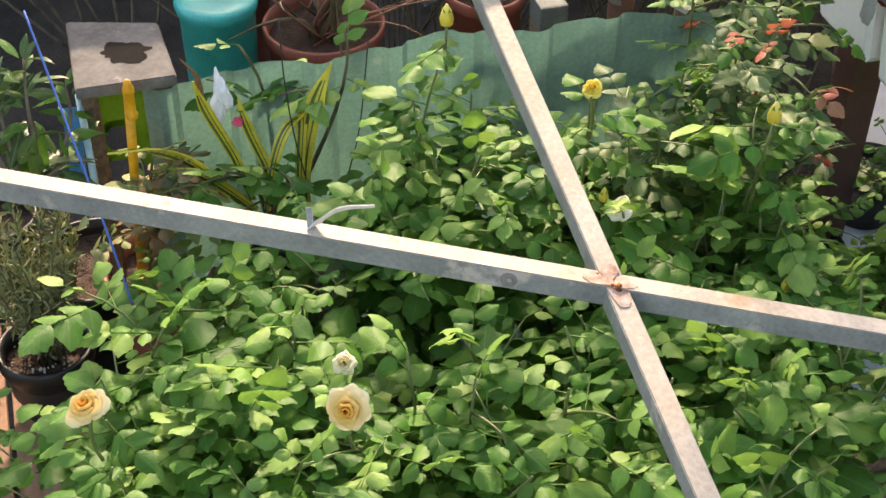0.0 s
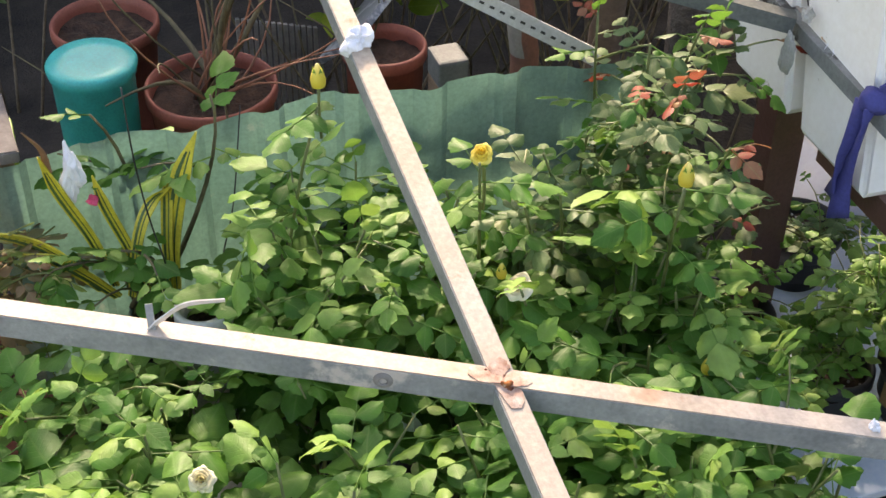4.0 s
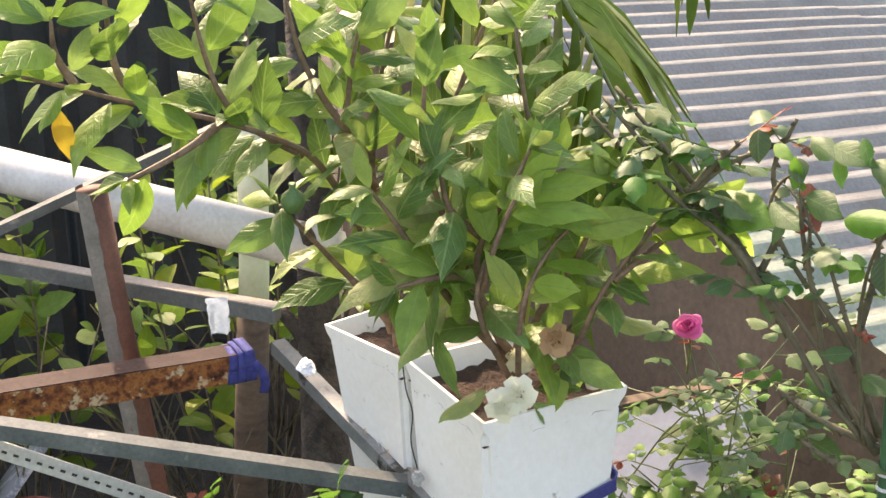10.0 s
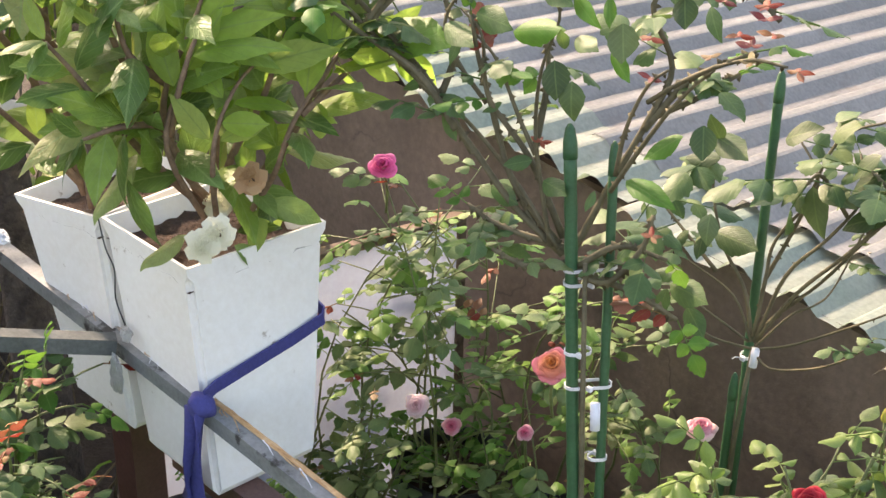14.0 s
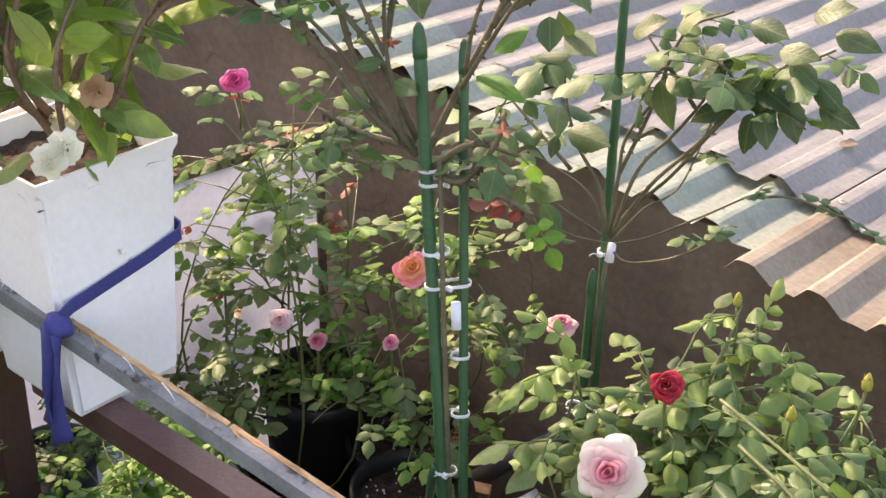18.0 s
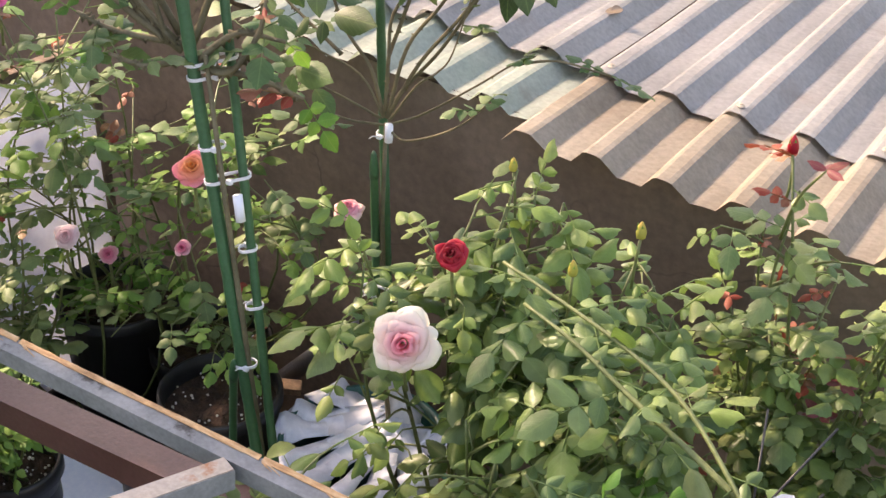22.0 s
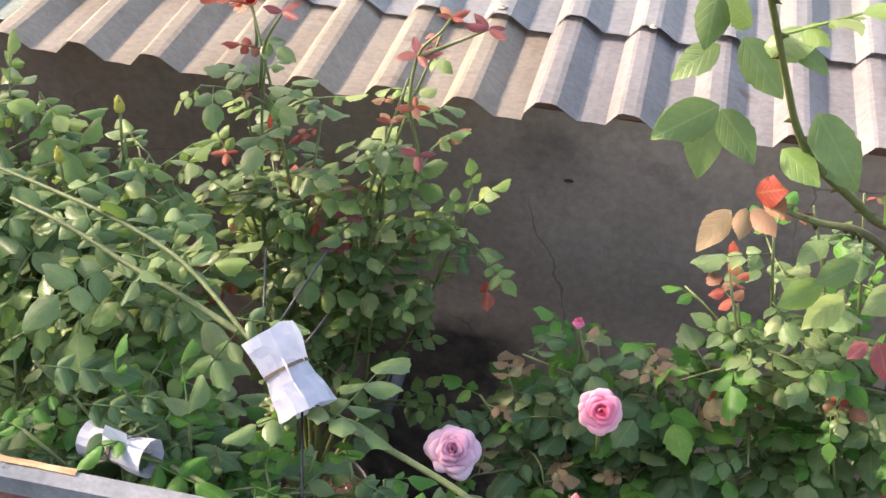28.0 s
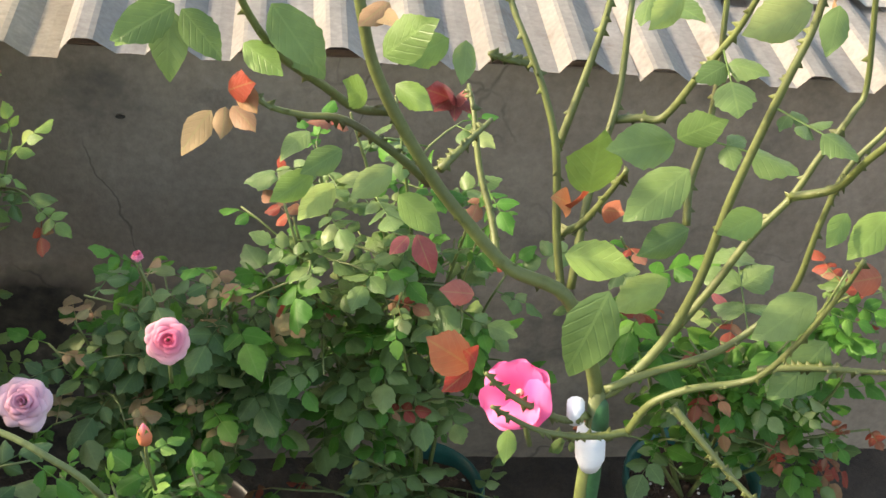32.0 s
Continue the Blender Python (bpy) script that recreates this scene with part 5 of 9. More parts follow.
OLD_SIDE = [[(0.518, 0.88, 1.243), (0.5, 0.883, 1.234), (0.465, 0.885, 1.252), (0.445, 0.888, 1.267), (0.429, 0.89, 1.285)], [(0.647, 0.86, 1.313), (0.679, 0.85, 1.325), (0.712, 0.84, 1.331), (0.75, 0.83, 1.336)], [(0.583, 0.86, 1.272), (0.606, 0.84, 1.252), (0.629, 0.82, 1.232), (0.65, 0.8, 1.219)], [(0.489, 0.96, 1.375), (0.506, 0.95, 1.395), (0.523, 0.94, 1.435), (0.531, 0.93, 1.464)], [(0.437, 0.93, 1.367), (0.434, 0.962, 1.389), (0.425, 0.995, 1.417), (0.421, 1.028, 1.451), (0.419, 1.06, 1.457)], [(0.386, 0.94, 1.457), (0.411, 0.97, 1.463), (0.432, 1.0, 1.463)], [(0.465, 1.03, 1.498), (0.445, 1.025, 1.504), (0.428, 1.02, 1.513)], [(0.663, 0.92, 1.444), (0.687, 0.897, 1.47), (0.692, 0.873, 1.511), (0.7, 0.85, 1.553), (0.715, 0.806, 1.644), (0.728, 0.769, 1.715)]]
bushes.append(rose_bush((0.53, 0.9, 0.28), [], leaf=0.042, gap=0.2, seed=29, crown=0.3, radius=0.0038, thorny=26, fork=(0.526, 0.888, 1.265), light=0.25, red=0.0, ways=OLD_LOW[1:] + OLD_MID + OLD_FAR + OLD_SIDE, ends=False, mats=(M_ROSE_OLIVE, M_ROSE_SUN, M_ROSE_RED), cane=M_CANE_SUN, label="old standard rose with thick thorny canes and few leaves", group="standard roses"))
FIRST_HEAD = [[(-1.164, 1.373, 1.324), (-1.238, 1.349, 1.382), (-1.32, 1.345, 1.448), (-1.406, 1.341, 1.507), (-1.499, 1.321, 1.57), (-1.577, 1.306, 1.621), (-1.66, 1.294, 1.672)], [(-1.175, 1.373, 1.337), (-1.247, 1.359, 1.409), (-1.287, 1.365, 1.478), (-1.314, 1.357, 1.562), (-1.33, 1.356, 1.621)], [(-1.172, 1.381, 1.344), (-1.228, 1.369, 1.446), (-1.282, 1.347, 1.517), (-1.305, 1.354, 1.569)], [(-1.15, 1.379, 1.336), (-1.132, 1.42, 1.421), (-1.108, 1.462, 1.513), (-1.104, 1.497, 1.576), (-1.133, 1.484, 1.655), (-1.108, 1.517, 1.691), (-1.12, 1.53, 1.752)], [(-1.109, 1.454, 1.499), (-1.086, 1.5, 1.556), (-1.068, 1.521, 1.575), (-1.023, 1.563, 1.603)], [(-1.227, 1.379, 1.46), (-1.24, 1.411, 1.536), (-1.255, 1.425, 1.592)]]
FIRST_MID = [[(-1.383, 1.352, 1.486), (-1.387, 1.388, 1.558), (-1.415, 1.392, 1.624), (-1.413, 1.423, 1.69)], [(-1.108, 1.462, 1.513), (-1.075, 1.524, 1.537), (-1.053, 1.576, 1.561)], [(-1.499, 1.321, 1.57), (-1.479, 1.367, 1.614), (-1.433, 1.432, 1.652)], [(-1.161, 1.381, 1.331), (-1.251, 1.343, 1.345), (-1.3, 1.327, 1.367)], [(-1.117, 1.51, 1.691), (-1.07, 1.534, 1.667), (-1.037, 1.559, 1.676), (-1, 1.571, 1.646)], [(-1.128, 1.36, 1.325), (-1.084, 1.39, 1.362), (-1.03, 1.423, 1.35)]]
FIRST_SIDE = [[(-1.123, 1.36, 1.32), (-1.046, 1.383, 1.309), (-0.992, 1.404, 1.285)], [(-1.135, 1.357, 1.329), (-1.178, 1.316, 1.323), (-1.225, 1.299, 1.336)], [(-1.126, 1.358, 1.319), (-1.079, 1.365, 1.319), (-1.05, 1.393, 1.37), (-1.053, 1.416, 1.409)], [(-1.31, 1.346, 1.434), (-1.397, 1.349, 1.507), (-1.487, 1.337, 1.574), (-1.569, 1.321, 1.632), (-1.653, 1.31, 1.686)], [(-1.329, 1.332, 1.466), (-1.402, 1.327, 1.529), (-1.489, 1.301, 1.569), (-1.569, 1.278, 1.613), (-1.65, 1.265, 1.655)], [(-1.5, 1.322, 1.574), (-1.482, 1.349, 1.617), (-1.468, 1.379, 1.647)]]
bushes.append(rose_bush((-0.968, 1.272, 0.3), [], stem=1.1, leaf=0.046, gap=0.036, seed=30, crown=0.38, radius=0.0054, thorny=24, cane=M_CANE_OLD, fork=(-1.11, 1.355, 1.339), red=0.03, mats=(M_ROSE_DARK, M_ROSE, M_ROSE_RED), ways=FIRST_HEAD + FIRST_MID + FIRST_SIDE, label="standard rose on green stakes with twiggy head", group="standard roses"))
UPRIGHT = [[(-1.02, 1.645, 1.139), (-0.995, 1.664, 1.252), (-0.948, 1.682, 1.323), (-0.914, 1.701, 1.396), (-0.941, 1.72, 1.441)], [(-1.02, 1.645, 1.139), (-0.971, 1.66, 1.235), (-0.915, 1.675, 1.311), (-0.87, 1.69, 1.379), (-0.841, 1.705, 1.417), (-0.813, 1.72, 1.453)], [(-1.025, 1.645, 1.137), (-1.056, 1.659, 1.205), (-1.11, 1.672, 1.256), (-1.147, 1.686, 1.332), (-1.152, 1.7, 1.406)], [(-1.023, 1.645, 1.147), (-1.03, 1.669, 1.229), (-1.036, 1.692, 1.283), (-0.995, 1.716, 1.376), (-1.054, 1.74, 1.43)], [(-1.015, 1.645, 1.14), (-1.008, 1.666, 1.175), (-0.952, 1.687, 1.249), (-0.886, 1.708, 1.356), (-0.815, 1.729, 1.437), (-0.766, 1.75, 1.473)]]
UPPER = [[(-1.037, 1.68, 1.223), (-1.009, 1.703, 1.323), (-0.981, 1.727, 1.445), (-0.92, 1.75, 1.487)], [(-1.115, 1.67, 1.209), (-1.181, 1.685, 1.238), (-1.26, 1.7, 1.275)], [(-0.9, 1.7, 1.34), (-0.86, 1.69, 1.4), (-0.8, 1.68, 1.4), (-0.755, 1.67, 1.39)], [(-0.93, 1.69, 1.36), (-0.96, 1.66, 1.42), (-0.97, 1.64, 1.41)], [(-0.87, 1.69, 1.38), (-0.87, 1.67, 1.43), (-0.89, 1.66, 1.45)]]
bushes.append(rose_bush((-1.025, 1.673, 0.3), [], ways=UPRIGHT + UPPER, stem=1.5, leaf=0.062, gap=0.034, seed=31, crown=0.66, radius=0.0034, thorny=12, cane=M_CANE_OLD, fork=(-1.02, 1.643, 1.13), mats=(M_ROSE_DARK, M_ROSE_DARK, M_ROSE_RED), red=0.0, droop=0.1, label="standard rose with dark leaves on a green stake", group="standard roses"))
TWIGS = [[(-1.021, 1.64, 1.129), (-1.063, 1.62, 1.133), (-1.093, 1.6, 1.144), (-1.101, 1.58, 1.124)], [(-1.027, 1.64, 1.138), (-1.085, 1.633, 1.159), (-1.133, 1.627, 1.172), (-1.165, 1.62, 1.168)], [(-1.015, 1.64, 1.123), (-0.975, 1.625, 1.122), (-0.903, 1.61, 1.162), (-0.853, 1.595, 1.204), (-0.818, 1.58, 1.243)], [(-1.006, 1.64, 1.135), (-0.954, 1.645, 1.164), (-0.871, 1.65, 1.229), (-0.818, 1.655, 1.273), (-0.785, 1.66, 1.292)], [(-1.022, 1.64, 1.14), (-1.067, 1.647, 1.197), (-1.151, 1.653, 1.217), (-1.199, 1.66, 1.232)], [(-1.012, 1.64, 1.139), (-0.971, 1.65, 1.202), (-0.942, 1.66, 1.227), (-0.923, 1.67, 1.257), (-0.896, 1.68, 1.354)], [(-0.82, 1.66, 1.27), (-0.761, 1.673, 1.286), (-0.709, 1.687, 1.278), (-0.681, 1.7, 1.27)]]
bushes.append(rose_bush((-1.035, 1.703, 0.32), [], ways=TWIGS, stem=1.2, leaf=0.042, gap=0.1, seed=32, crown=0.85, radius=0.0022, thorny=8, cane=M_CANE_OLD, fork=(-1.02, 1.64, 1.125), mats=(M_ROSE_DARK, M_ROSE_DARK, M_ROSE_RED), label="bare twiggy graft shoots of the standard rose", group="standard roses"))

bloom(bushes[0], (-1.224, -0.302, 0.972), "apricot", 0.031, axis=(0.1, -0.2, 0.95), openness=0.85)
bloom(bushes[1], (-1.139, 0.001, 0.97), "apricot", 0.034, axis=(0.75, -0.35, 0.55), layers=7, per=7, openness=0.8)
bloom(bushes[1], (-1.284, 0.029, 0.9), "cream", 0.024, axis=(0.5, -0.2, 0.8), openness=0.6)
bloom(bushes[7], (-1.541, 0.458, 1.09), "yellow", 0.024, axis=(0.5, -0.3, 0.8), layers=4, openness=0.55)
bloom(bushes[8], (-1.474, 0.49, 0.914), "cream", 0.03, axis=(0.1, -0.5, 0.8), layers=4, per=5, openness=0.6)
bud(bushes[9], (-1.473, 0.718, 1.039), "yellow", 0.026)
bud(bushes[6], (-1.728, 0.295, 1.12), "yellow", 0.026)
bud(bushes[8], (-1.524, 0.485, 0.9), "yellow", 0.018)
bud(bushes[4], (-1.315, 0.693, 0.85), "yellow", 0.02)
bud(bushes[4], (-1.275, 0.718, 0.85), "apricot", 0.02)
bud(bushes[4], (-1.145, 0.805, 0.78), "yellow", 0.02)
bloom(bushes[16], (-1.776, 1.602, 1.18), "magenta", 0.026, axis=(0.3, -0.5, 0.8))
bloom(bushes[18], (-1.55, 1.472, 0.847), "palepink", 0.022, axis=(0.4, -0.6, 0.7))
bloom(bushes[18], (-1.59, 1.6, 0.724), "pink", 0.018)
bloom(bushes[18], (-1.431, 1.62, 0.781), "pink", 0.015)
bloom(bushes[19], (-1.222, 1.435, 1.095), "coral", 0.033, axis=(0.2, -0.45, 0.85), layers=6, openness=0.85)
bloom(bushes[20], (-1.052, 1.581, 1.0), "pinkcup", 0.03, axis=(0.1, -0.25, 0.95), layers=6, openness=0.7, label="pink and cream cupped rose bloom")
bloom(bushes[20], (-0.79, 1.32, 1.02), "blush", 0.045, axis=(0.35, -0.75, 0.5), layers=6, per=8)
bloom(bushes[20], (-0.765, 1.4, 1.12), "red", 0.032, openness=0.6)
bud(bushes[20], (-0.565, 1.549, 1.138), "greenish", 0.018)
bud(bushes[20], (-0.768, 1.572, 1.166), "greenish", 0.015)
bud(bushes[20], (-0.63, 1.485, 1.093), "greenish", 0.017)
bud(bushes[22], (-0.424, 1.698, 1.235), "red", 0.019)
bloom(bushes[24], (0.101, 1.423, 0.829), "pink", 0.031, axis=(0.1, -0.7, 0.6))
bloom(bushes[24], (0.053, 1.551, 0.861), "pink", 0.018, axis=(0, 0, 1), openness=0.35)
bloom(bushes[24], (-0.094, 1.417, 0.725), "lilac", 0.037, axis=(0.0, -0.6, 0.75), layers=6)
open_bloom(bushes[28], (0.464, 0.905, 1.247), "magenta", 0.031, (-0.4, -0.65, 0.35))
bud(bushes[27], (0.094, 1.199, 0.885), "coral", 0.022)


# ---- pots ----
def pot(x, y, z, rim, r, material, label, soil=True, grit=0, group="plant pots", name="plant_pot", stand=0.78, lip=0.012):
    """A round pot from z up to rim, with a rolled lip and soil inside."""
    t = thing(name, (x, y, z), label, "plant pot", group)
    h = rim - z
    lathe_bm = lathe(bmesh.new(), (x, y, z), [(0, 0), (r * stand, 0), (r * (stand + (1 - stand) * 0.5), h * 0.5), (r * 0.985, h - 0.03), (r * 1.0, h - 0.03), (r + lip * 0.5, h - 0.026), (r + lip * 0.5, h - 0.003), (r + lip * 0.3, h), (r - 0.002, h), (r - 0.006, h - 0.02), (r * 0.93, h - 0.09)], 36)
    part("body", lathe_bm, material, t, smooth=True)
    if soil:
        bm = bmesh.new()
        rg = random.Random(int(x * 1000))
        rings = [[bm.verts.new((x, y, rim - 0.035))]]
        for k in range(1, 6):
            rings.append([bm.verts.new((x + math.cos(a * math.pi / 12) * r * 0.95 * k / 5, y + math.sin(a * math.pi / 12) * r * 0.95 * k / 5, rim - 0.035 + rg.uniform(-0.006, 0.006))) for a in range(24)])
        for a in range(24):
            bm.faces.new((rings[0][0], rings[1][a], rings[1][(a + 1) % 24]))
            for k in range(1, 5):
                bm.faces.new((rings[k][a], rings[k + 1][a], rings[k + 1][(a + 1) % 24], rings[k][(a + 1) % 24]))
        soil_ob = part("soil", bm, M_SOIL, t, "dark crumbly potting soil", True)
        if grit:
            bm = bmesh.new()
            for _ in range(grit):
                a, q = rg.uniform(0, 6.28), r * 0.9 * math.sqrt(rg.random())
                c = Vector((x + math.cos(a) * q, y + math.sin(a) * q, rim - 0.03))
                s = rg.uniform(0.0015, 0.0032)
                bmesh.ops.create_icosphere(bm, subdivisions=1, radius=s, matrix=Matrix.Translation(c))
            ob = part("perlite", bm, M_GRIT, soil_ob, "white perlite grains")
            ob["kind"] = "stuff"
    return t


for b in bushes:
    x, y, z = b.location
    if z < 0.62 and not (y < 1.3 and x < -1.4 and z > 0.4):
        m = M_TEAL if ((int(abs(x * 100)) % 3 == 0 and x > -1.4) or x > 0.3) else M_POT
        pot(x, y, GROUND, z + 0.03, 0.115 if y > 1.2 else 0.125, m, ("dark green" if m is M_TEAL else "black") + " plastic nursery pot with soil on the ground", grit=40 if y > 1.2 else 0)

pot(-1.326, 1.560, GROUND, 0.554, 0.105, M_POT, "wide black nursery pot with soil and perlite at the stakes", grit=60)

# pots on the white board
board_z = 0.40
p = pot(-1.52, 1.25, board_z, 0.535, 0.075, M_POT, "black nursery pot with a brown tape label", grit=60)
bm = bmesh.new()
for k in range(9):
    a = radians(-95 + 9 * k)
    for z in (0.445, 0.49):
        bm.verts.new((-1.52 + math.cos(a) * 0.0735, 1.25 + math.sin(a) * 0.0735, z))
bm.verts.ensure_lookup_table()
for k in range(8):
    bm.faces.new((bm.verts[2 * k], bm.verts[2 * k + 2], bm.verts[2 * k + 3], bm.verts[2 * k + 1]))
part("tape_label", bm, plain("brown_packing_tape", (0.36, 0.22, 0.1), 0.4), p, "brown tape with blurred marks")
pot(-1.6, 1.13, board_z, 0.48, 0.062, M_POT, "short black nursery pot", grit=30)
p = pot(-1.92, 1.24, board_z, 0.52, 0.075, M_POT, "black nursery pot full of perlite soil", grit=90)
pot(-1.8, 1.02, 0.2, 0.46, 0.095, M_POT, "wide black pot with twiggy soil")
pot(-1.36, 1.42, board_z, 0.5, 0.07, M_POT, "black nursery pot at the board's end", grit=20)

board = thing("white_bench", (-1.7, 1.24, GROUND), "low bench with a white board top and timber legs", "bench")
bm = box(bmesh.new(), -1.98, -1.385, 0.985, 1.5, board_z - 0.018, board_z - 0.001, 0.003)
part("board_top", bm, M_BOARD, board, "white laminated board")
for x, y in ((-1.94, 1.02), (-1.43, 1.02), (-1.94, 1.46), (-1.43, 1.46)):
    part("leg", box(bmesh.new(), x - 0.025, x + 0.025, y - 0.025, y + 0.025, GROUND, board_z - 0.018, 0.003), M_WOOD, board)
part("cross_plank", box(bmesh.new(), -1.39, -1.33, 0.9, 1.52, board_z - 0.07, board_z - 0.03, 0.004), M_WOOD, board, "weathered timber plank")
part("cross_plank", box(bmesh.new(), -1.31, -1.24, 0.86, 1.5, board_z - 0.09, board_z - 0.05, 0.004), M_WOOD, board, "weathered timber plank")

panel = thing("framed_board", (-2.0, 1.5, GROUND), "white board in a brown timber frame standing square to the wall", "board")
turn = Matrix.Translation((-1.9, 1.935, 0)) @ Matrix.Rotation(radians(-12.0), 4, "Z")
part("sheet", box(bmesh.new(), -0.006, 0.006, -0.74, -0.02, GROUND, 0.915, 0.0, turn), M_THIN_BOARD, panel, "white sheet with blue skylight put into its colour")
part("top_batten", box(bmesh.new(), -0.016, 0.012, -0.76, 0.0, 0.915, 0.932, 0.002, turn), M_WOOD, panel, "brown timber batten")
part("side_batten", box(bmesh.new(), -0.016, 0.012, -0.02, 0.0, GROUND, 0.915, 0.002, turn), M_WOOD, panel, "dark brown timber batten")

# ---- stakes and ties ----
def stake(a, b, r, label, ridge=True):
    t = thing("plant_stake", a, label, "plant stake", "green stakes")
    a, b = Vector(a), Vector(b)
    d = (b - a).normalized()
    n = 40
    pts = [a.lerp(b, i / n) for i in range(n + 1)]
    rad = [r * (1.06 if i % 2 else 0.97) for i in range(n + 1)]
    part("shaft", sweep(bmesh.new(), pts, rad, 10), M_STAKE, t, smooth=True)
    part("tip", sweep(bmesh.new(), [b - d * 0.01, b, b + d * 0.012, b + d * 0.03, b + d * 0.036], [r * 1.15, r * 1.15, r * 1.1, r * 0.75, r * 0.3], 10), M_STAKE, t, "rounded plastic cap", True)
    return t


def zip_tie(centres, r, label="white plastic cable tie round the stakes"):
    """A tight white band round the given stems, with its head and tail."""
    cs = [Vector(c) for c in centres]
    mid = sum(cs, Vector()) / len(cs)
    t = thing("cable_tie", mid, label, "cable tie", "cable ties")
    along = (cs[-1] - cs[0]).normalized() if len(cs) > 1 else Vector((1, 0, 0))
    over = Vector((0, 0, 1)).cross(along).normalized()
    pts = [cs[-1] + along * math.cos(a) * r + over * math.sin(a) * r for a in (-1.57, -1.05, -0.52, 0, 0.52, 1.05, 1.57)]
    pts += [cs[0] + along * math.cos(a) * r + over * math.sin(a) * r for a in (1.57, 2.09, 2.62, 3.14, 3.67, 4.19, 4.71)]
    part("band", strip(bmesh.new(), pts + pts[:1], (0, 0, 1), 0.0045, 0.0014), M_TIE, t)
    h = mid - over * (r + 0.001)
    part("head", box(bmesh.new(), h.x - 0.004, h.x + 0.004, h.y - 0.004, h.y + 0.002, h.z - 0.0035, h.z + 0.0035, 0.001), M_TIE, t)
    part("tail", sweep(bmesh.new(), [h, h + Vector((-0.008, -0.008, 0.002)), h + Vector((-0.013, -0.009, -0.003))], 0.0011, 4), M_TIE, t)
    return t


S1 = [Vector((-1.134, 1.349, 1.485)), Vector((-1.031, 1.293, 0.782))]
S1 = [S1[1] + (S1[1] - S1[0]) * 0.45, Vector((-1.157, 1.367, 1.480))]
stake(S1[0], S1[1], 0.0085, "thick green plastic-coated plant stake beside the rose trunk")
S2 = [Vector((-1.015, 1.311, 0.779)), Vector((-1.123, 1.416, 1.452))]
S2[0] = S2[0] + (S2[0] - S2[1]) * 0.4
stake(S2[0], S2[1], 0.0065, "thin green plastic-coated plant stake beside the rose trunk")
stake((-1.122, 1.340, 0.625), (-1.070, 1.304, 0.863), 0.006, "short green plant stake in the pot")
S3 = [Vector((-1.025, 1.647, 0.697)), Vector((-1.083, 1.728, 1.482))]
stake(S3[0], S3[1], 0.007, "green plant stake of the dark-leaved standard rose")
stake((-1.044, 1.641, 0.704), (-1.040, 1.637, 1.044), 0.0065, "green plant stake at the graft")
at_z = lambda s, z: s[0].lerp(s[1], (z - s[0].z) / (s[1].z - s[0].z))
for which, place in (("both", Vector((-1.101, 1.337, 1.324))), ("both", Vector((-1.093, 1.339, 1.305))), ("one", Vector((-1.086, 1.328, 1.210))), ("both", Vector((-1.079, 1.327, 1.162))), ("two", Vector((-1.069, 1.341, 1.058))), ("two", Vector((-1.050, 1.327, 0.973))), ("one", Vector((-1.042, 1.296, 0.886)))):
    a, b = at_z(S1, place.z), at_z(S2, place.z)
    zip_tie({"both": (a, b), "one": (a, a.lerp(b, 0.35)), "two": (b, b.lerp(a, 0.25))}[which], 0.0105 if which != "two" else 0.0085)
zip_tie([at_z(S3, Vector((-1.019, 1.641, 1.083)).z)], 0.011, "white plastic cable tie round the graft")
knot = Vector((-1.010, 1.589, 0.861))
zip_tie([knot + Vector((-0.014, 0, 0)), knot + Vector((0.014, 0, 0))], 0.012, "loose white cable tie low on the stake")
tag = part("stake_label", sweep(bmesh.new(), [(-1.066, 1.342, 1.148), (-1.058, 1.335, 1.112)], 0.0068, 10), M_PAPER, smooth=True)
tagged(own(tag, (-1.066, 1.342, 1.148)), "small white barcode label on the thin stake", "label")
tag = part("stake_label", sweep(bmesh.new(), [(-1.012, 1.639, 1.133), (-1.011, 1.634, 1.105)], 0.0062, 10), M_PAPER, smooth=True)
tagged(own(tag, (-1.012, 1.639, 1.133)), "small white label on the graft", "label")
stake((0.560, 0.9, 0.3), (0.531, 0.885, 1.222), 0.0075, "green stake with cap holding the old rose")
tape = thing("grafting_tape", (0.523, 0.877, 1.2), "white tape wound round the stake and trunk", "tape")
part("wrap", sweep(bmesh.new(), [(0.527, 0.879, 1.18), (0.526, 0.878, 1.194), (0.524, 0.88, 1.212), (0.522, 0.881, 1.224)], [0.009, 0.013, 0.0135, 0.011], 12), M_PAPER, tape, smooth=True)
part("wrap", sweep(bmesh.new(), [(0.510, 0.886, 1.231), (0.508, 0.886, 1.252)], 0.0078, 10), M_PAPER, tape, smooth=True)

for dull in ("purple_brown_scale", "dull_grey_paint", "grey_white_pvc", "rusted_steel"):
    bpy.data.materials[dull].node_tree.nodes["Principled BSDF"].inputs["Specular IOR Level"].default_value = 0.15


# ---- straps, cloths and fittings on the frame ----
knot_at = Vector((-1.515, 1.022, 1.082))
far_at = Vector((-1.5215, 1.25, 1.121))
band = thing("blue_strap", knot_at, "blue-violet cloth strap tied round the planter and rail", "strap")
part("strip", strip(bmesh.new(), [knot_at + Vector((0.004, -0.002, 0.006)), knot_at.lerp(far_at, 0.12) + Vector((-0.008, 0.0, 0.0)), knot_at.lerp(far_at, 0.4) + Vector((-0.008, 0, -0.003)), knot_at.lerp(far_at, 0.75) + Vector((-0.003, 0, -0.003)), far_at, far_at + Vector((-0.012, 0.011, 0.002)), far_at + Vector((-0.06, 0.016, 0.008))], (0, 0, 1), 0.021, 0.003), M_BLUE, band)
bm = bmesh.new()
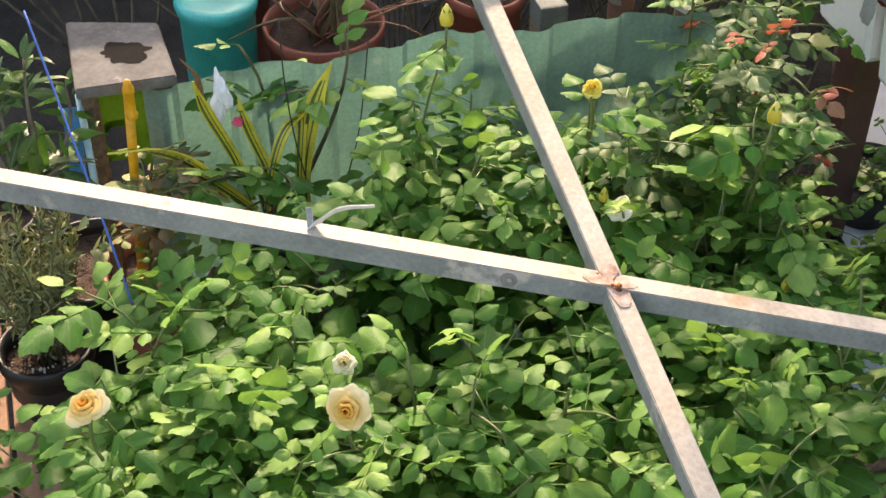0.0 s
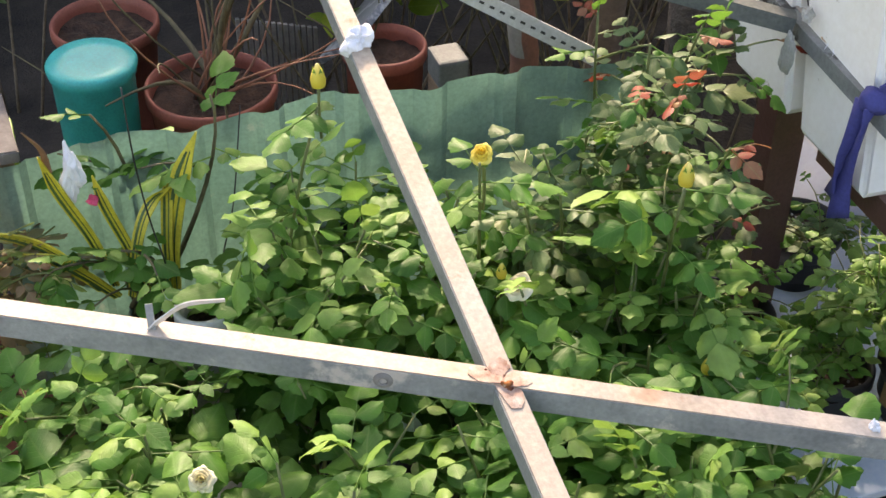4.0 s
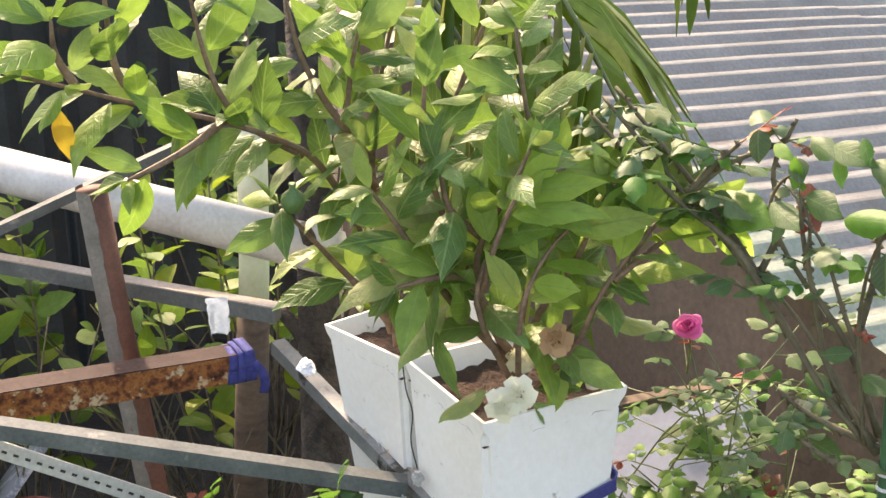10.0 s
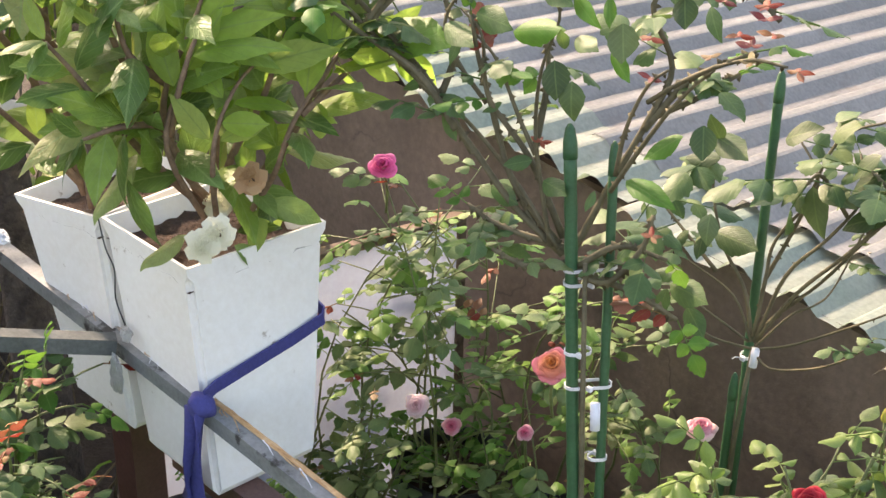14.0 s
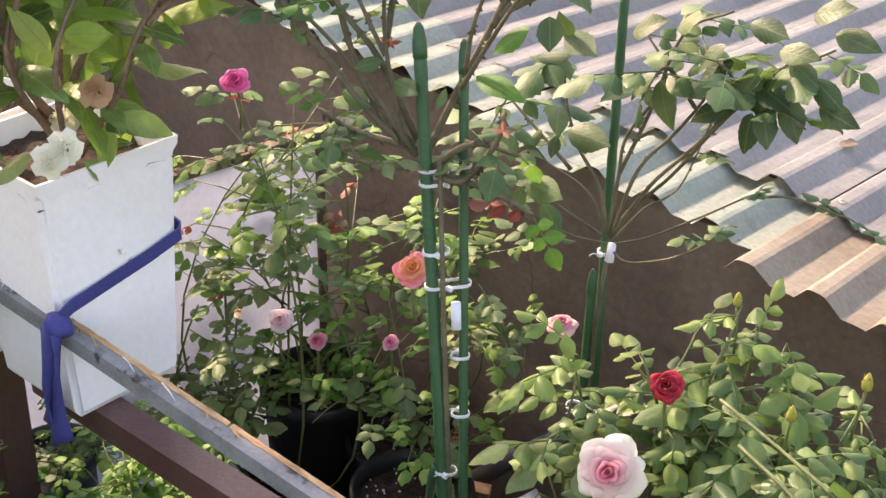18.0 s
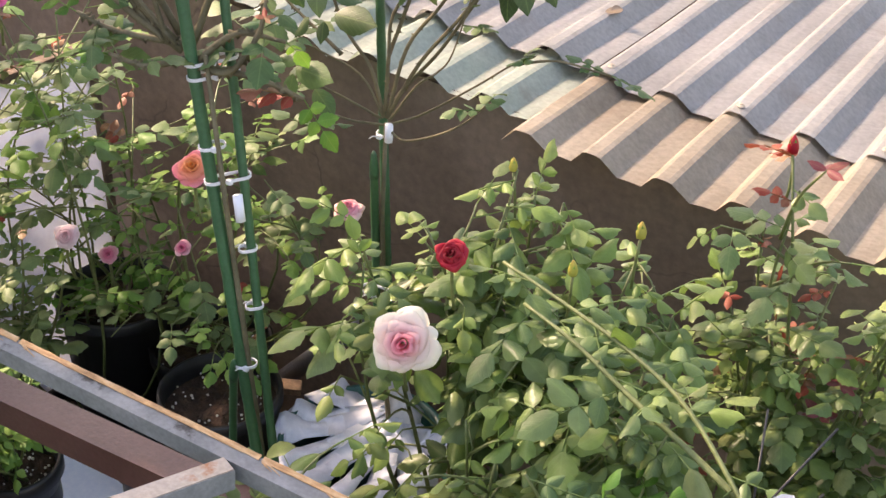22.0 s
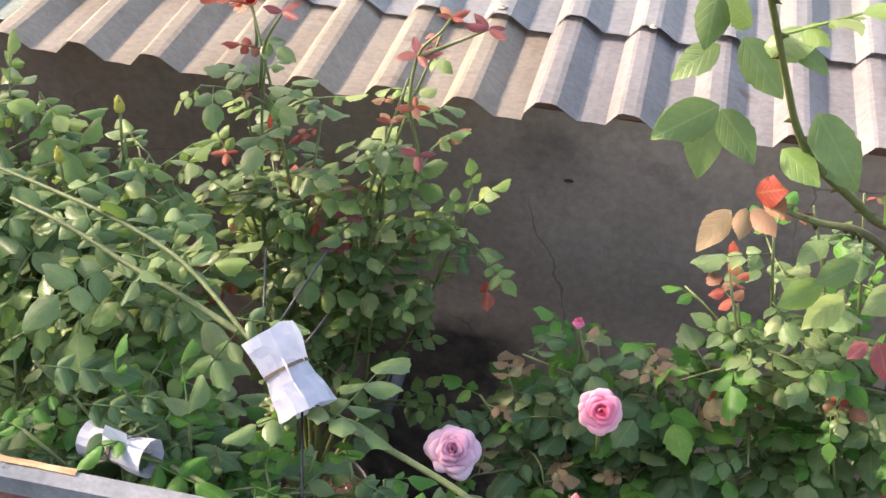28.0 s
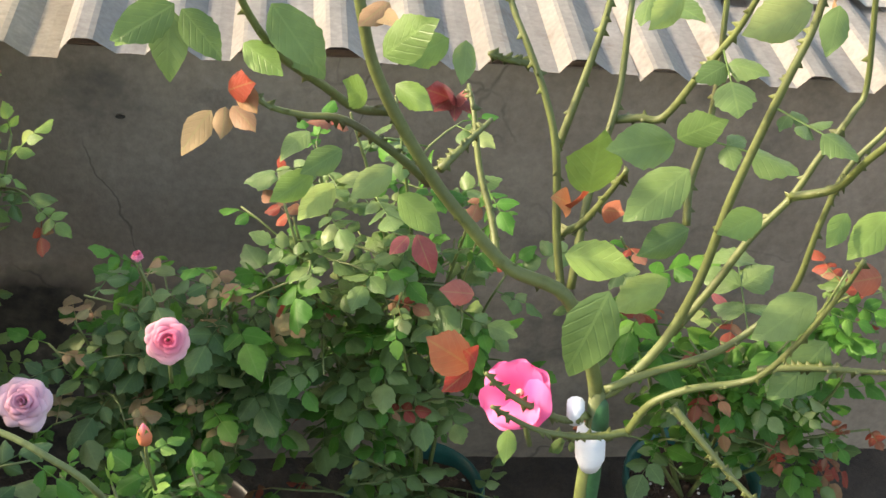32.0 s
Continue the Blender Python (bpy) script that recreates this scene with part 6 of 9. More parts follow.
bmesh.ops.create_icosphere(bm, subdivisions=3, radius=0.019, matrix=Matrix.Translation(knot_at + Vector((0.0, -0.006, -0.006))))
for v in bm.verts:
    o = v.co - knot_at
    v.co = knot_at + o * (1 + 0.35 * noise.noise(v.co * 60)) + Vector((o.x * 0.3, 0, 0))
part("knot", bm, M_BLUE, band, smooth=True)
for dx, ln, ph in ((-0.012, 0.165, 0.0), (0.008, 0.185, 1.5)):
    pts = [knot_at + Vector((dx + 0.006 * math.sin(ph + 5 * f), -0.018 - 0.01 * f, -0.01 - ln * f)) for f in (0, 0.15, 0.35, 0.55, 0.75, 0.9, 1.0)]
    part("tail", strip(bmesh.new(), pts, lambda i: (math.cos(0.5 * i + ph), math.sin(0.5 * i + ph) * 0.6, 0), lambda i: 0.018 + 0.0024 * i, 0.004), M_BLUE, band, smooth=True)


def crumple(name, at, size, material, label, category, seed, flat=(1, 1, 1)):
    bm = bmesh.new()
    bmesh.ops.create_icosphere(bm, subdivisions=4, radius=size, matrix=Matrix.Identity(4))
    for v in bm.verts:
        k = 0.65 + 0.55 * noise.noise(v.co * (1.6 / size) * 0.6 + Vector((seed, 0, 0))) + 0.25 * noise.noise(v.co * (3.0 / size) + Vector((0, seed, 0)))
        v.co = Vector((v.co.x * flat[0], v.co.y * flat[1], v.co.z * flat[2])) * k
    ob = part(name, bm, material)
    ob.location = at
    return tagged(ob, label, category)


on_b = lambda x: Vector((x, 0.3342 + 0.00691 * (x + 2.7), 1.3859 - 0.2137 * (x + 2.7)))
crumple("cloth_scrap", on_b(-1.7) + Vector((0.0, 0.0, 0.016)), 0.032, M_PAPER, "crumpled pale cloth scrap tied on the crossing beam", "cloth", 2.0, (0.9, 0.8, 0.9))
rag = thing("cloth_scrap", (-2.087, 0.874, 1.282), "pale blue cloth scrap hanging on a beam", "cloth")
bm = bmesh.new()
ragged = []
for i in range(13):
    ragged.append([])
    for j in range(9):
        u, v = j / 8, i / 12
        p = Vector((-2.087, 0.853 + 0.038 * u + 0.004 * v, 1.286 - 0.006 * u - 0.066 * v))
        p += Vector((0.006 * math.sin(u * 9 + v * 2) * v + 0.003 * noise.noise((u * 5, v * 5, 1)), 0.004 * noise.noise((u * 3, v * 8, 2)), 0.006 * noise.noise((u * 6, 0, 3)) * v))
        ragged[-1].append(bm.verts.new(p))
for a, b in zip(ragged, ragged[1:]):
    for j in range(8):
        bm.faces.new((a[j], a[j + 1], b[j + 1], b[j]))
bmesh.ops.solidify(bm, geom=bm.faces[:], thickness=0.0012)
part("rag", bm, plain("pale_blue_cloth", (0.5, 0.55, 0.62), 0.85), rag, smooth=True)
crumple("cloth_scrap", (-1.922, 0.948, 1.214), 0.02, M_PAPER, "frayed white string wound on the rail", "cloth", 7.0, (1.5, 0.9, 0.6))
crumple("foil_scrap", (-1.70, 0.995, 1.048), 0.028, plain("mesh_foil", (0.42, 0.42, 0.42), 0.4, 0.3), "grey woven scrap hanging below the rail joint", "scrap", 9.0, (0.8, 0.25, 1.6))
M_TAPE = mottled("blue_tape", [(0.3, (0.025, 0.03, 0.16)), (0.7, (0.05, 0.06, 0.26))], 60, 0.8, 0, 200, 0.5)
tape = thing("tape_wrap", (-2.115, 0.93, 1.14), "blue tape wrapped on the rusty beam's end", "tape")
run = Vector((0.154, 0.988, -0.021))
end = Vector((-2.1145, 0.93, 1.1387))
for k in range(3):
    c = end + run * (-0.028 + 0.013 * k) + Vector((0, 0, 0.002 * k))
    ring = []
    for i in range(33):
        a = math.tau * i / 32
        r = 0.0262 / max(abs(math.cos(a)), abs(math.sin(a))) ** 0.85
        ring.append(c + (Vector((0.988, -0.154, 0)) * math.cos(a) + Vector((0, 0, 1)) * math.sin(a)) * (r + 0.0012 * k + 0.002 * noise.noise((a * 2, k, 0))) + run * 0.004 * math.sin(a + k))
    part("turn", strip(bmesh.new(), ring, run, 0.017, 0.0016), M_TAPE, tape, smooth=True)
part("tail", strip(bmesh.new(), smooth_way([end + Vector(p) for p in ((0.03, 0.0, 0.01), (0.036, 0.012, -0.006), (0.034, 0.018, -0.03), (0.03, 0.016, -0.05))], 4), (0.3, 0.9, 0.1), 0.016, 0.0014), M_TAPE, tape, smooth=True)
crumple("sealant_lump", (-1.704, 1.021, 1.108), 0.014, plain("weathered_sealant", (0.4, 0.39, 0.37), 0.7), "grey sealant lump at the rail joint", "sealant", 4.0, (1, 0.8, 1.1))
crumple("putty_nub", Vector((-0.999, 0.7007, 1.044)), 0.009, M_PAPER, "small white putty nub on the beam", "putty", 6.0, (0.8, 0.8, 1.3))
strap = thing("metal_strap", (-1.400, 0.020, 1.043), "bent pale metal strap screwed to the beam", "strap")
part("band", strip(bmesh.new(), smooth_way([(-1.325, 0.001, 1.104), (-1.322, 0.013, 1.116), (-1.318, 0.040, 1.133), (-1.311, 0.081, 1.134)]), (0.3, 0.5, 0.8), lambda i: 0.014 - 0.0006 * i, 0.0015), M_PVC, strap)
part("bracket", strip(bmesh.new(), [(-1.335, 0.003, 1.13), (-1.322, 0.002, 1.104)], (0.4, 0.8, 0), 0.008, 0.002), M_GREY, strap)
cross_at = on_b(-1.165) + Vector((0, 0, 0.0015))
M_WELD = mottled("pink_rust", [(0.3, (0.25, 0.13, 0.09)), (0.5, (0.4, 0.27, 0.21)), (0.7, (0.46, 0.38, 0.33))], 55, 0.9, 0.0, 140, 0.6)
weld = thing("rusty_weld", cross_at, "rusty weld where two steel tubes cross", "weld")
d_a = (Vector((-0.878, 1.024, 1.0)) - Vector((-1.63, -0.66, 1.158))).normalized()
wr = random.Random(3)
bm = bmesh.new()
for k in range(14):
    bmesh.ops.create_icosphere(bm, subdivisions=1, radius=wr.uniform(0.002, 0.005), matrix=Matrix.Translation(cross_at + Vector((wr.uniform(-0.016, 0.016), wr.uniform(-0.016, 0.01), wr.uniform(0.010, 0.016)))))
part("weld_bead", bm, M_RUSTY, weld, "dark crusty bead of weld metal", True)
for d, reach in ((d_a, 0.034), (-d_a, 0.045), (Vector((0.977, 0.007, -0.209)), 0.05), (Vector((-0.977, -0.007, 0.209)), 0.026)):
    side = d.cross(Vector((0, 0, 1))).normalized()
    pts = [cross_at + side * wr.uniform(-0.002, 0.002) + Vector((0, 0, 0.0158)) + d * (0.002 + reach * 0.8 * f) for f in (0, 0.2, 0.4, 0.6, 0.8, 1.0)]
    part("rust_stain", strip(bmesh.new(), pts, side, lambda i: (0.0235, 0.0238, 0.0232, 0.0225, 0.019, 0.011)[i], 0.0006), M_WELD, weld, "pinkish rust stain")
screw_turn = Matrix.Translation(Vector((-1.2187, 0.2292, 1.0686)) + Vector((0.0128, -0.0058, 0.0))) @ Vector((0.9, -0.4, 0.0)).to_track_quat("Z", "Y").to_matrix().to_4x4()
screw = thing("hollow_rivet", screw_turn.to_translation(), "grey hollow rivet ring in the side of the beam", "rivet")
for name, prof, m in (("ring", [(0.0045, 0.0005), (0.0045, 0.0022), (0.006, 0.003), (0.0095, 0.0015), (0.011, 0.0), (0.011, -0.002)], M_CONCRETE), ("core", [(0, -0.001), (0.0046, -0.0005)], M_POT)):
    bm = lathe(bmesh.new(), (0, 0, 0), prof, 18)
    bmesh.ops.transform(bm, matrix=screw_turn, verts=bm.verts[:])
    part(name, bm, m, screw, "dark hollow core" if name == "core" else "", True)

# split strip along the rail's back edge
peel = thing("peeling_strip", RAIL_A, "splintered orange-brown sheet strip along the rail's back edge", "strip")
rp = random.Random(4)
M_SPLIT = mottled("split_bamboo", [(0.3, (0.3, 0.15, 0.07)), (0.5, (0.5, 0.29, 0.13)), (0.75, (0.62, 0.45, 0.27))], 30, 0.7, 0, 150, 0.4, stretch=(1, 6, 6))
for k in range(4):
    f0, f1 = 0.12 + 0.19 * k, 0.12 + 0.19 * (k + 1) - 0.002
    pts = [RAIL_A.lerp(RAIL_B, f0 + (f1 - f0) * i / 24) + Vector((0, 0.0105 + 0.001 * noise.noise((k * 9 + i * 0.6, 3, 0)), 0.0148)) for i in range(25)]
    part("strip", strip(bmesh.new(), pts, (0, 1, 0.25), lambda i: 0.0075 + 0.0022 * noise.noise((k * 24 + i * 0.9, 0, 0)) + 0.001 * noise.noise((i * 2.7, k, 5)), 0.0016), M_BEAM_TOP if k == 0 else M_SPLIT, peel)
for k in range(26):
    f = rp.uniform(0.14, 0.86)
    p = RAIL_A.lerp(RAIL_B, f) + Vector((0, 0.006, 0.0155))
    ln = rp.uniform(0.012, 0.045)
    part("shred", strip(bmesh.new(), [p, p + Vector((ln * 0.5, -rp.uniform(0.003, 0.009), 0.002)), p + Vector((ln, -rp.uniform(0.004, 0.016), -0.002))], (0, 1, 0.2), lambda i: (0.0022, 0.0018, 0.0004)[i], 0.0006), M_PAPER if k % 3 == 0 else M_SPLIT, peel)

# ---- bucket, pipe, paper cones ----
bucket_c = Vector((-1.061, 1.611, 0.520))
bk = thing("garden_bucket", (bucket_c.x, bucket_c.y, GROUND), "dark green bucket covered with torn white plastic", "bucket")
h = 0.52
part("body", lathe(bmesh.new(), (bucket_c.x, bucket_c.y, GROUND), [(0, 0), (0.1, 0), (0.135, h - 0.03), (0.147, h - 0.028), (0.15, h - 0.012), (0.146, h), (0.136, h), (0.128, h - 0.06), (0.115, h - 0.2), (0, h - 0.22)], 40), M_TEAL, bk, smooth=True)
plastic = mottled("torn_white_plastic", [(0.3, (0.5, 0.54, 0.62)), (0.7, (0.72, 0.75, 0.81))], 25, 0.3, 0, 60, 0.4)
rb = random.Random(17)
stem_at = Vector((bucket_c.x + 0.03, bucket_c.y + 0.075, GROUND + h + 0.035))
for k, (a, spread_at) in enumerate(((-2.75, 0.075), (-2.2, 0.05), (-1.72, 0.06), (-1.25, 0.035), (-0.85, 0.055), (-0.3, 0.07), (0.35, 0.06), (2.6, 0.08), (3.15, 0.05))):
    rim_at = Vector((bucket_c.x + math.cos(a) * 0.146, bucket_c.y + math.sin(a) * 0.146, GROUND + h + 0.004))
    out = Vector((math.cos(a), math.sin(a), 0))
    pts = [stem_at.lerp(rim_at, f) + Vector((0, 0, -0.02 * math.sin(f * 3.1) + rb.uniform(-0.003, 0.003))) for f in (0.0, 0.12, 0.28, 0.45, 0.62, 0.8, 0.94, 1.0)]
    pts += [rim_at + out * 0.008 + Vector((0, 0, -0.008)), rim_at + out * 0.009 + Vector((0, 0, -0.03 - 0.02 * rb.random()))]
    lean = rb.uniform(-0.2, 0.2)
    part("plastic_flap", strip(bmesh.new(), pts, lambda i, a=a, lean=lean: (-math.sin(a), math.cos(a), lean + 0.25 * math.sin(i * 1.7)), lambda i, q=spread_at: 0.02 + (q - 0.02) * min(1, i / 6), 0.0012), plastic, bk, "torn white plastic strip", True)
bm = sweep(bmesh.new(), [stem_at + Vector((0, 0, -0.03)), stem_at, stem_at + Vector((-0.006, 0, 0.035)), stem_at + Vector((-0.014, 0.004, 0.075)), stem_at + Vector((-0.02, 0.004, 0.11))], [0.04, 0.026, 0.021, 0.022, 0.019], 14)
for v in bm.verts:
    v.co += Vector((noise.noise(v.co * 50), noise.noise(v.co * 50 + Vector((7, 0, 0))), 0)) * 0.008
part("plastic_wrap", bm, plastic, bk, "white plastic wound round the stem", True)
gp = part("grey_pipe", sweep(bmesh.new(), [(-1.449, 1.900, 0.295), (-1.362, 1.920, 0.387), (-1.260, 1.940, 0.482)], 0.019, 14), plain("dark_grey_pvc", (0.1, 0.11, 0.13), 0.5), smooth=True)
tagged(own(gp, (-1.449, 1.900, 0.295)), "dark grey plastic pipe lying by the wall", "pipe")
for k in range(2):
    gp = part("grey_pipe", sweep(bmesh.new(), [Vector((-0.360, 1.930, 0.254)) + Vector((0.025 * k, 0, 0)), Vector((-0.329, 1.950, 0.355)) + Vector((0.025 * k, 0, 0))], 0.012, 12), plain("slate_pvc", (0.13, 0.15, 0.18), 0.5), smooth=True)
    tagged(own(gp, Vector((-0.360, 1.930, 0.254)) + Vector((0.025 * k, 0, 0))), "short slate grey pipe stub at the wall's foot", "pipe")
br = part("brick_piece", box(bmesh.new(), -0.022, 0.022, -0.014, 0.014, 0, 0.02, 0.003), plain("pale_brick", (0.42, 0.27, 0.17), 0.9, 0, 0.3, 60))
br.matrix_basis = Matrix.Translation((-1.410, 1.868, 0.300)) @ Euler((0.2, 0.1, 0.5)).to_matrix().to_4x4()
tagged(br, "broken brick piece beside the pot", "brick")


def paper_cone(top, bottom, r, label):
    top, bottom = Vector(top), Vector(bottom)
    t = thing("paper_wrap", bottom, label, "paper wrap", "paper wraps")
    d = bottom - top
    n = 9
    pts = [top + d * i / (n - 1) for i in range(n)]
    rad = [r * (0.74 + 0.24 * abs(i / (n - 1) - 0.45) * 2) for i in range(n)]
    bm = sweep(bmesh.new(), pts, rad, 14, cap=False)
    for v in bm.verts:
        v.co += Vector((noise.noise(v.co * 45), noise.noise(v.co * 45 + Vector((9, 0, 0))), noise.noise(v.co * 45 + Vector((0, 9, 0))))) * r * 0.14
    bmesh.ops.solidify(bm, geom=bm.faces[:], thickness=0.001)
    part("paper", bm, M_PAPER, t, smooth=False)
    mid = top + d * 0.46
    part("string", sweep(bmesh.new(), [mid - d.normalized() * 0.002, mid + d.normalized() * 0.002], r * 0.8, 16), M_WOOD, t, "dark string tie")
    side = d.cross(Vector((0.7, 0.5, 0.2))).normalized()
    part("loose_flap", strip(bmesh.new(), [mid + d * 0.02 + side * r * 0.7, mid + d * 0.12 + side * r * 1.5, mid + d * 0.3 + side * r * 1.3], d, 0.03, 0.0012), M_PAPER, t)
    return t


paper_cone((-0.269, 1.229, 1.066), (-0.212, 1.176, 1.002), 0.035, "white paper cone tied round a rose cane with string")
paper_cone((-0.468, 1.137, 0.949), (-0.382, 1.115, 0.956), 0.023, "small white paper cone tied round a low rose cane")
arch = rose_bush((0.198, 1.035, 0.572), [], kind="rolled", leaf=0.056, gap=0.042, seed=41, crown=0.42, radius=0.0046, thorny=5, droop=0.25, bare=((-1.03, 1.62, 0.56), (-0.74, 1.23, 0.94), 0.1), mats=(M_ROSE_OLIVE, M_ROSE_OLIVE, M_ROSE_RED), ways=[[(0.198, 1.035, 0.572), (0.071, 1.104, 0.860), (-0.003, 1.119, 0.949), (-0.078, 1.145, 0.974), (-0.146, 1.162, 0.993), (-0.213, 1.182, 1.006), (-0.289, 1.232, 1.043), (-0.393, 1.308, 1.085), (-0.494, 1.355, 1.103), (-0.596, 1.389, 1.113), (-0.698, 1.418, 1.123)], [(-0.301, 1.248, 1.036), (-0.384, 1.276, 1.060), (-0.465, 1.306, 1.076), (-0.556, 1.343, 1.095), (-0.646, 1.378, 1.101)], [(-0.274, 1.087, 0.927), (-0.326, 1.108, 0.939), (-0.403, 1.133, 0.940), (-0.481, 1.151, 0.940), (-0.564, 1.161, 0.938), (-0.639, 1.162, 0.928)]], label="long arching rose canes with drooping dark leaves", wob=0.0)
pot(arch.location.x, arch.location.y, GROUND, max(0.12, arch.location.z), 0.12, M_POT, "black pot of the arching rose")
for a, b in (((-0.266, 1.242, 1.060), (-0.232, 1.353, 1.095)), ((-0.291, 1.267, 1.021), (-0.324, 1.394, 1.055)), ((-0.238, 1.263, 1.025), (-0.227, 1.321, 1.023)), ((-0.197, 1.090, 0.957), (-0.247, 1.280, 1.017))):
    w = part("wire_stick", sweep(bmesh.new(), [a, b], 0.0016, 6), M_POT, smooth=True)
    tagged(own(w, a), "thin black wire stick among the rose canes", "wire")

# dead leaves blown on the roof and the ground
for at, ln, seed in (((-0.461, 2.567, 0.985), 0.05, 1), ((-0.435, 2.614, 0.980), 0.035, 2), ((-2.858, 3.538, 0.930), 0.05, 3), ((-1.000, 2.462, 1.000), 0.04, 4), ((-1.001, 2.614, 1.000), 0.03, 5)):
    lv = Leaves("round")
    lr = random.Random(seed)
    lv.add((0, 0, 0.004), (lr.uniform(-1, 1), lr.uniform(-1, 1), 0.15), (0.1, 0.1, 1), ln)
    lv.add((0, 0, 0.006), (lr.uniform(-1, 1), lr.uniform(-1, 1), 0.3), (0.3, 0.1, 1), ln * 0.8)
    ob = lv.link("dry_leaf", M_BARK, None)
    del ob["kind"]
    ob.location = at
    tagged(ob, "curled grey-brown dead leaves lying on the roof sheet", "dead leaf", "dead leaves")


# ---- guava shrub in the planters ----
def own_part(ob):
    """Frees a single leaf from the mark for uncountable stuff."""
    if "kind" in ob:
        del ob["kind"]
    return ob


def leafy_shrub(base, ways, kind, size, gap, material, label, category, seed=1, crown=0.2, radius=0.006, bark=None, name="shrub", pair=True, spread=0.7, light=None, wide=1.0, group="", single=False, facing=Vector((0, 0, 1))):
    """Woody stems with simple leaves set in pairs along them."""
    r = random.Random(seed)
    t = thing(name, base, label, category, group)
    lv, lf = Leaves(kind), Leaves(kind)
    for way in ways:
        pts = smooth_way(way, 4)
        n = len(pts) - 1
        part("stem", sweep(bmesh.new(), pts, [radius * (1 - 0.65 * i / n) for i in range(n + 1)], 7), bark or M_BARK, t, smooth=True)
        length = sum((pts[i + 1] - pts[i]).length for i in range(n))
        m = max(2, int(length * (1 - crown) / gap))
        turn = r.uniform(0, 3.1)
        for i in range(m + 1):
            f = min(0.999, crown + (1 - crown) * i / m)
            k = int(f * n)
            at = pts[k].lerp(pts[k + 1], f * n - k)
            d = (pts[k + 1] - pts[k]).normalized()
            s = d.orthogonal().normalized()
            turn += 1.57 + r.uniform(-0.3, 0.3)
            s = (s * math.cos(turn) + d.cross(s) * math.sin(turn)).normalized()
            for sg in ((-1, 1) if pair else (r.choice((-1, 1)),)):
                if r.random() < 0.1:
                    continue
                way_l = s * sg * spread + d * r.uniform(0.4, 0.9) + Vector((0, 0, r.uniform(-0.45, 0.2)))
                up = facing + jitter(r, 0.35)
                young = light and r.random() < 0.35 * (0.4 + f)
                one = Leaves(kind) if single else (lf if young else lv)
                one.add(at + s * sg * 0.008, way_l, up, size * r.uniform(0.6, 1.15) * (1.0 if f < 0.9 else 0.7), wide, r)
                if single:
                    own_part(one.link("leaf", light if young else material, t))
        for _ in range(2):
            lv.add(pts[-1], (pts[-1] - pts[-2]) + jitter(r, 0.01), Vector((0, 0, 1)) + jitter(r, 0.4), size * 0.55, wide, r)
    lv.link("foliage", material, t)
    lf.link("young_foliage", light or material, t, "fresh yellow-green leaves")
    return t


M_GUAVA_NEW = leaf_material("fresh_guava_leaf", [(0.0, (0.13, 0.25, 0.045)), (0.6, (0.2, 0.33, 0.06)), (1.0, (0.32, 0.42, 0.1))], 0.44, 0.42, 0.8)
M_GUAVA_BARK = mottled("reddish_guava_bark", [(0.3, (0.13, 0.08, 0.05)), (0.7, (0.26, 0.17, 0.11))], 30, 0.7, 0, 120, 0.4)
guava = leafy_shrub((-1.675, 1.168, 1.22), [
    [(-1.653, 1.177, 1.271), (-1.661, 1.120, 1.349), (-1.664, 1.091, 1.437), (-1.656, 1.095, 1.500), (-1.626, 1.120, 1.581), (-1.613, 1.138, 1.638)],
    [(-1.670, 1.168, 1.266), (-1.632, 1.179, 1.373), (-1.593, 1.207, 1.461), (-1.576, 1.230, 1.540), (-1.559, 1.253, 1.600)],
    [(-1.651, 1.165, 1.276), (-1.600, 1.197, 1.344), (-1.559, 1.234, 1.415), (-1.533, 1.269, 1.495), (-1.517, 1.303, 1.548)],
    [(-1.671, 1.158, 1.278), (-1.682, 1.075, 1.380), (-1.692, 1.015, 1.471), (-1.715, 0.984, 1.530), (-1.727, 0.956, 1.574)],
    [(-1.671, 1.158, 1.278), (-1.685, 1.116, 1.386), (-1.708, 1.072, 1.495), (-1.731, 1.049, 1.595), (-1.740, 1.047, 1.675), (-1.740, 1.056, 1.762)],
    [(-1.669, 1.167, 1.286), (-1.665, 1.181, 1.432), (-1.680, 1.209, 1.553), (-1.709, 1.197, 1.658), (-1.729, 1.189, 1.769)],
    [(-1.671, 1.105, 1.492), (-1.679, 1.053, 1.544), (-1.683, 1.037, 1.612)],
    [(-1.671, 1.096, 1.432), (-1.656, 1.020, 1.457), (-1.664, 0.961, 1.452)],
    [(-1.629, 1.158, 1.343), (-1.585, 1.176, 1.339), (-1.566, 1.183, 1.318)]],
    "guava", 0.112, 0.031, M_GUAVA, "leafy guava shrub with white flowers rooted in the white planter", "shrub", 5, 0.22, 0.007, M_GUAVA_BARK, "guava_shrub", light=M_GUAVA_NEW, group="guava shrubs", single=True, wide=0.92, facing=Vector((0.35, -0.5, 0.85)))
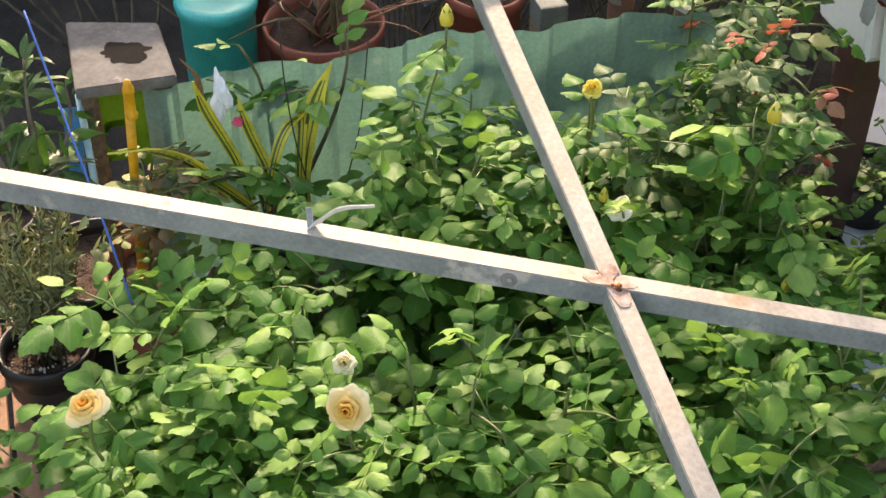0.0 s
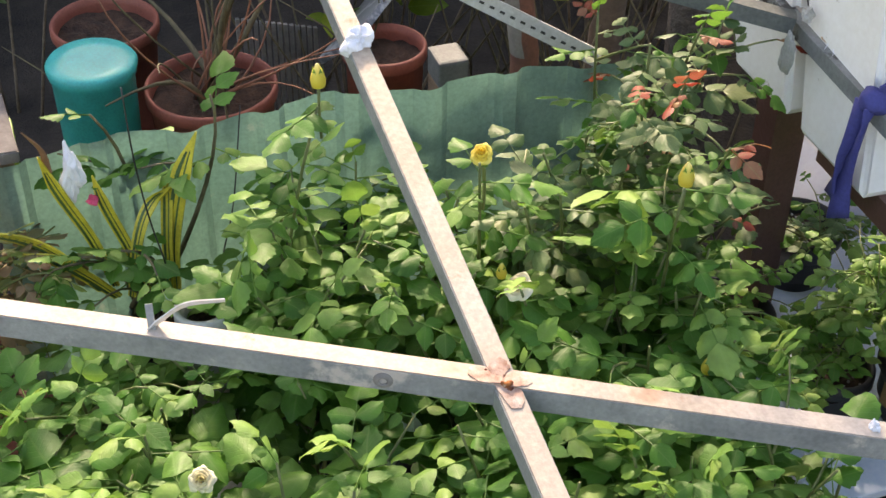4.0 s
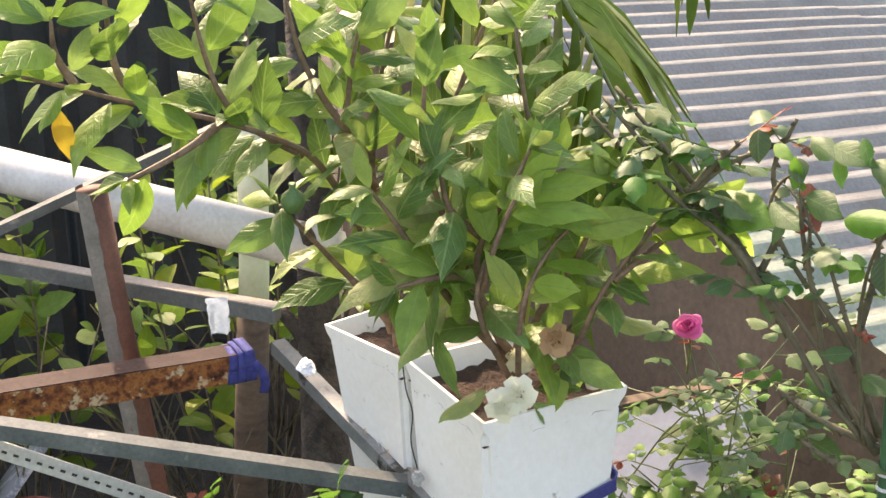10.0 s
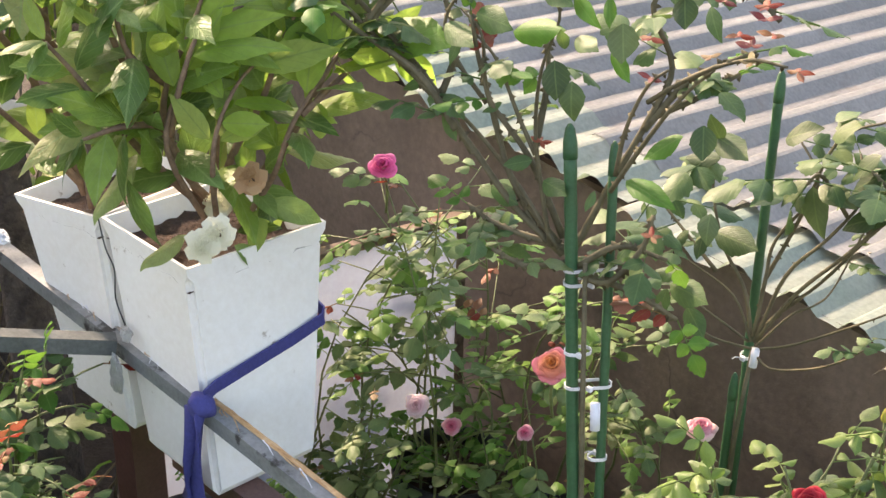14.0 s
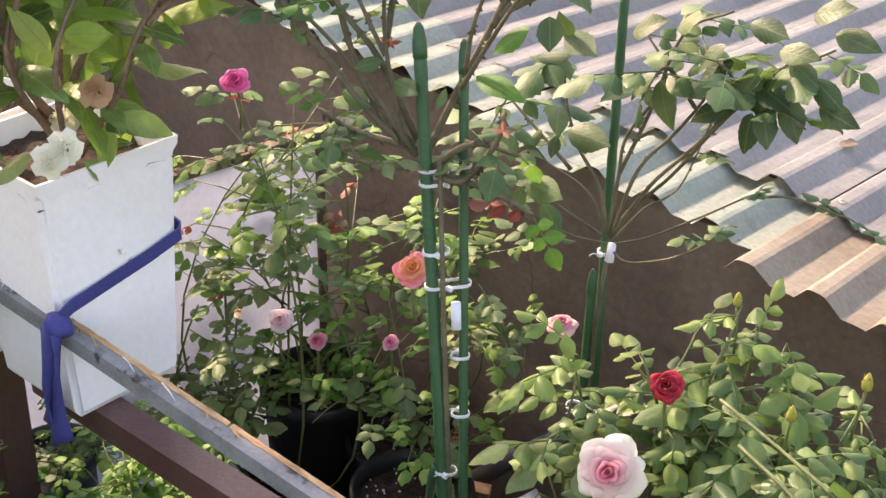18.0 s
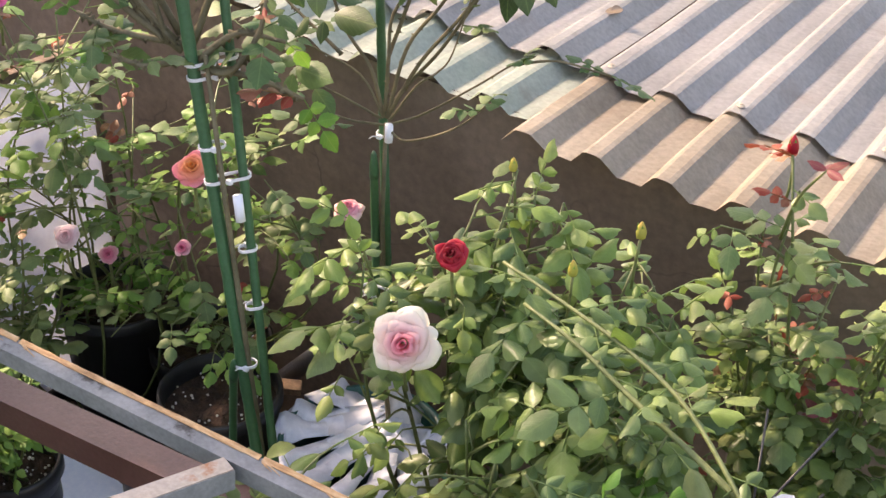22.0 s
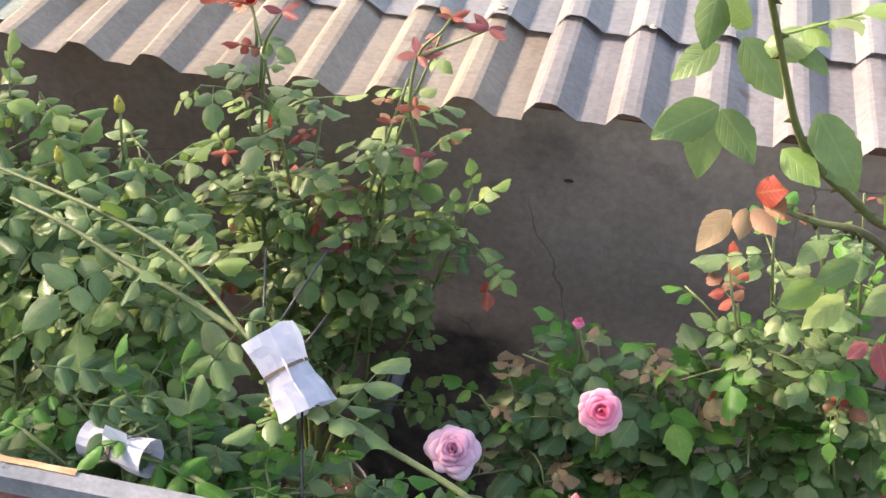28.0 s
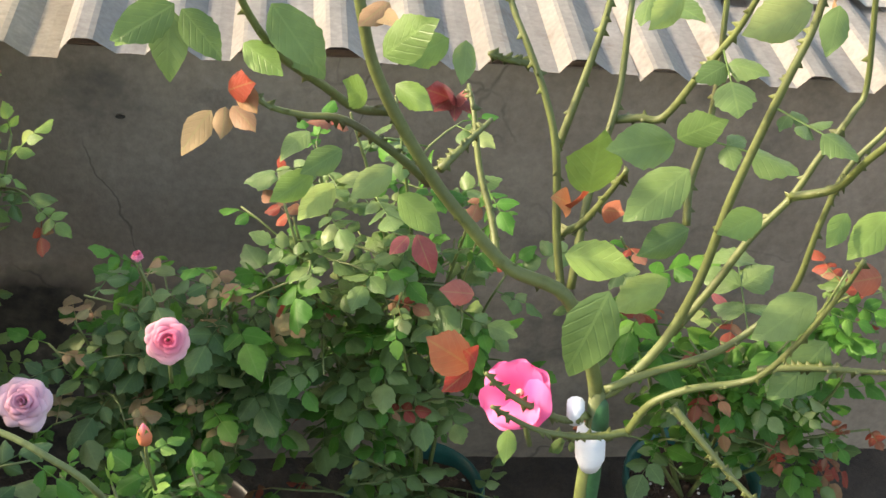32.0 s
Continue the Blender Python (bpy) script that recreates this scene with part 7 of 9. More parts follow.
guava_b = leafy_shrub((-1.917, 1.165, 1.22), [
    [(-1.878, 1.086, 1.232), (-1.896, 1.087, 1.309), (-1.928, 1.078, 1.434), (-1.944, 1.081, 1.559), (-1.952, 1.108, 1.687), (-1.943, 1.134, 1.789)],
    [(-1.891, 1.083, 1.252), (-1.917, 1.060, 1.366), (-1.931, 1.030, 1.463), (-1.943, 0.982, 1.543), (-1.940, 0.926, 1.585), (-1.951, 0.835, 1.628), (-1.960, 0.731, 1.664), (-1.960, 0.639, 1.702), (-1.968, 0.568, 1.728)],
    [(-1.944, 0.964, 1.555), (-1.966, 0.903, 1.595), (-1.972, 0.855, 1.646), (-1.984, 0.831, 1.722), (-1.995, 0.817, 1.819)],
    [(-1.894, 1.086, 1.260), (-1.890, 1.033, 1.335), (-1.894, 0.988, 1.392), (-1.894, 0.934, 1.460), (-1.895, 0.899, 1.504)],
    [(-1.928, 1.078, 1.434), (-1.878, 1.120, 1.517), (-1.855, 1.167, 1.623), (-1.843, 1.199, 1.716), (-1.818, 1.221, 1.803)],
    [(-1.935, 1.074, 1.527), (-1.958, 1.012, 1.622), (-1.978, 0.979, 1.700), (-1.991, 0.962, 1.793)],
    [(-1.933, 1.082, 1.479), (-1.945, 1.041, 1.566), (-1.944, 1.044, 1.664), (-1.939, 1.063, 1.757)],
    [(-1.948, 0.842, 1.627), (-1.921, 0.777, 1.607), (-1.907, 0.712, 1.591), (-1.904, 0.678, 1.583)],
    [(-1.960, 0.731, 1.664), (-1.967, 0.698, 1.715), (-1.969, 0.690, 1.786), (-1.964, 0.687, 1.849)],
    [(-1.960, 0.639, 1.702), (-1.962, 0.614, 1.753), (-1.955, 0.610, 1.801)]],
    "guava", 0.112, 0.036, M_GUAVA, "tall guava shrub with a green fruit and a yellowing leaf", "shrub", 9, 0.25, 0.007, M_GUAVA_BARK, "guava_shrub", light=M_GUAVA_NEW, group="guava shrubs", single=True, wide=0.92, facing=Vector((0.35, -0.5, 0.85)))
M_GUAVA_SHOOT = leaf_material("guava_shoot_leaf", [(0.0, (0.26, 0.44, 0.08)), (0.6, (0.34, 0.52, 0.1)), (1.0, (0.44, 0.55, 0.15))], 0.4, 0.62, 0.8, glow=(0.4, 0.55, 0.1))
shoots = leafy_shrub((-1.63, 1.15, 1.24), [
    [(-1.63, 1.15, 1.24), (-1.62, 1.062, 1.422), (-1.62, 1.099, 1.52), (-1.62, 1.126, 1.581), (-1.62, 1.192, 1.601)],
    [(-1.62, 1.07, 1.44), (-1.6, 1.084, 1.531), (-1.6, 1.13, 1.595), (-1.6, 1.231, 1.604)],
    [(-1.62, 1.16, 1.25), (-1.54, 1.18, 1.37), (-1.52, 1.201, 1.448), (-1.52, 1.248, 1.496), (-1.52, 1.296, 1.536), (-1.52, 1.337, 1.544)],
    [(-1.52, 1.22, 1.46), (-1.52, 1.30, 1.5), (-1.52, 1.37, 1.524), (-1.52, 1.42, 1.515)],
    [(-1.62, 1.14, 1.25), (-1.57, 1.1, 1.38), (-1.56, 1.105, 1.457), (-1.56, 1.151, 1.521), (-1.56, 1.218, 1.548)]],
    "guava", 0.105, 0.034, M_GUAVA_SHOOT, "young bright green guava shoots in the white planter", "shrub", 17, 0.45, 0.005, M_GUAVA_BARK, "guava_shrub", light=M_GUAVA_SHOOT, group="guava shrubs", single=True, wide=0.9, facing=Vector((0.55, -0.45, 0.75)))
fr = part("guava_fruit", lathe(bmesh.new(), (0, 0, 0), [(0, -0.018), (0.011, -0.015), (0.018, -0.002), (0.016, 0.01), (0.007, 0.018), (0.004, 0.021), (0.006, 0.028), (0, 0.026)], 16), plain("green_guava_skin", (0.09, 0.17, 0.05), 0.5), smooth=True)
at_place(fr, guava_b, (-1.855, 0.901, 1.524))
fr["label"] = "small green guava fruit"
yl = Leaves("guava")
yl.add((-1.943, 0.606, 1.685), (0.1, 0, -1), (0.6, -0.7, 0), 0.075)
yl.link("yellow_leaf", leaf_material("yellow_leaf", [(0.0, (0.6, 0.33, 0.03)), (1.0, (0.66, 0.38, 0.05))], 0.5, 0.3), guava_b, "yellowed leaf")


def guava_flower(at, axis, tint, plant):
    """A white flower: five petals behind a brush of stamens."""
    bm = bmesh.new()
    axis = Vector(axis).normalized()
    x = axis.orthogonal().normalized()
    y = axis.cross(x)
    for k in range(5):
        a = k * 1.2566
        o = x * math.cos(a) + y * math.sin(a)
        s = axis.cross(o)
        q = [bm.verts.new(v) for v in (o * 0.004, o * 0.013 - s * 0.011, o * 0.024 - s * 0.008 - axis * 0.002, o * 0.026 + s * 0.007 - axis * 0.003, o * 0.015 + s * 0.011)]
        bm.faces.new(q)
    rs = random.Random(int(abs(at[0]) * 999))
    for _ in range(130):
        d = (axis + jitter(rs, 0.42)).normalized()
        e = d.orthogonal().normalized() * 0.0006
        tip = d * rs.uniform(0.012, 0.021)
        q = [bm.verts.new(v) for v in (e, -e, tip - e, tip + e)]
        bm.faces.new(q)
        bmesh.ops.create_icosphere(bm, subdivisions=0 + 1, radius=0.0011, matrix=Matrix.Translation(tip))
    petal_bloom(bm, axis * -0.012, axis, 0.024, 2, 5, 0.9, int(abs(at[1]) * 999))
    ob = part("guava_flower", bm, petal_material(tint[0], tint[1], tint[1], tint[1], 0.03, 0.45), None, tint[2])
    at_place(ob, plant, at)


CREAM = ("guava_petals", (0.88, 0.87, 0.72), "white guava flower with a brush of stamens")
FADED_T = ("faded_guava_petals", (0.6, 0.38, 0.2), "faded orange-brown guava flower")
guava_flower((-1.497, 1.051, 1.344), (0.5, -0.75, 0.4), CREAM, guava)
guava_flower((-1.503, 1.028, 1.329), (0.6, -0.7, 0.3), CREAM, guava)
guava_flower((-1.533, 1.135, 1.386), (0.4, -0.6, 0.7), FADED_T, guava)
guava_flower((-1.637, 1.152, 1.304), (0.2, -0.5, 0.8), CREAM, guava)

# ---- behind the frame: posts, pipe, fence, growth ----
pp = thing("drain_pipe", (-2.859, 0.640, 1.330), "long grey-white plastic drain pipe with a joint band", "pipe")
pa, pb = Vector((-2.923, 0.591, 1.330)), Vector((-2.250, 1.178, 1.228))
part("pipe", sweep(bmesh.new(), [pa, pb], 0.043, 24), M_PVC, pp, smooth=True)
pm = Vector((-2.741, 0.763, 1.295))
part("joint_band", sweep(bmesh.new(), [pm, pm + (pb - pa).normalized() * 0.006], 0.0445, 24), M_CONCRETE, pp, "grey joint ring", True)
post = thing("rusty_post", (-2.139, 0.762, 0.764), "rusty leaning round steel post with flaking paint", "post")
post_way = [Vector((-2.173, 0.786, 0.683)) + Vector((0, 0, -0.75)), Vector((-2.209, 0.793, 0.803)), Vector((-2.317, 0.780, 1.169)), Vector((-2.357, 0.770, 1.400))]
part("tube", sweep(bmesh.new(), post_way, 0.026, 18), mottled("smooth_brown_rust", [(0.3, (0.1, 0.042, 0.03)), (0.7, (0.2, 0.085, 0.055))], 12, 0.8, 0, 150, 0.5, second=(20, (0.3, 0.24, 0.2), 0.66, 0.7)), post, smooth=True)
bm = bmesh.new()
flake = []
for i in range(40):
    p = post_way[1].lerp(post_way[2], i / 24) if i < 25 else post_way[2].lerp(post_way[3], (i - 24) / 15)
    a0, a1 = -2.9, -0.38 + 0.22 * noise.noise((i * 0.3, 2, 0)) + 0.2 * noise.noise((i * 1.3, 5, 0))
    flake.append([bm.verts.new(p + Vector((math.cos(a0 + (a1 - a0) * j / 8), math.sin(a0 + (a1 - a0) * j / 8), 0)) * 0.0272) for j in range(9)])
for a, b in zip(flake, flake[1:]):
    for j in range(8):
        bm.faces.new((a[j], a[j + 1], b[j + 1], b[j]))
part("old_paint", bm, mottled("old_grey_paint", [(0.3, (0.13, 0.12, 0.105)), (0.7, (0.24, 0.22, 0.195))], 14, 0.7, 0, 150, 0.4, second=(16, (0.14, 0.06, 0.04), 0.6, 0.64)), post, "flaking grey paint on one side", True)
pale = thing("bamboo_pole", (-2.389, 1.047, 0.581), "pale green bamboo pole standing upright", "pole")
part("culm", sweep(bmesh.new(), [(-2.560, 1.145, 0.985), (-2.587, 1.163, 1.083), (-2.609, 1.177, 1.220), (-2.636, 1.191, 1.359)], 0.031, 18), M_PALEPOLE, pale, smooth=True)
part("sheathed_foot", sweep(bmesh.new(), [Vector((-2.407, 1.040, 0.431)) + Vector((0.06, -0.04, -0.45)), (-2.407, 1.040, 0.431), (-2.499, 1.102, 0.774), (-2.562, 1.146, 0.99)], [0.038, 0.036, 0.034, 0.033], 18), mottled("fibrous_brown_sheath", [(0.3, (0.075, 0.05, 0.034)), (0.7, (0.15, 0.105, 0.07))], 8, 0.95, 0, 90, 0.6, stretch=(1, 1, 6)), pale, "dull brown fibrous lower stem", True)
brace = beam("steel_brace", (-2.614, 0.562, 1.221), (-2.495, 1.193, 1.451), 0.009, M_GREY_OLD, "thin grey steel brace running up behind the post")
bar = thing("slotted_angle_bar", (-2.266, 0.470, 1.061), "white slotted steel angle bar with rows of holes", "bar")
ba, bb = Vector((-2.274, 0.455, 1.069)), Vector((-2.109, 0.892, 0.825))
part("web", strip(bmesh.new(), [ba.lerp(bb, i / 8) for i in range(9)], (0, 0.15, 1), 0.032, 0.003), M_PVC, bar)
# no openings are cut: dark strips stand for the shade inside the slots
mdark = plain("hole_shadow_steel", (0.05, 0.045, 0.04), 0.8)
for k in range(26):
    c = ba.lerp(bb, (k + 0.5) / 26)
    part("slot", strip(bmesh.new(), [c - (bb - ba).normalized() * 0.0045 + Vector((0.0022, -0.0022, 0)), c + (bb - ba).normalized() * 0.0045 + Vector((0.0022, -0.0022, 0))], (0, 0.15, 1), 0.0045, 0.001), mdark, bar)
trunk = thing("tree_trunk", (-1.989, 0.984, 0.727), "dark rough tree trunk behind the planters", "tree trunk")
bole = part("bole", sweep(bmesh.new(), [Vector((-2.077, 1.074, 0.635)) + Vector((0, 0, -0.5)), (-2.166, 1.107, 0.822), (-2.268, 1.148, 1.049), (-2.327, 1.172, 1.229), (-2.375, 1.190, 1.410), (-2.431, 1.204, 1.668)], [0.06, 0.05, 0.042, 0.036, 0.033, 0.03], 14), mottled("dark_wet_bark", [(0.3, (0.025, 0.022, 0.02)), (0.7, (0.09, 0.075, 0.065))], 20, 0.95, 0, 80, 1.0, 0.01), trunk, smooth=True)


for tp, q in (((-2.250, 1.140, 1.012), (-0.09, -0.05, 0.1)), ((-2.307, 1.165, 1.181), (0.07, -0.06, 0.12))):
    tq = Vector(tp)
    part("broken_branch", sweep(bmesh.new(), [tq, tq + Vector(q) * 0.5 + Vector((0, 0, 0.01)), tq + Vector(q)], [0.02, 0.015, 0.011], 8), bole.data.materials[0], trunk, "short broken side branch", True)


def sheet_fence():
    t = thing("sheet_fence", (-4.3, 0, GROUND), "dark blue-grey corrugated metal sheet fence", "fence", kind="structure")
    for k in range(7):
        bm = bmesh.new()
        y0 = -3.4 + 0.78 * k
        cols = []
        for i in range(33):
            y = y0 + 0.8 * i / 32
            x = -4.25 + 0.018 * math.sin(i * math.pi / 2.0) + 0.012 * (k % 2)
            cols.append([bm.verts.new((x, y, z)) for z in (GROUND - 0.05, 0.9, 1.65)])
        for a, b in zip(cols, cols[1:]):
            for j in range(2):
                bm.faces.new((a[j], b[j], b[j + 1], a[j + 1]))
        bmesh.ops.solidify(bm, geom=bm.faces[:], thickness=0.0015)
        part("sheet", bm, M_FENCE, t)
    return t


sheet_fence()
rs = random.Random(11)


def thicket(centre, n, high, wide, seed, size, kind, material, light, label):
    r = random.Random(seed)
    ways = []
    for _ in range(n):
        a, q = r.uniform(0, 6.28), r.uniform(0.1, 1) * wide
        e = Vector(centre) + Vector((math.cos(a) * q, math.sin(a) * q, high * r.uniform(0.6, 1.0)))
        s = Vector(centre) + Vector((math.cos(a) * q * 0.3, math.sin(a) * q * 0.3, 0))
        m = s.lerp(e, 0.5) + Vector((r.uniform(-0.06, 0.06), r.uniform(-0.06, 0.06), 0.06))
        ways.append([s, m, e])
    return leafy_shrub(centre, ways, kind, size, 0.045, material, label, "shrub", seed, 0.62, 0.005, M_BARK, "garden_shrub", pair=True, light=light, group="background shrubs")


thicket((-2.95, 1.3, GROUND), 11, 1.25, 0.42, 21, 0.09, "round", M_SHRUB, M_GUAVA_NEW, "yellow-green broad-leaved shrub behind the frame")
thicket((-3.2, 0.75, GROUND), 11, 1.15, 0.45, 22, 0.09, "round", M_SHRUB, M_GUAVA_NEW, "yellow-green broad-leaved shrub by the fence")
thicket((-2.65, 1.68, GROUND), 12, 1.15, 0.3, 23, 0.06, "round", M_ROSE, M_SHRUB, "mixed green shrub beside the trunk")
thicket((-3.6, 1.7, GROUND), 14, 1.5, 0.45, 24, 0.08, "round", M_ROSE_DARK, M_SHRUB, "dark green shrub near the fence")
thicket((-2.4, 1.5, GROUND), 8, 0.95, 0.16, 25, 0.045, "round", M_ROSE, M_ROSE_LIGHT, "small-leaved green creeper behind the planter")
thicket((-3.6, -0.1, GROUND), 8, 0.8, 0.5, 26, 0.07, "round", M_ROSE_DARK, M_SHRUB, "dark green shrub by the fence foot")
for k in range(80):
    a = Vector((rs.uniform(-3.3, -2.3), rs.uniform(0.3, 1.5), GROUND))
    b = a + Vector((rs.uniform(-0.45, 0.45), rs.uniform(-0.45, 0.45), rs.uniform(0.3, 0.95)))
    tw = part("dry_twig", sweep(bmesh.new(), curve_points(a, b, 0.05, 6, 0.08, rs), [0.004, 0.0035, 0.003, 0.0025, 0.002, 0.0012], 5), M_CANE_OLD, smooth=True)
    tagged(own(tw, a), "dry brown twig standing in the undergrowth", "twig", "dry twigs")


# palm leaves hanging over the roof edge
def palm_frond(a, b, n, length, seed, droop):
    r = random.Random(seed)
    t = thing("palm_frond", a, "arching green palm frond hanging over the roof", "palm frond", "palm fronds")
    pts = smooth_way([a, Vector(a).lerp(Vector(b), 0.5) + Vector((0, 0, 0.08)), b], 10)
    part("rachis", sweep(bmesh.new(), pts, [0.009 * (1 - 0.75 * i / (len(pts) - 1)) for i in range(len(pts))], 6), M_CANE, t, smooth=True)
    for i in range(n):
        f = (i + 0.5) / n
        k = min(len(pts) - 2, int(f * (len(pts) - 1)))
        p, d = pts[k], (pts[k + 1] - pts[k]).normalized()
        s = d.cross(Vector((0, 0, 1))).normalized()
        for sg in (-1, 1):
            ln = length * (0.55 + 0.6 * math.sin(math.pi * min(1, f + 0.15))) * r.uniform(0.85, 1.1)
            w = s * sg * r.uniform(0.5, 0.8) + d * r.uniform(0.45, 0.75)
            q = [p + w * ln * e + Vector((0, 0, -droop * ln * e * e)) for e in (0, 0.3, 0.6, 0.85, 1.0)]
            part("leaflet", strip(bmesh.new(), q, d * r.uniform(0.3, 0.9) + Vector((r.uniform(-0.4, 0.4), r.uniform(-0.4, 0.4), 0.8 * sg)), lambda i: (0.01, 0.024, 0.026, 0.017, 0.002)[i], 0.0008), M_PALM, t)
    return t


palm_frond((-2.321, 1.42, 1.789), (-2.021, 1.5, 1.33), 18, 0.36, 31, 0.75)
palm_frond((-2.211, 1.42, 1.788), (-1.832, 1.5, 1.53), 16, 0.32, 32, 0.75)
palm_frond((-2.442, 1.42, 1.705), (-2.067, 1.5, 1.22), 17, 0.34, 34, 0.75)
palm_frond((-2.100, 1.697, 1.933), (-1.993, 1.762, 1.729), 9, 0.16, 33, 0.9)


# ---- clutter beyond the frame's open side ----
def green_sheet():
    t = thing("corrugated_sheet", (-1.97, 0.35, GROUND), "pale green corrugated metal sheet standing as a low divider", "metal sheet")
    bm = bmesh.new()
    cols = []
    n = 90
    for i in range(n + 1):
        y = -0.149 + 1.029 * i / n
        ph = (y * 1.0 / 0.13) % 1.0
        off = 0.012 if ph < 0.2 else (0.012 * (1 - (ph - 0.2) / 0.08) if ph < 0.28 else (0.0 if ph < 0.9 else 0.012 * (ph - 0.9) / 0.1))
        top = 0.945 - 0.03 * ((y - 0.3) / 0.6) ** 2 + 0.01 * noise.noise((y * 9, 0, 0)) - 0.012 * abs(math.sin(y * 9))
        cols.append([bm.verts.new((-1.965 + off + 0.008 * noise.noise((y * 4, z * 3, 0)), y, z)) for z in (GROUND, 0.3, 0.6, top)])
    for a, b in zip(cols, cols[1:]):
        for j in range(3):
            bm.faces.new((a[j], b[j], b[j + 1], a[j + 1]))
    bmesh.ops.solidify(bm, geom=bm.faces[:], thickness=0.0015)
    part("sheet", bm, M_SHEET, t)
    return t


green_sheet()
slab = thing("concrete_slab", (-1.935, -0.177, 1.000), "square grey concrete slab with a dark wet stain", "slab")
q = [Vector((-1.869, -0.253, 1.000)), Vector((-1.868, -0.098, 1.000)), Vector((-2.032, -0.106, 1.000)), Vector((-2.073, -0.250, 1.000))]
bm = bmesh.new()
lo, hi = [bm.verts.new(v - Vector((0, 0, 0.02))) for v in q], [bm.verts.new(v) for v in q]
bm.faces.new(hi)
bm.faces.new(lo[::-1])
for k in range(4):
    bm.faces.new((lo[k], lo[(k + 1) % 4], hi[(k + 1) % 4], hi[k]))
bmesh.ops.bevel(bm, geom=bm.edges[:], offset=0.0025, segments=2, affect="EDGES")
part("body", bm, mottled("dark_concrete", [(0.3, (0.085, 0.076, 0.07)), (0.7, (0.17, 0.155, 0.145))], 16, 0.9, 0, 110, 0.5, second=(28, (0.25, 0.23, 0.21), 0.62, 0.72)), slab)
bm = bmesh.new()
sc = Vector((-1.954, -0.168, 1.0006))
blot = []
for a in range(48):
    an = a * math.tau / 48
    k = 1 + 0.5 * noise.noise((math.cos(an) * 1.3 + 4, math.sin(an) * 1.3, 0)) + 0.35 * noise.noise((math.cos(an) * 3.4, math.sin(an) * 3.4, 7))
    blot.append(bm.verts.new(sc + Vector((math.cos(an) * 0.031 * k, math.sin(an) * 0.038 * k, 0))))
bm.faces.new(blot)
M_STAIN = plain("wet_concrete", (0.02, 0.017, 0.015), 1.0)
M_STAIN.node_tree.nodes["Principled BSDF"].inputs["Specular IOR Level"].default_value = 0.05
part("wet_stain", bm, M_STAIN, slab, "dark wet stain")
stand = thing("timber_trestle", (-2.0, -0.18, GROUND), "dark timber trestle under the concrete slab", "trestle")
for x, y in ((-2.05, -0.23), (-2.03, -0.13), (-1.985, -0.238), (-1.985, -0.118)):
    part("leg", box(bmesh.new(), x - 0.01, x + 0.01, y - 0.01, y + 0.01, GROUND, 0.962, 0.002), M_WOOD, stand)
part("cross_bar", box(bmesh.new(), -2.06, -1.975, -0.246, -0.112, 0.962, 0.9795, 0.002), M_WOOD, stand)

stool = thing("plastic_stool", (-2.56, -0.18, GROUND), "lime green plastic stool with rounded cut-outs", "stool")
M_LIME = plain("lime_plastic", (0.15, 0.29, 0.012), 0.45)


def stool_side(m):
    """A splayed side of the stool: a plate with a rounded opening, its lower edge arched between two feet."""
    bm = bmesh.new()
    n = 40
    rings = []
    for x in (0.0, -0.01):
        hole, rim = [], []
        for k in range(n):
            a = math.tau * k / n
            c, d = math.cos(a), math.sin(a)
            r = (abs(c) ** 4 + abs(d) ** 4) ** -0.25
            hole.append(bm.verts.new((x, 0.031 * c * r, 0.43 + 0.042 * d * r)))
            r = min(0.5 / max(abs(c), 1e-6), 0.5 / max(abs(d), 1e-6))
            u, v = c * r, d * r
            wide = 0.158 - 0.04 * (v + 0.5)
            rim.append(bm.verts.new((x, u * wide, 0.435 + v * (0.2 if v > 0 else 0.13 if abs(u) < 0.3 else 0.22))))
        rings.append((hole, rim))
    (h0, r0), (h1, r1) = rings
    for k in range(n):
        j = (k + 1) % n
        bm.faces.new((h0[k], r0[k], r0[j], h0[j]))
        bm.faces.new((h1[j], r1[j], r1[k], h1[k]))
        bm.faces.new((h0[j], h1[j], h1[k], h0[k]))
        bm.faces.new((r0[k], r1[k], r1[j], r0[j]))
    bmesh.ops.transform(bm, matrix=m, verts=bm.verts[:])
    return bm


stool_at = Vector((-2.54, -0.178, 0.045))
for k in range(4):
    turn = Matrix.Translation(stool_at) @ Matrix.Rotation(radians(90 * k - 6), 4, "Z") @ Matrix.Translation((0.066, 0, 0))
    part("side", stool_side(turn), M_LIME, stool)
for sx, sy in ((-1, -1), (1, -1), (1, 1), (-1, 1)):
    part("leg", sweep(bmesh.new(), [stool_at + Vector((sx * 0.085, sy * 0.085, GROUND - 0.045)), stool_at + Vector((sx * 0.066, sy * 0.066, 0.36)), stool_at + Vector((sx * 0.058, sy * 0.058, 0.535))], 0.012, square=True), M_LIME, stool)
part("seat", box(bmesh.new(), stool_at.x - 0.075, stool_at.x + 0.075, stool_at.y - 0.075, stool_at.y + 0.075, 0.577, 0.595, 0.007), M_LIME, stool)

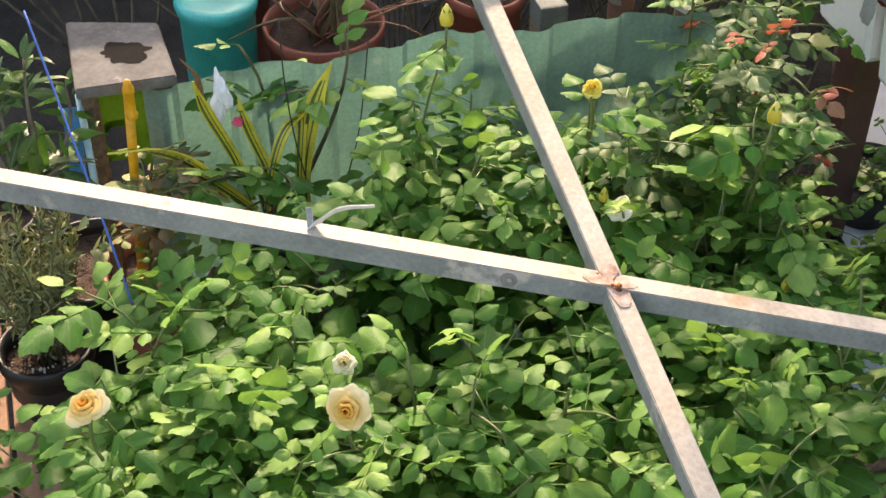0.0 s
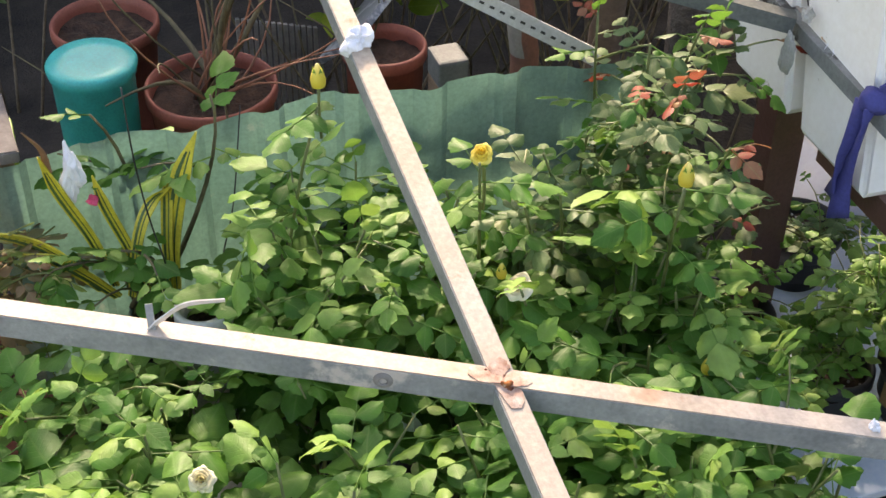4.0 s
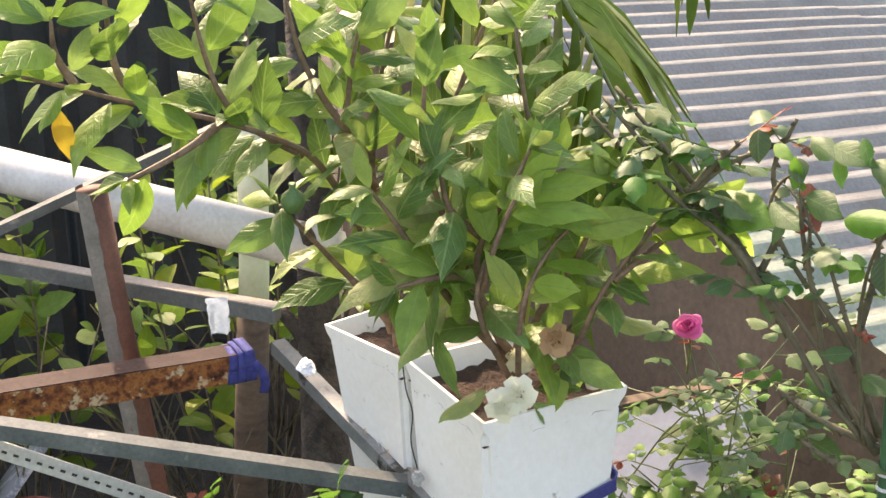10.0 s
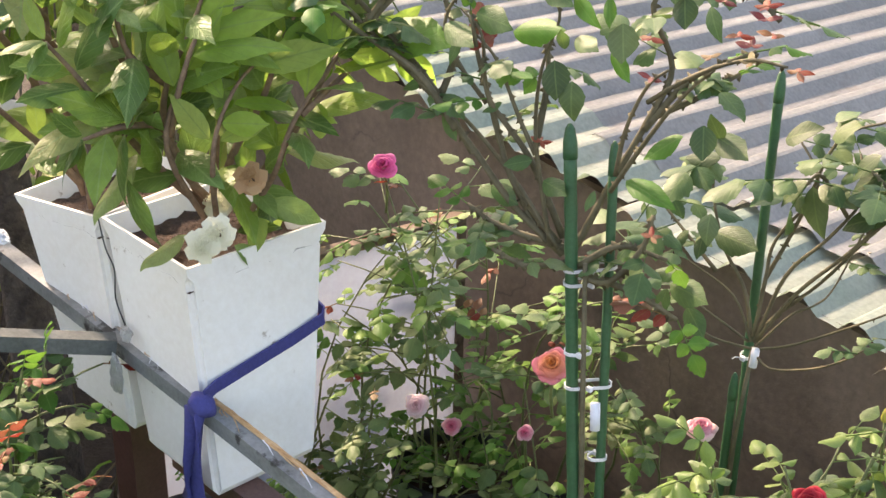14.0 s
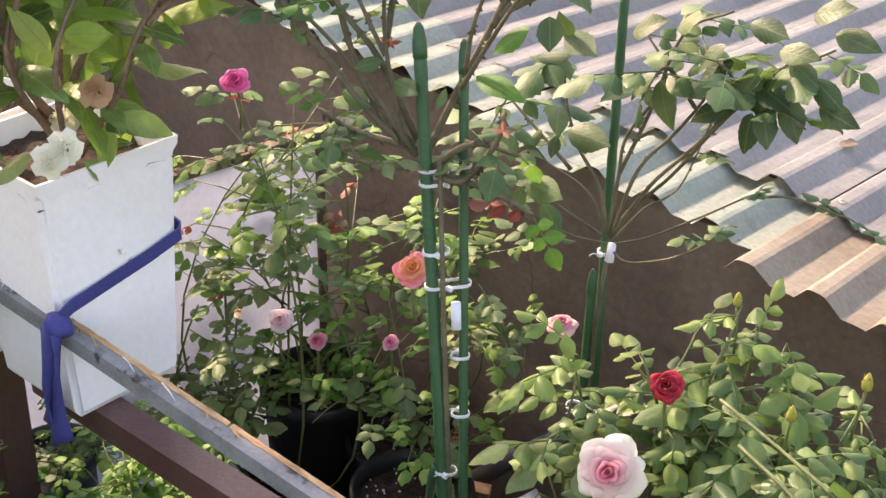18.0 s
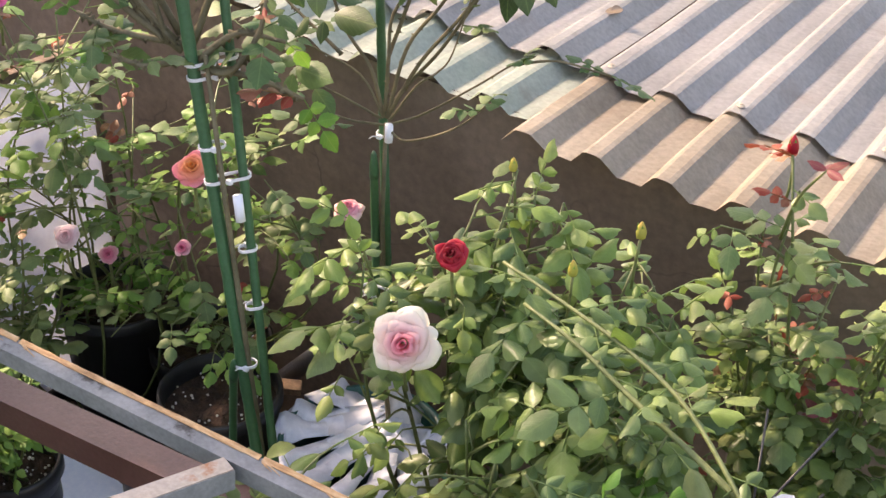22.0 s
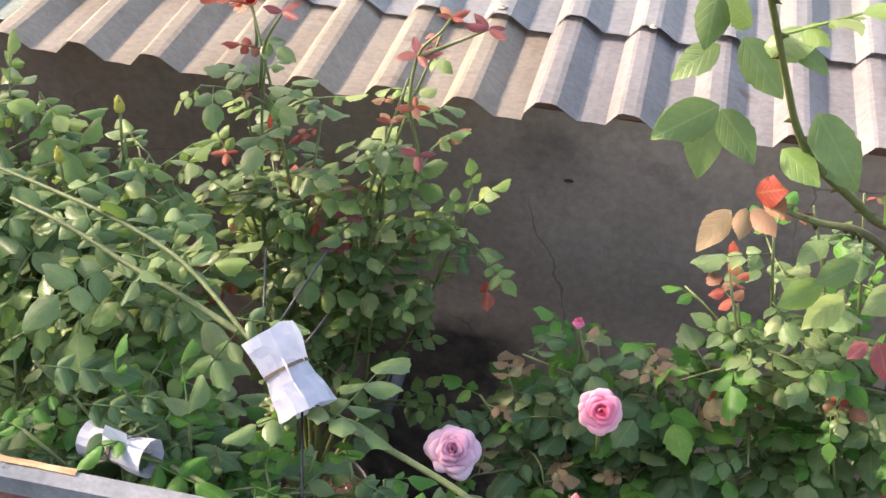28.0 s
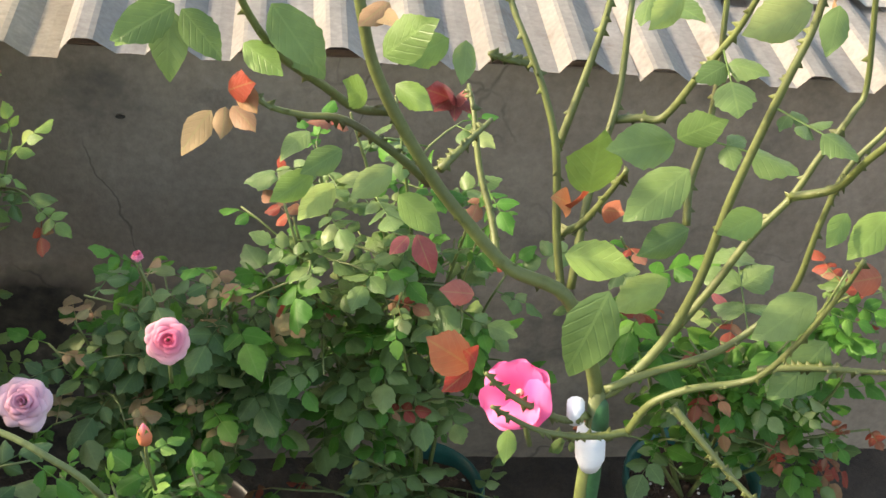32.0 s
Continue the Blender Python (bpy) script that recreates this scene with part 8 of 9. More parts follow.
M_YELLOW = plain("yellow_plastic", (0.66, 0.3, 0.012), 0.4, 0, 0.2)
ys = thing("yellow_post", (-1.965, -0.2, 0.49), "yellow plastic post with a knobbed top", "post")
ya, yb = Vector((-1.965, -0.2, 0.49)), Vector((-1.845, -0.175, 1.006))
part("shaft", sweep(bmesh.new(), [ya, yb], 0.0078, 12), M_YELLOW, ys, smooth=True)
part("knob", lathe(bmesh.new(), yb, [(0.0078, -0.056), (0.0098, -0.052), (0.0098, -0.047), (0.0078, -0.044), (0.0078, -0.012), (0.0095, -0.008), (0.0095, -0.002), (0.0065, 0.005), (0.0062, 0.009), (0.0035, 0.014), (0, 0.015)], 14), M_YELLOW, ys, smooth=True)

bucket = thing("turquoise_bucket", (-2.686, 0.031, 0.577), "turquoise plastic bucket with a lid", "bucket")
tc = Vector((-2.772, 0.073, 0.626))
part("body", lathe(bmesh.new(), tc + Vector((0, 0, -0.26)), [(0, -0.36), (0.066, -0.36), (0.08, 0), (0.085, 0.2), (0.09, 0.205), (0.09, 0.225), (0.087, 0.228)], 36), M_AQUA, bucket, smooth=True)
part("lid", lathe(bmesh.new(), tc + Vector((0, 0, -0.035)), [(0.092, -0.012), (0.094, 0.0), (0.088, 0.008), (0.06, 0.006), (0, 0.01)], 36), M_AQUA, bucket, "turquoise lid", True)

BR1 = Vector((-2.758, 0.31, 0.505))
pot(BR1.x, BR1.y, GROUND, BR1.z, 0.135, M_TERRA, "wide brick-red bowl pot with a bare branching plant", stand=0.7)
BR2 = Vector((-2.690, 0.674, 0.572))
pot(BR2.x, BR2.y, GROUND, BR2.z, 0.085, M_TERRA, "brick-red round pot with leaf litter", stand=0.7)
BR3 = Vector((-3.186, 0.143, 0.454))
pot(BR3.x, BR3.y, GROUND, BR3.z, 0.12, M_TERRA, "brick-red pot at the back", stand=0.7)
rt = random.Random(5)
dead = thing("bare_shrub", BR1, "bare grey-brown branching shrub with dry reddish stems", "shrub")
for k in range(24):
    e = BR1 + Vector((rt.uniform(-0.3, 0.35), rt.uniform(-0.3, 0.25), rt.uniform(0.05, 0.5)))
    part("branch", sweep(bmesh.new(), curve_points(BR1 + Vector((rt.uniform(-0.04, 0.04), rt.uniform(-0.04, 0.04), -0.04)), e, 0.02, 7, 0.05, rt), [0.009 - 0.0012 * i for i in range(7)] if k < 5 else [0.003 - 0.0003 * i for i in range(7)], 6), M_CANE_OLD if k < 8 else plain("dry_red_stem", (0.28, 0.13, 0.08), 0.8), dead, smooth=True)
tile = part("patterned_tile", box(bmesh.new(), -0.1, 0.1, -0.13, 0.13, -0.008, 0.008, 0.002), mottled("speckled_tile", [(0.42, (0.5, 0.52, 0.55)), (0.5, (0.2, 0.22, 0.25))], 22, 0.4, 0, 80, 0.2))
tile.matrix_basis = Matrix.Translation((-2.858, 0.692, 0.561)) @ Euler((0.5, -0.7, 0.3)).to_matrix().to_4x4()
tagged(tile, "pale speckled tile leaning behind the red pot", "tile")
gb = Vector((-2.329, 0.690, 0.726))
gt = thing("block_stand", (gb.x, gb.y, GROUND), "dark timber stand with a small grey block on top", "stand")
part("post", box(bmesh.new(), gb.x - 0.03, gb.x + 0.03, gb.y - 0.03, gb.y + 0.03, GROUND, gb.z - 0.03, 0.003), M_WOOD, gt)
part("block", box(bmesh.new(), gb.x - 0.035, gb.x + 0.035, gb.y - 0.03, gb.y + 0.03, gb.z - 0.03, gb.z + 0.025, 0.006), M_GREY_OLD, gt, "small grey block")
lattice = thing("low_lattice_edging", (-3.031, 0.439, 0.461), "low grey plastic lattice garden edging", "edging")
for k in range(14):
    a = Vector((-3.034, 0.427, 0.462)).lerp(Vector((-2.985, 0.597, 0.436)), k / 13)
    part("picket", box(bmesh.new(), a.x - 0.005, a.x + 0.005, a.y - 0.004, a.y + 0.004, a.z - 0.6, a.z + 0.03), M_CONCRETE, lattice)

# shelf plank with rosemary and other pots
shelf_z = 0.36
shelf = thing("plank_shelf", (-1.75, -0.42, GROUND), "brown timber plank shelf on the open side", "shelf")
for k in range(3):
    part("plank", box(bmesh.new(), -2.1, -1.3, -0.78 + 0.16 * k, -0.63 + 0.16 * k, shelf_z - 0.02, shelf_z, 0.003), mottled("reddish_timber", [(0.3, (0.2, 0.1, 0.06)), (0.7, (0.36, 0.2, 0.13))], 6, 0.8, 0, 120, 0.4, stretch=(1, 7, 7)), shelf)
for x in (-2.05, -1.55):
    part("leg", box(bmesh.new(), x - 0.02, x + 0.02, -0.62, -0.57, GROUND, shelf_z - 0.02), M_WOOD, shelf)
RP = Vector((-1.863, -0.381, 0.500))
pot(RP.x, RP.y, shelf_z, 0.5, 0.078, M_POT, "black pot of rosemary with pale grit", grit=80)
ros = thing("rosemary_bush", (RP.x, RP.y, 0.47), "grey-green rosemary with needle leaves", "rosemary")
needles, rr = Leaves("narrow"), random.Random(8)
for k in range(54):
    tip = Vector((RP.x, RP.y, 0.5)) + Vector((rr.uniform(-0.12, 0.06), rr.uniform(-0.1, 0.09), rr.uniform(0.1, 0.32)))
    pts = curve_points((RP.x + rr.uniform(-0.03, 0.03), RP.y + rr.uniform(-0.03, 0.03), 0.46), tip, 0.01, 7, 0.02, rr)
    part("stem", sweep(bmesh.new(), pts, 0.0014, 4), M_CANE_OLD, ros, smooth=True)
    for i in range(60):
        f = 0.15 + 0.84 * i / 60
        j = int(f * 6)
        p = pts[j].lerp(pts[j + 1], f * 6 - j)
        needles.add(p, jitter(rr, 0.6) + Vector((0, 0, 0.8)), jitter(rr, 1.0), 0.024, 0.65, rr)
needles.link("needles", leaf_material("rosemary_needle", [(0.0, (0.17, 0.2, 0.09)), (0.7, (0.27, 0.29, 0.14)), (1.0, (0.36, 0.3, 0.15))], 0.6, 0.1), ros)
P2 = Vector((-2.070, -0.278, 0.500))
pot(P2.x, P2.y, shelf_z - 0.36, 0.5, 0.115, M_POT, "wide black pot with reddish soil")
P3 = Vector((-1.999, -0.164, 0.520))
pot(P3.x, P3.y, GROUND, 0.52, 0.1, plain("faded_pink_plastic", (0.4, 0.14, 0.11), 0.6), "faded pink-red pot with soil")
P4 = Vector((-1.955, 0.050, 0.620))
pot(P4.x, P4.y, GROUND, 0.62, 0.1, M_POT, "black pot with a snake plant and grafted twig")
P5 = Vector((-1.703, 0.105, 0.800))
pot(P5.x, P5.y, GROUND, 0.8, 0.036, M_PVC, "small white plastic pot")

snake = thing("snake_plant", (P4.x, P4.y, 0.6), "snake plant with yellow-edged upright leaves", "snake plant")
M_SNAKE = plain("yellow_leaf_edge", (0.5, 0.42, 0.04), 0.4, 0, 0.25, 20)
M_SNAKE_IN = plain("dark_leaf_heart", (0.05, 0.1, 0.03), 0.4, 0, 0.4, 25)
M_SNAKE_DRY = plain("dry_leaf_brown", (0.2, 0.1, 0.05), 0.7, 0, 0.3, 20)
for way, w in (([(-1.86, 0.000, 0.74), (-1.865, -0.022, 0.829), (-1.87, -0.057, 0.919), (-1.87, -0.075, 0.983)], 0.015), ([(-1.85, 0.045, 0.73), (-1.86, 0.029, 0.80), (-1.87, 0.004, 0.881), (-1.88, -0.006, 0.93)], 0.014), ([(-1.85, 0.086, 0.72), (-1.866, 0.092, 0.80), (-1.87, 0.116, 0.905), (-1.872, 0.147, 0.978)], 0.022), ([(-1.85, 0.078, 0.72), (-1.86, 0.084, 0.80), (-1.875, 0.094, 0.87), (-1.88, 0.097, 0.9)], 0.014), ([(-1.84, 0.02, 0.73), (-1.85, 0.04, 0.82), (-1.86, 0.066, 0.874), (-1.868, 0.104, 0.896)], 0.014), ([(-1.85, -0.02, 0.745), (-1.86, -0.088, 0.83), (-1.868, -0.153, 0.866), (-1.862, -0.222, 0.878)], 0.022), ([(-1.845, 0.0, 0.73), (-1.85, -0.041, 0.776), (-1.86, -0.088, 0.815), (-1.855, -0.135, 0.838)], 0.022)):
    pts = smooth_way(way, 7)
    n = len(pts) - 1
    width = lambda i, w=w, n=n: w * (0.6 + 0.7 * math.sin(math.pi * min(1.0, 0.1 + 0.62 * i / n))) * min(1.0, 3.2 * (1.02 - i / n)) + 0.0006
    lf = part("leaf", strip(bmesh.new(), pts, (0.45, 0.85, 0.2), width, 0.003), M_SNAKE, snake, "yellow leaf with dark stripes")
    for off in (-0.22, 0.2):
        part("stripe", strip(bmesh.new(), [p + Vector((0.3, 0.8, 0.2)) * off * width(i) for i, p in enumerate(pts[:-3])], (0.45, 0.85, 0.2), lambda i, width=width, off=off: width(i) * (0.2 if off < 0 else 0.1), 0.0044), M_SNAKE_IN, lf, "dark green stripe")
dry = smooth_way([(-1.872, -0.066, 0.955), (-1.87, -0.068, 0.992), (-1.868, -0.09, 1.029)], 5)
part("leaf", strip(bmesh.new(), dry, (0.5, 0.8, 0.3), lambda i: 0.014 * (1.05 - i / (len(dry) - 1)) + 0.0006, 0.002), M_SNAKE_DRY, snake, "withered brown leaf tip")
twig = rose_bush((P4.x + 0.01, P4.y - 0.01, 0.6), [(-1.920, 0.007, 1.006), (-1.901, 0.177, 1.017), (-1.808, 0.012, 0.843), (-1.783, 0.062, 0.819), (-1.813, -0.044, 0.841)], leaf=0.05, gap=0.06, shoots=1, seed=51, crown=0.5, radius=0.005, cane=M_CANE_OLD, label="grafted rose twig with round leaves")
bag = crumple("plastic_bag", Vector((-1.88, -0.033, 0.94)), 0.046, M_PAPER, "clear white plastic bag tied on a twig", "bag", 12.0, (0.45, 0.5, 1.25))
crumple("pink_tie", (-1.868, -0.012, 0.896), 0.011, plain("pink_string", (0.6, 0.06, 0.14), 0.6), "pink string tie on the twig", "string", 13.0)
rose_bush((P3.x, P3.y, 0.5), [(-1.886, -0.149, 0.848), (-1.871, -0.097, 0.831), (-1.861, -0.135, 0.814), (-1.860, -0.170, 0.811)], leaf=0.04, gap=0.03, seed=52, crown=0.4, mats=(M_ROSE_TAN, leaf_material("variegated_leaf", [(0.0, (0.5, 0.48, 0.22)), (1.0, (0.2, 0.28, 0.08))]), M_ROSE_TAN), label="small variegated cream-leaved plant")
M_CITRUS = leaf_material("citrus_leaf", [(0.0, (0.02, 0.05, 0.018)), (0.5, (0.04, 0.09, 0.028)), (0.9, (0.075, 0.15, 0.04)), (1.0, (0.16, 0.24, 0.06))], 0.35, 0.2, 0.4)
cit = leafy_shrub((-2.351, -0.453, 0.450), [
    [(-1.893, -0.354, 0.781), (-1.918, -0.331, 0.846), (-1.941, -0.330, 0.934), (-1.956, -0.322, 1.013)], [(-1.894, -0.362, 0.783), (-1.912, -0.388, 0.862), (-1.925, -0.408, 0.920), (-1.940, -0.427, 0.984)], [(-1.893, -0.345, 0.780), (-1.916, -0.298, 0.840), (-1.937, -0.268, 0.905), (-1.957, -0.267, 0.953)], [(-1.893, -0.354, 0.781), (-1.914, -0.366, 0.845), (-1.946, -0.373, 0.929), (-1.970, -0.369, 0.984)], [(-1.893, -0.354, 0.781), (-1.894, -0.319, 0.829), (-1.898, -0.281, 0.849)], [(-1.894, -0.370, 0.784), (-1.897, -0.408, 0.845), (-1.901, -0.448, 0.892)]],
    "guava", 0.07, 0.02, M_CITRUS, "glossy dark green citrus plant", "shrub", 61, 0.15, 0.005, None, "citrus_plant", light=M_ROSE, wide=0.8)
pot(cit.location.x, cit.location.y, GROUND, 0.42, 0.075, M_POT, "black pot of the citrus plant")
low = rose_bush((-1.62, -0.66, 0.36), [(-1.607, -0.482, 0.620), (-1.553, -0.452, 0.620), (-1.499, -0.493, 0.620), (-1.474, -0.451, 0.600), (-1.571, -0.515, 0.620)], leaf=0.034, gap=0.024, seed=53, light=0.1, label="leafy plant at the plank's end")
pot(-1.62, -0.66, GROUND, 0.38, 0.08, M_TEAL, "teal pot at the plank's end")
tb = thing("teal_bin", (-1.883, -0.514, 0.450), "tall teal plastic bin beside the shelf", "bin")
tbc = Vector((-1.906, -0.557, 0.620))
part("body", lathe(bmesh.new(), (tbc.x, tbc.y, GROUND), [(0, 0), (0.06, 0), (0.07, 0.6), (0.075, 0.6), (0.075, 0.62), (0.068, 0.62), (0.06, 0.3)], 28), M_TEAL, tb, smooth=True)
mesh_net = thing("wire_mesh", (-1.768, -0.489, 0.300), "rusty chain-link mesh with a teal plastic band", "wire mesh")
ma, mb2 = Vector((-1.860, -0.602, 0.200)), Vector((-1.669, -0.052, 0.200))
for k in range(22):
    p0 = ma.lerp(mb2, k / 22)
    for sg in (-1, 1):
        part("wire", sweep(bmesh.new(), [p0, p0 + (mb2 - ma) / 22 * 2.2 * sg + Vector((0, 0, 0.13))], 0.0012, 4), M_POT, mesh_net)
part("band", strip(bmesh.new(), [ma + Vector((-0.02, 0, 0.05)), mb2 + Vector((-0.02, 0, 0.05))], (0, 0, 1), 0.035, 0.003), M_TEAL, mesh_net, "teal plastic band")
bp = thing("pale_blue_pole", (-1.902, -0.248, 0.785), "pale blue plastic pole beside a blue strip", "pole")
part("pole", sweep(bmesh.new(), [(-1.886, -0.249, 0.764), (-1.991, -0.250, 0.912)], 0.006, 10), plain("pale_blue_plastic", (0.35, 0.55, 0.65), 0.5), bp, smooth=True)
part("strip", strip(bmesh.new(), [(-1.904, -0.275, 0.756), (-1.996, -0.267, 0.885)], (0.5, 0.8, 0), 0.03, 0.002), plain("blue_sheet", (0.03, 0.2, 0.4), 0.5), bp)
tw = part("blue_twine", sweep(bmesh.new(), smooth_way([(-1.976, -0.307, 1.085), (-1.878, -0.286, 1.017), (-1.762, -0.261, 0.934), (-1.697, -0.242, 0.846), (-1.626, -0.225, 0.763)]), 0.0018, 6), plain("blue_rope", (0.04, 0.12, 0.42), 0.7), smooth=True)
tagged(own(tw, (-1.626, -0.225, 0.763)), "thin blue twine stretched down to the shelf", "twine")
for way in ([(-1.778, 1.036, 1.268), (-1.763, 1.034, 1.225), (-1.742, 1.033, 1.196), (-1.743, 1.031, 1.147), (-1.722, 1.03, 1.11)], [(-1.676, 0.036, 1.190), (-1.671, 0.038, 1.089), (-1.667, 0.046, 0.997), (-1.667, 0.059, 0.916)], [(-1.966, 0.230, 0.949), (-1.894, 0.195, 0.832), (-1.868, 0.167, 0.756)]):
    wv = part("hanging_wire", sweep(bmesh.new(), smooth_way(way), 0.0012, 5), M_POT, smooth=True)
    tagged(own(wv, way[-1]), "thin dark wire hanging down", "wire")
sg = part("blue_scoop", lathe(bmesh.new(), (0, 0, 0), [(0, 0), (0.03, 0), (0.045, 0.06), (0.047, 0.06)], 20), plain("bright_blue_plastic", (0.03, 0.25, 0.6), 0.4), smooth=True)
sg.location = (-2.080, 0.394, 0.720)
tagged(sg, "bright blue plastic cup among the leaves", "cup")
PX = Vector((-2.016, 0.340, 0.720))
pot(PX.x, PX.y, GROUND, 0.72, 0.09, M_POT, "tall black pot by the green sheet")


# ---- large leaves of the old standard rose ----
def set_leaves(plant, kind, material, name, pairs, label="", tilt=0.35, wide=1.0):
    """Single leaves from foot to tip, their upper side turned up and outwards."""
    r = random.Random(len(pairs))
    for p in pairs:
        a, b = Vector(p[0]), Vector(p[1])
        up = Vector((r.uniform(-0.3, 0.3), -0.75, 0.75)) + jitter(r, tilt * 0.4)
        lv = Leaves(kind)
        lv.add(a, b - a, up, (b - a).length, wide, r)
        own_part(lv.link(name, material, plant, label))


two = lambda ps: list(zip(ps[0::2], ps[1::2]))
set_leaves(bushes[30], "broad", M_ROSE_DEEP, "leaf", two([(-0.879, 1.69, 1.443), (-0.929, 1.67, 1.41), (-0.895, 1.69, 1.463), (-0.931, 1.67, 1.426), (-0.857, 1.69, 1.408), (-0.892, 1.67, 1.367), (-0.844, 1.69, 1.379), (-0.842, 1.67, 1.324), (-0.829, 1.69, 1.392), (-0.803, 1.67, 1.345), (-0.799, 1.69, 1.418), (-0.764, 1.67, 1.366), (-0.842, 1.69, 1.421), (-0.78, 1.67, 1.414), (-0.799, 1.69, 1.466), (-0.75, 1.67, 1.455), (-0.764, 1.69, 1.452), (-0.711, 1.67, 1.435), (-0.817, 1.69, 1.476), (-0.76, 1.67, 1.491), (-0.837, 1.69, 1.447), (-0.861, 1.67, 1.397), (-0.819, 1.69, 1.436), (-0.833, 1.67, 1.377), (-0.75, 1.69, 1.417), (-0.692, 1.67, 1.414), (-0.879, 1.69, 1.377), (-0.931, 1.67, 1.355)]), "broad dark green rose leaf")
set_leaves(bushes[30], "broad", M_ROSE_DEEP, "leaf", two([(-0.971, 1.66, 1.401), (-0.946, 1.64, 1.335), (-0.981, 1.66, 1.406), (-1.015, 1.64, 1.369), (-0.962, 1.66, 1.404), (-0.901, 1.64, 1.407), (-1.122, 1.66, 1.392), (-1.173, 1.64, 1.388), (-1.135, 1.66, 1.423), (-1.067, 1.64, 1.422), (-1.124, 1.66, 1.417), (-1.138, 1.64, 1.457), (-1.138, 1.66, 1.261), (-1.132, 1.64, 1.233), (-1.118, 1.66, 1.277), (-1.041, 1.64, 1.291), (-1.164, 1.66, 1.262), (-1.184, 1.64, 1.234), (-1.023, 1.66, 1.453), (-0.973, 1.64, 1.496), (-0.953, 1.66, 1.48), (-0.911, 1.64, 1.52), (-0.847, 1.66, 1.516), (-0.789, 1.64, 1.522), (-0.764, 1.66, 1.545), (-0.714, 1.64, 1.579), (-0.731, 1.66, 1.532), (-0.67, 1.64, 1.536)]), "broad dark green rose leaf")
set_leaves(bushes[19], "broad", M_ROSE_DARK, "leaf", two([(-1.075, 1.5, 1.269), (-1.008, 1.48, 1.279), (-1.079, 1.5, 1.259), (-1.082, 1.48, 1.221), (-1.044, 1.5, 1.245), (-1.0, 1.48, 1.225), (-1.057, 1.5, 1.293), (-1.1, 1.48, 1.286), (-1.107, 1.5, 1.311), (-1.141, 1.48, 1.298), (-1.125, 1.5, 1.27), (-1.149, 1.48, 1.251)]), "broad dark green rose leaf")
set_leaves(guava, "guava", M_GUAVA, "leaf", two([(-1.57, 1.05, 1.314), (-1.57, 0.968, 1.306), (-1.59, 1.15, 1.275), (-1.57, 1.217, 1.28), (-1.62, 0.997, 1.398), (-1.59, 0.979, 1.301), (-1.57, 1.129, 1.269), (-1.555, 1.171, 1.228)]), "broad guava leaf over the planter rim")


def young_leaves(plant, material, places, size, label):
    """Small fans of young leaves at the shoots' ends."""
    r = random.Random(len(places))
    for p in places:
        for k in range(4):
            lv = Leaves("broad")
            a = math.tau * (k + r.uniform(0, 0.6)) / 4
            lv.add(Vector(p), (math.cos(a), math.sin(a) * 0.6, r.uniform(-0.1, 0.5)), (0.1, -0.7, 0.8), size * r.uniform(0.7, 1.1), 0.72, r)
            own_part(lv.link("young_leaf", material, plant, label))


for way in ([(-0.21, 1.68, 0.95), (-0.19, 1.66, 1.035), (-0.2, 1.66, 1.112), (-0.186, 1.66, 1.193), (-0.155, 1.66, 1.23), (-0.141, 1.66, 1.252)], [(-0.186, 1.66, 1.19), (-0.13, 1.66, 1.22), (-0.093, 1.66, 1.24)], [(-0.42, 1.69, 1.1), (-0.4, 1.67, 1.18), (-0.367, 1.66, 1.238)], [(-0.5, 1.68, 0.86), (-0.56, 1.67, 0.89), (-0.58, 1.66, 0.915)]):
    pts = smooth_way(way)
    part("cane", sweep(bmesh.new(), pts, [0.003 * (1 - 0.5 * i / (len(pts) - 1)) for i in range(len(pts))], 6), M_CANE, bushes[22], "", True)
young_leaves(bushes[22], M_ROSE_RED, [(-0.141, 1.66, 1.252), (-0.192, 1.66, 1.112), (-0.228, 1.66, 1.086), (-0.47, 1.66, 1.004), (-0.58, 1.66, 0.915)], 0.026, "young red leaf")
young_leaves(bushes[22], M_MAROON, [(-0.367, 1.66, 1.238), (-0.186, 1.66, 1.193), (-0.093, 1.66, 1.24), (-0.19, 1.66, 1.035), (-0.299, 1.66, 0.918), (-0.317, 1.66, 0.856)], 0.034, "dull maroon young leaf")
first_rose = bushes[29]
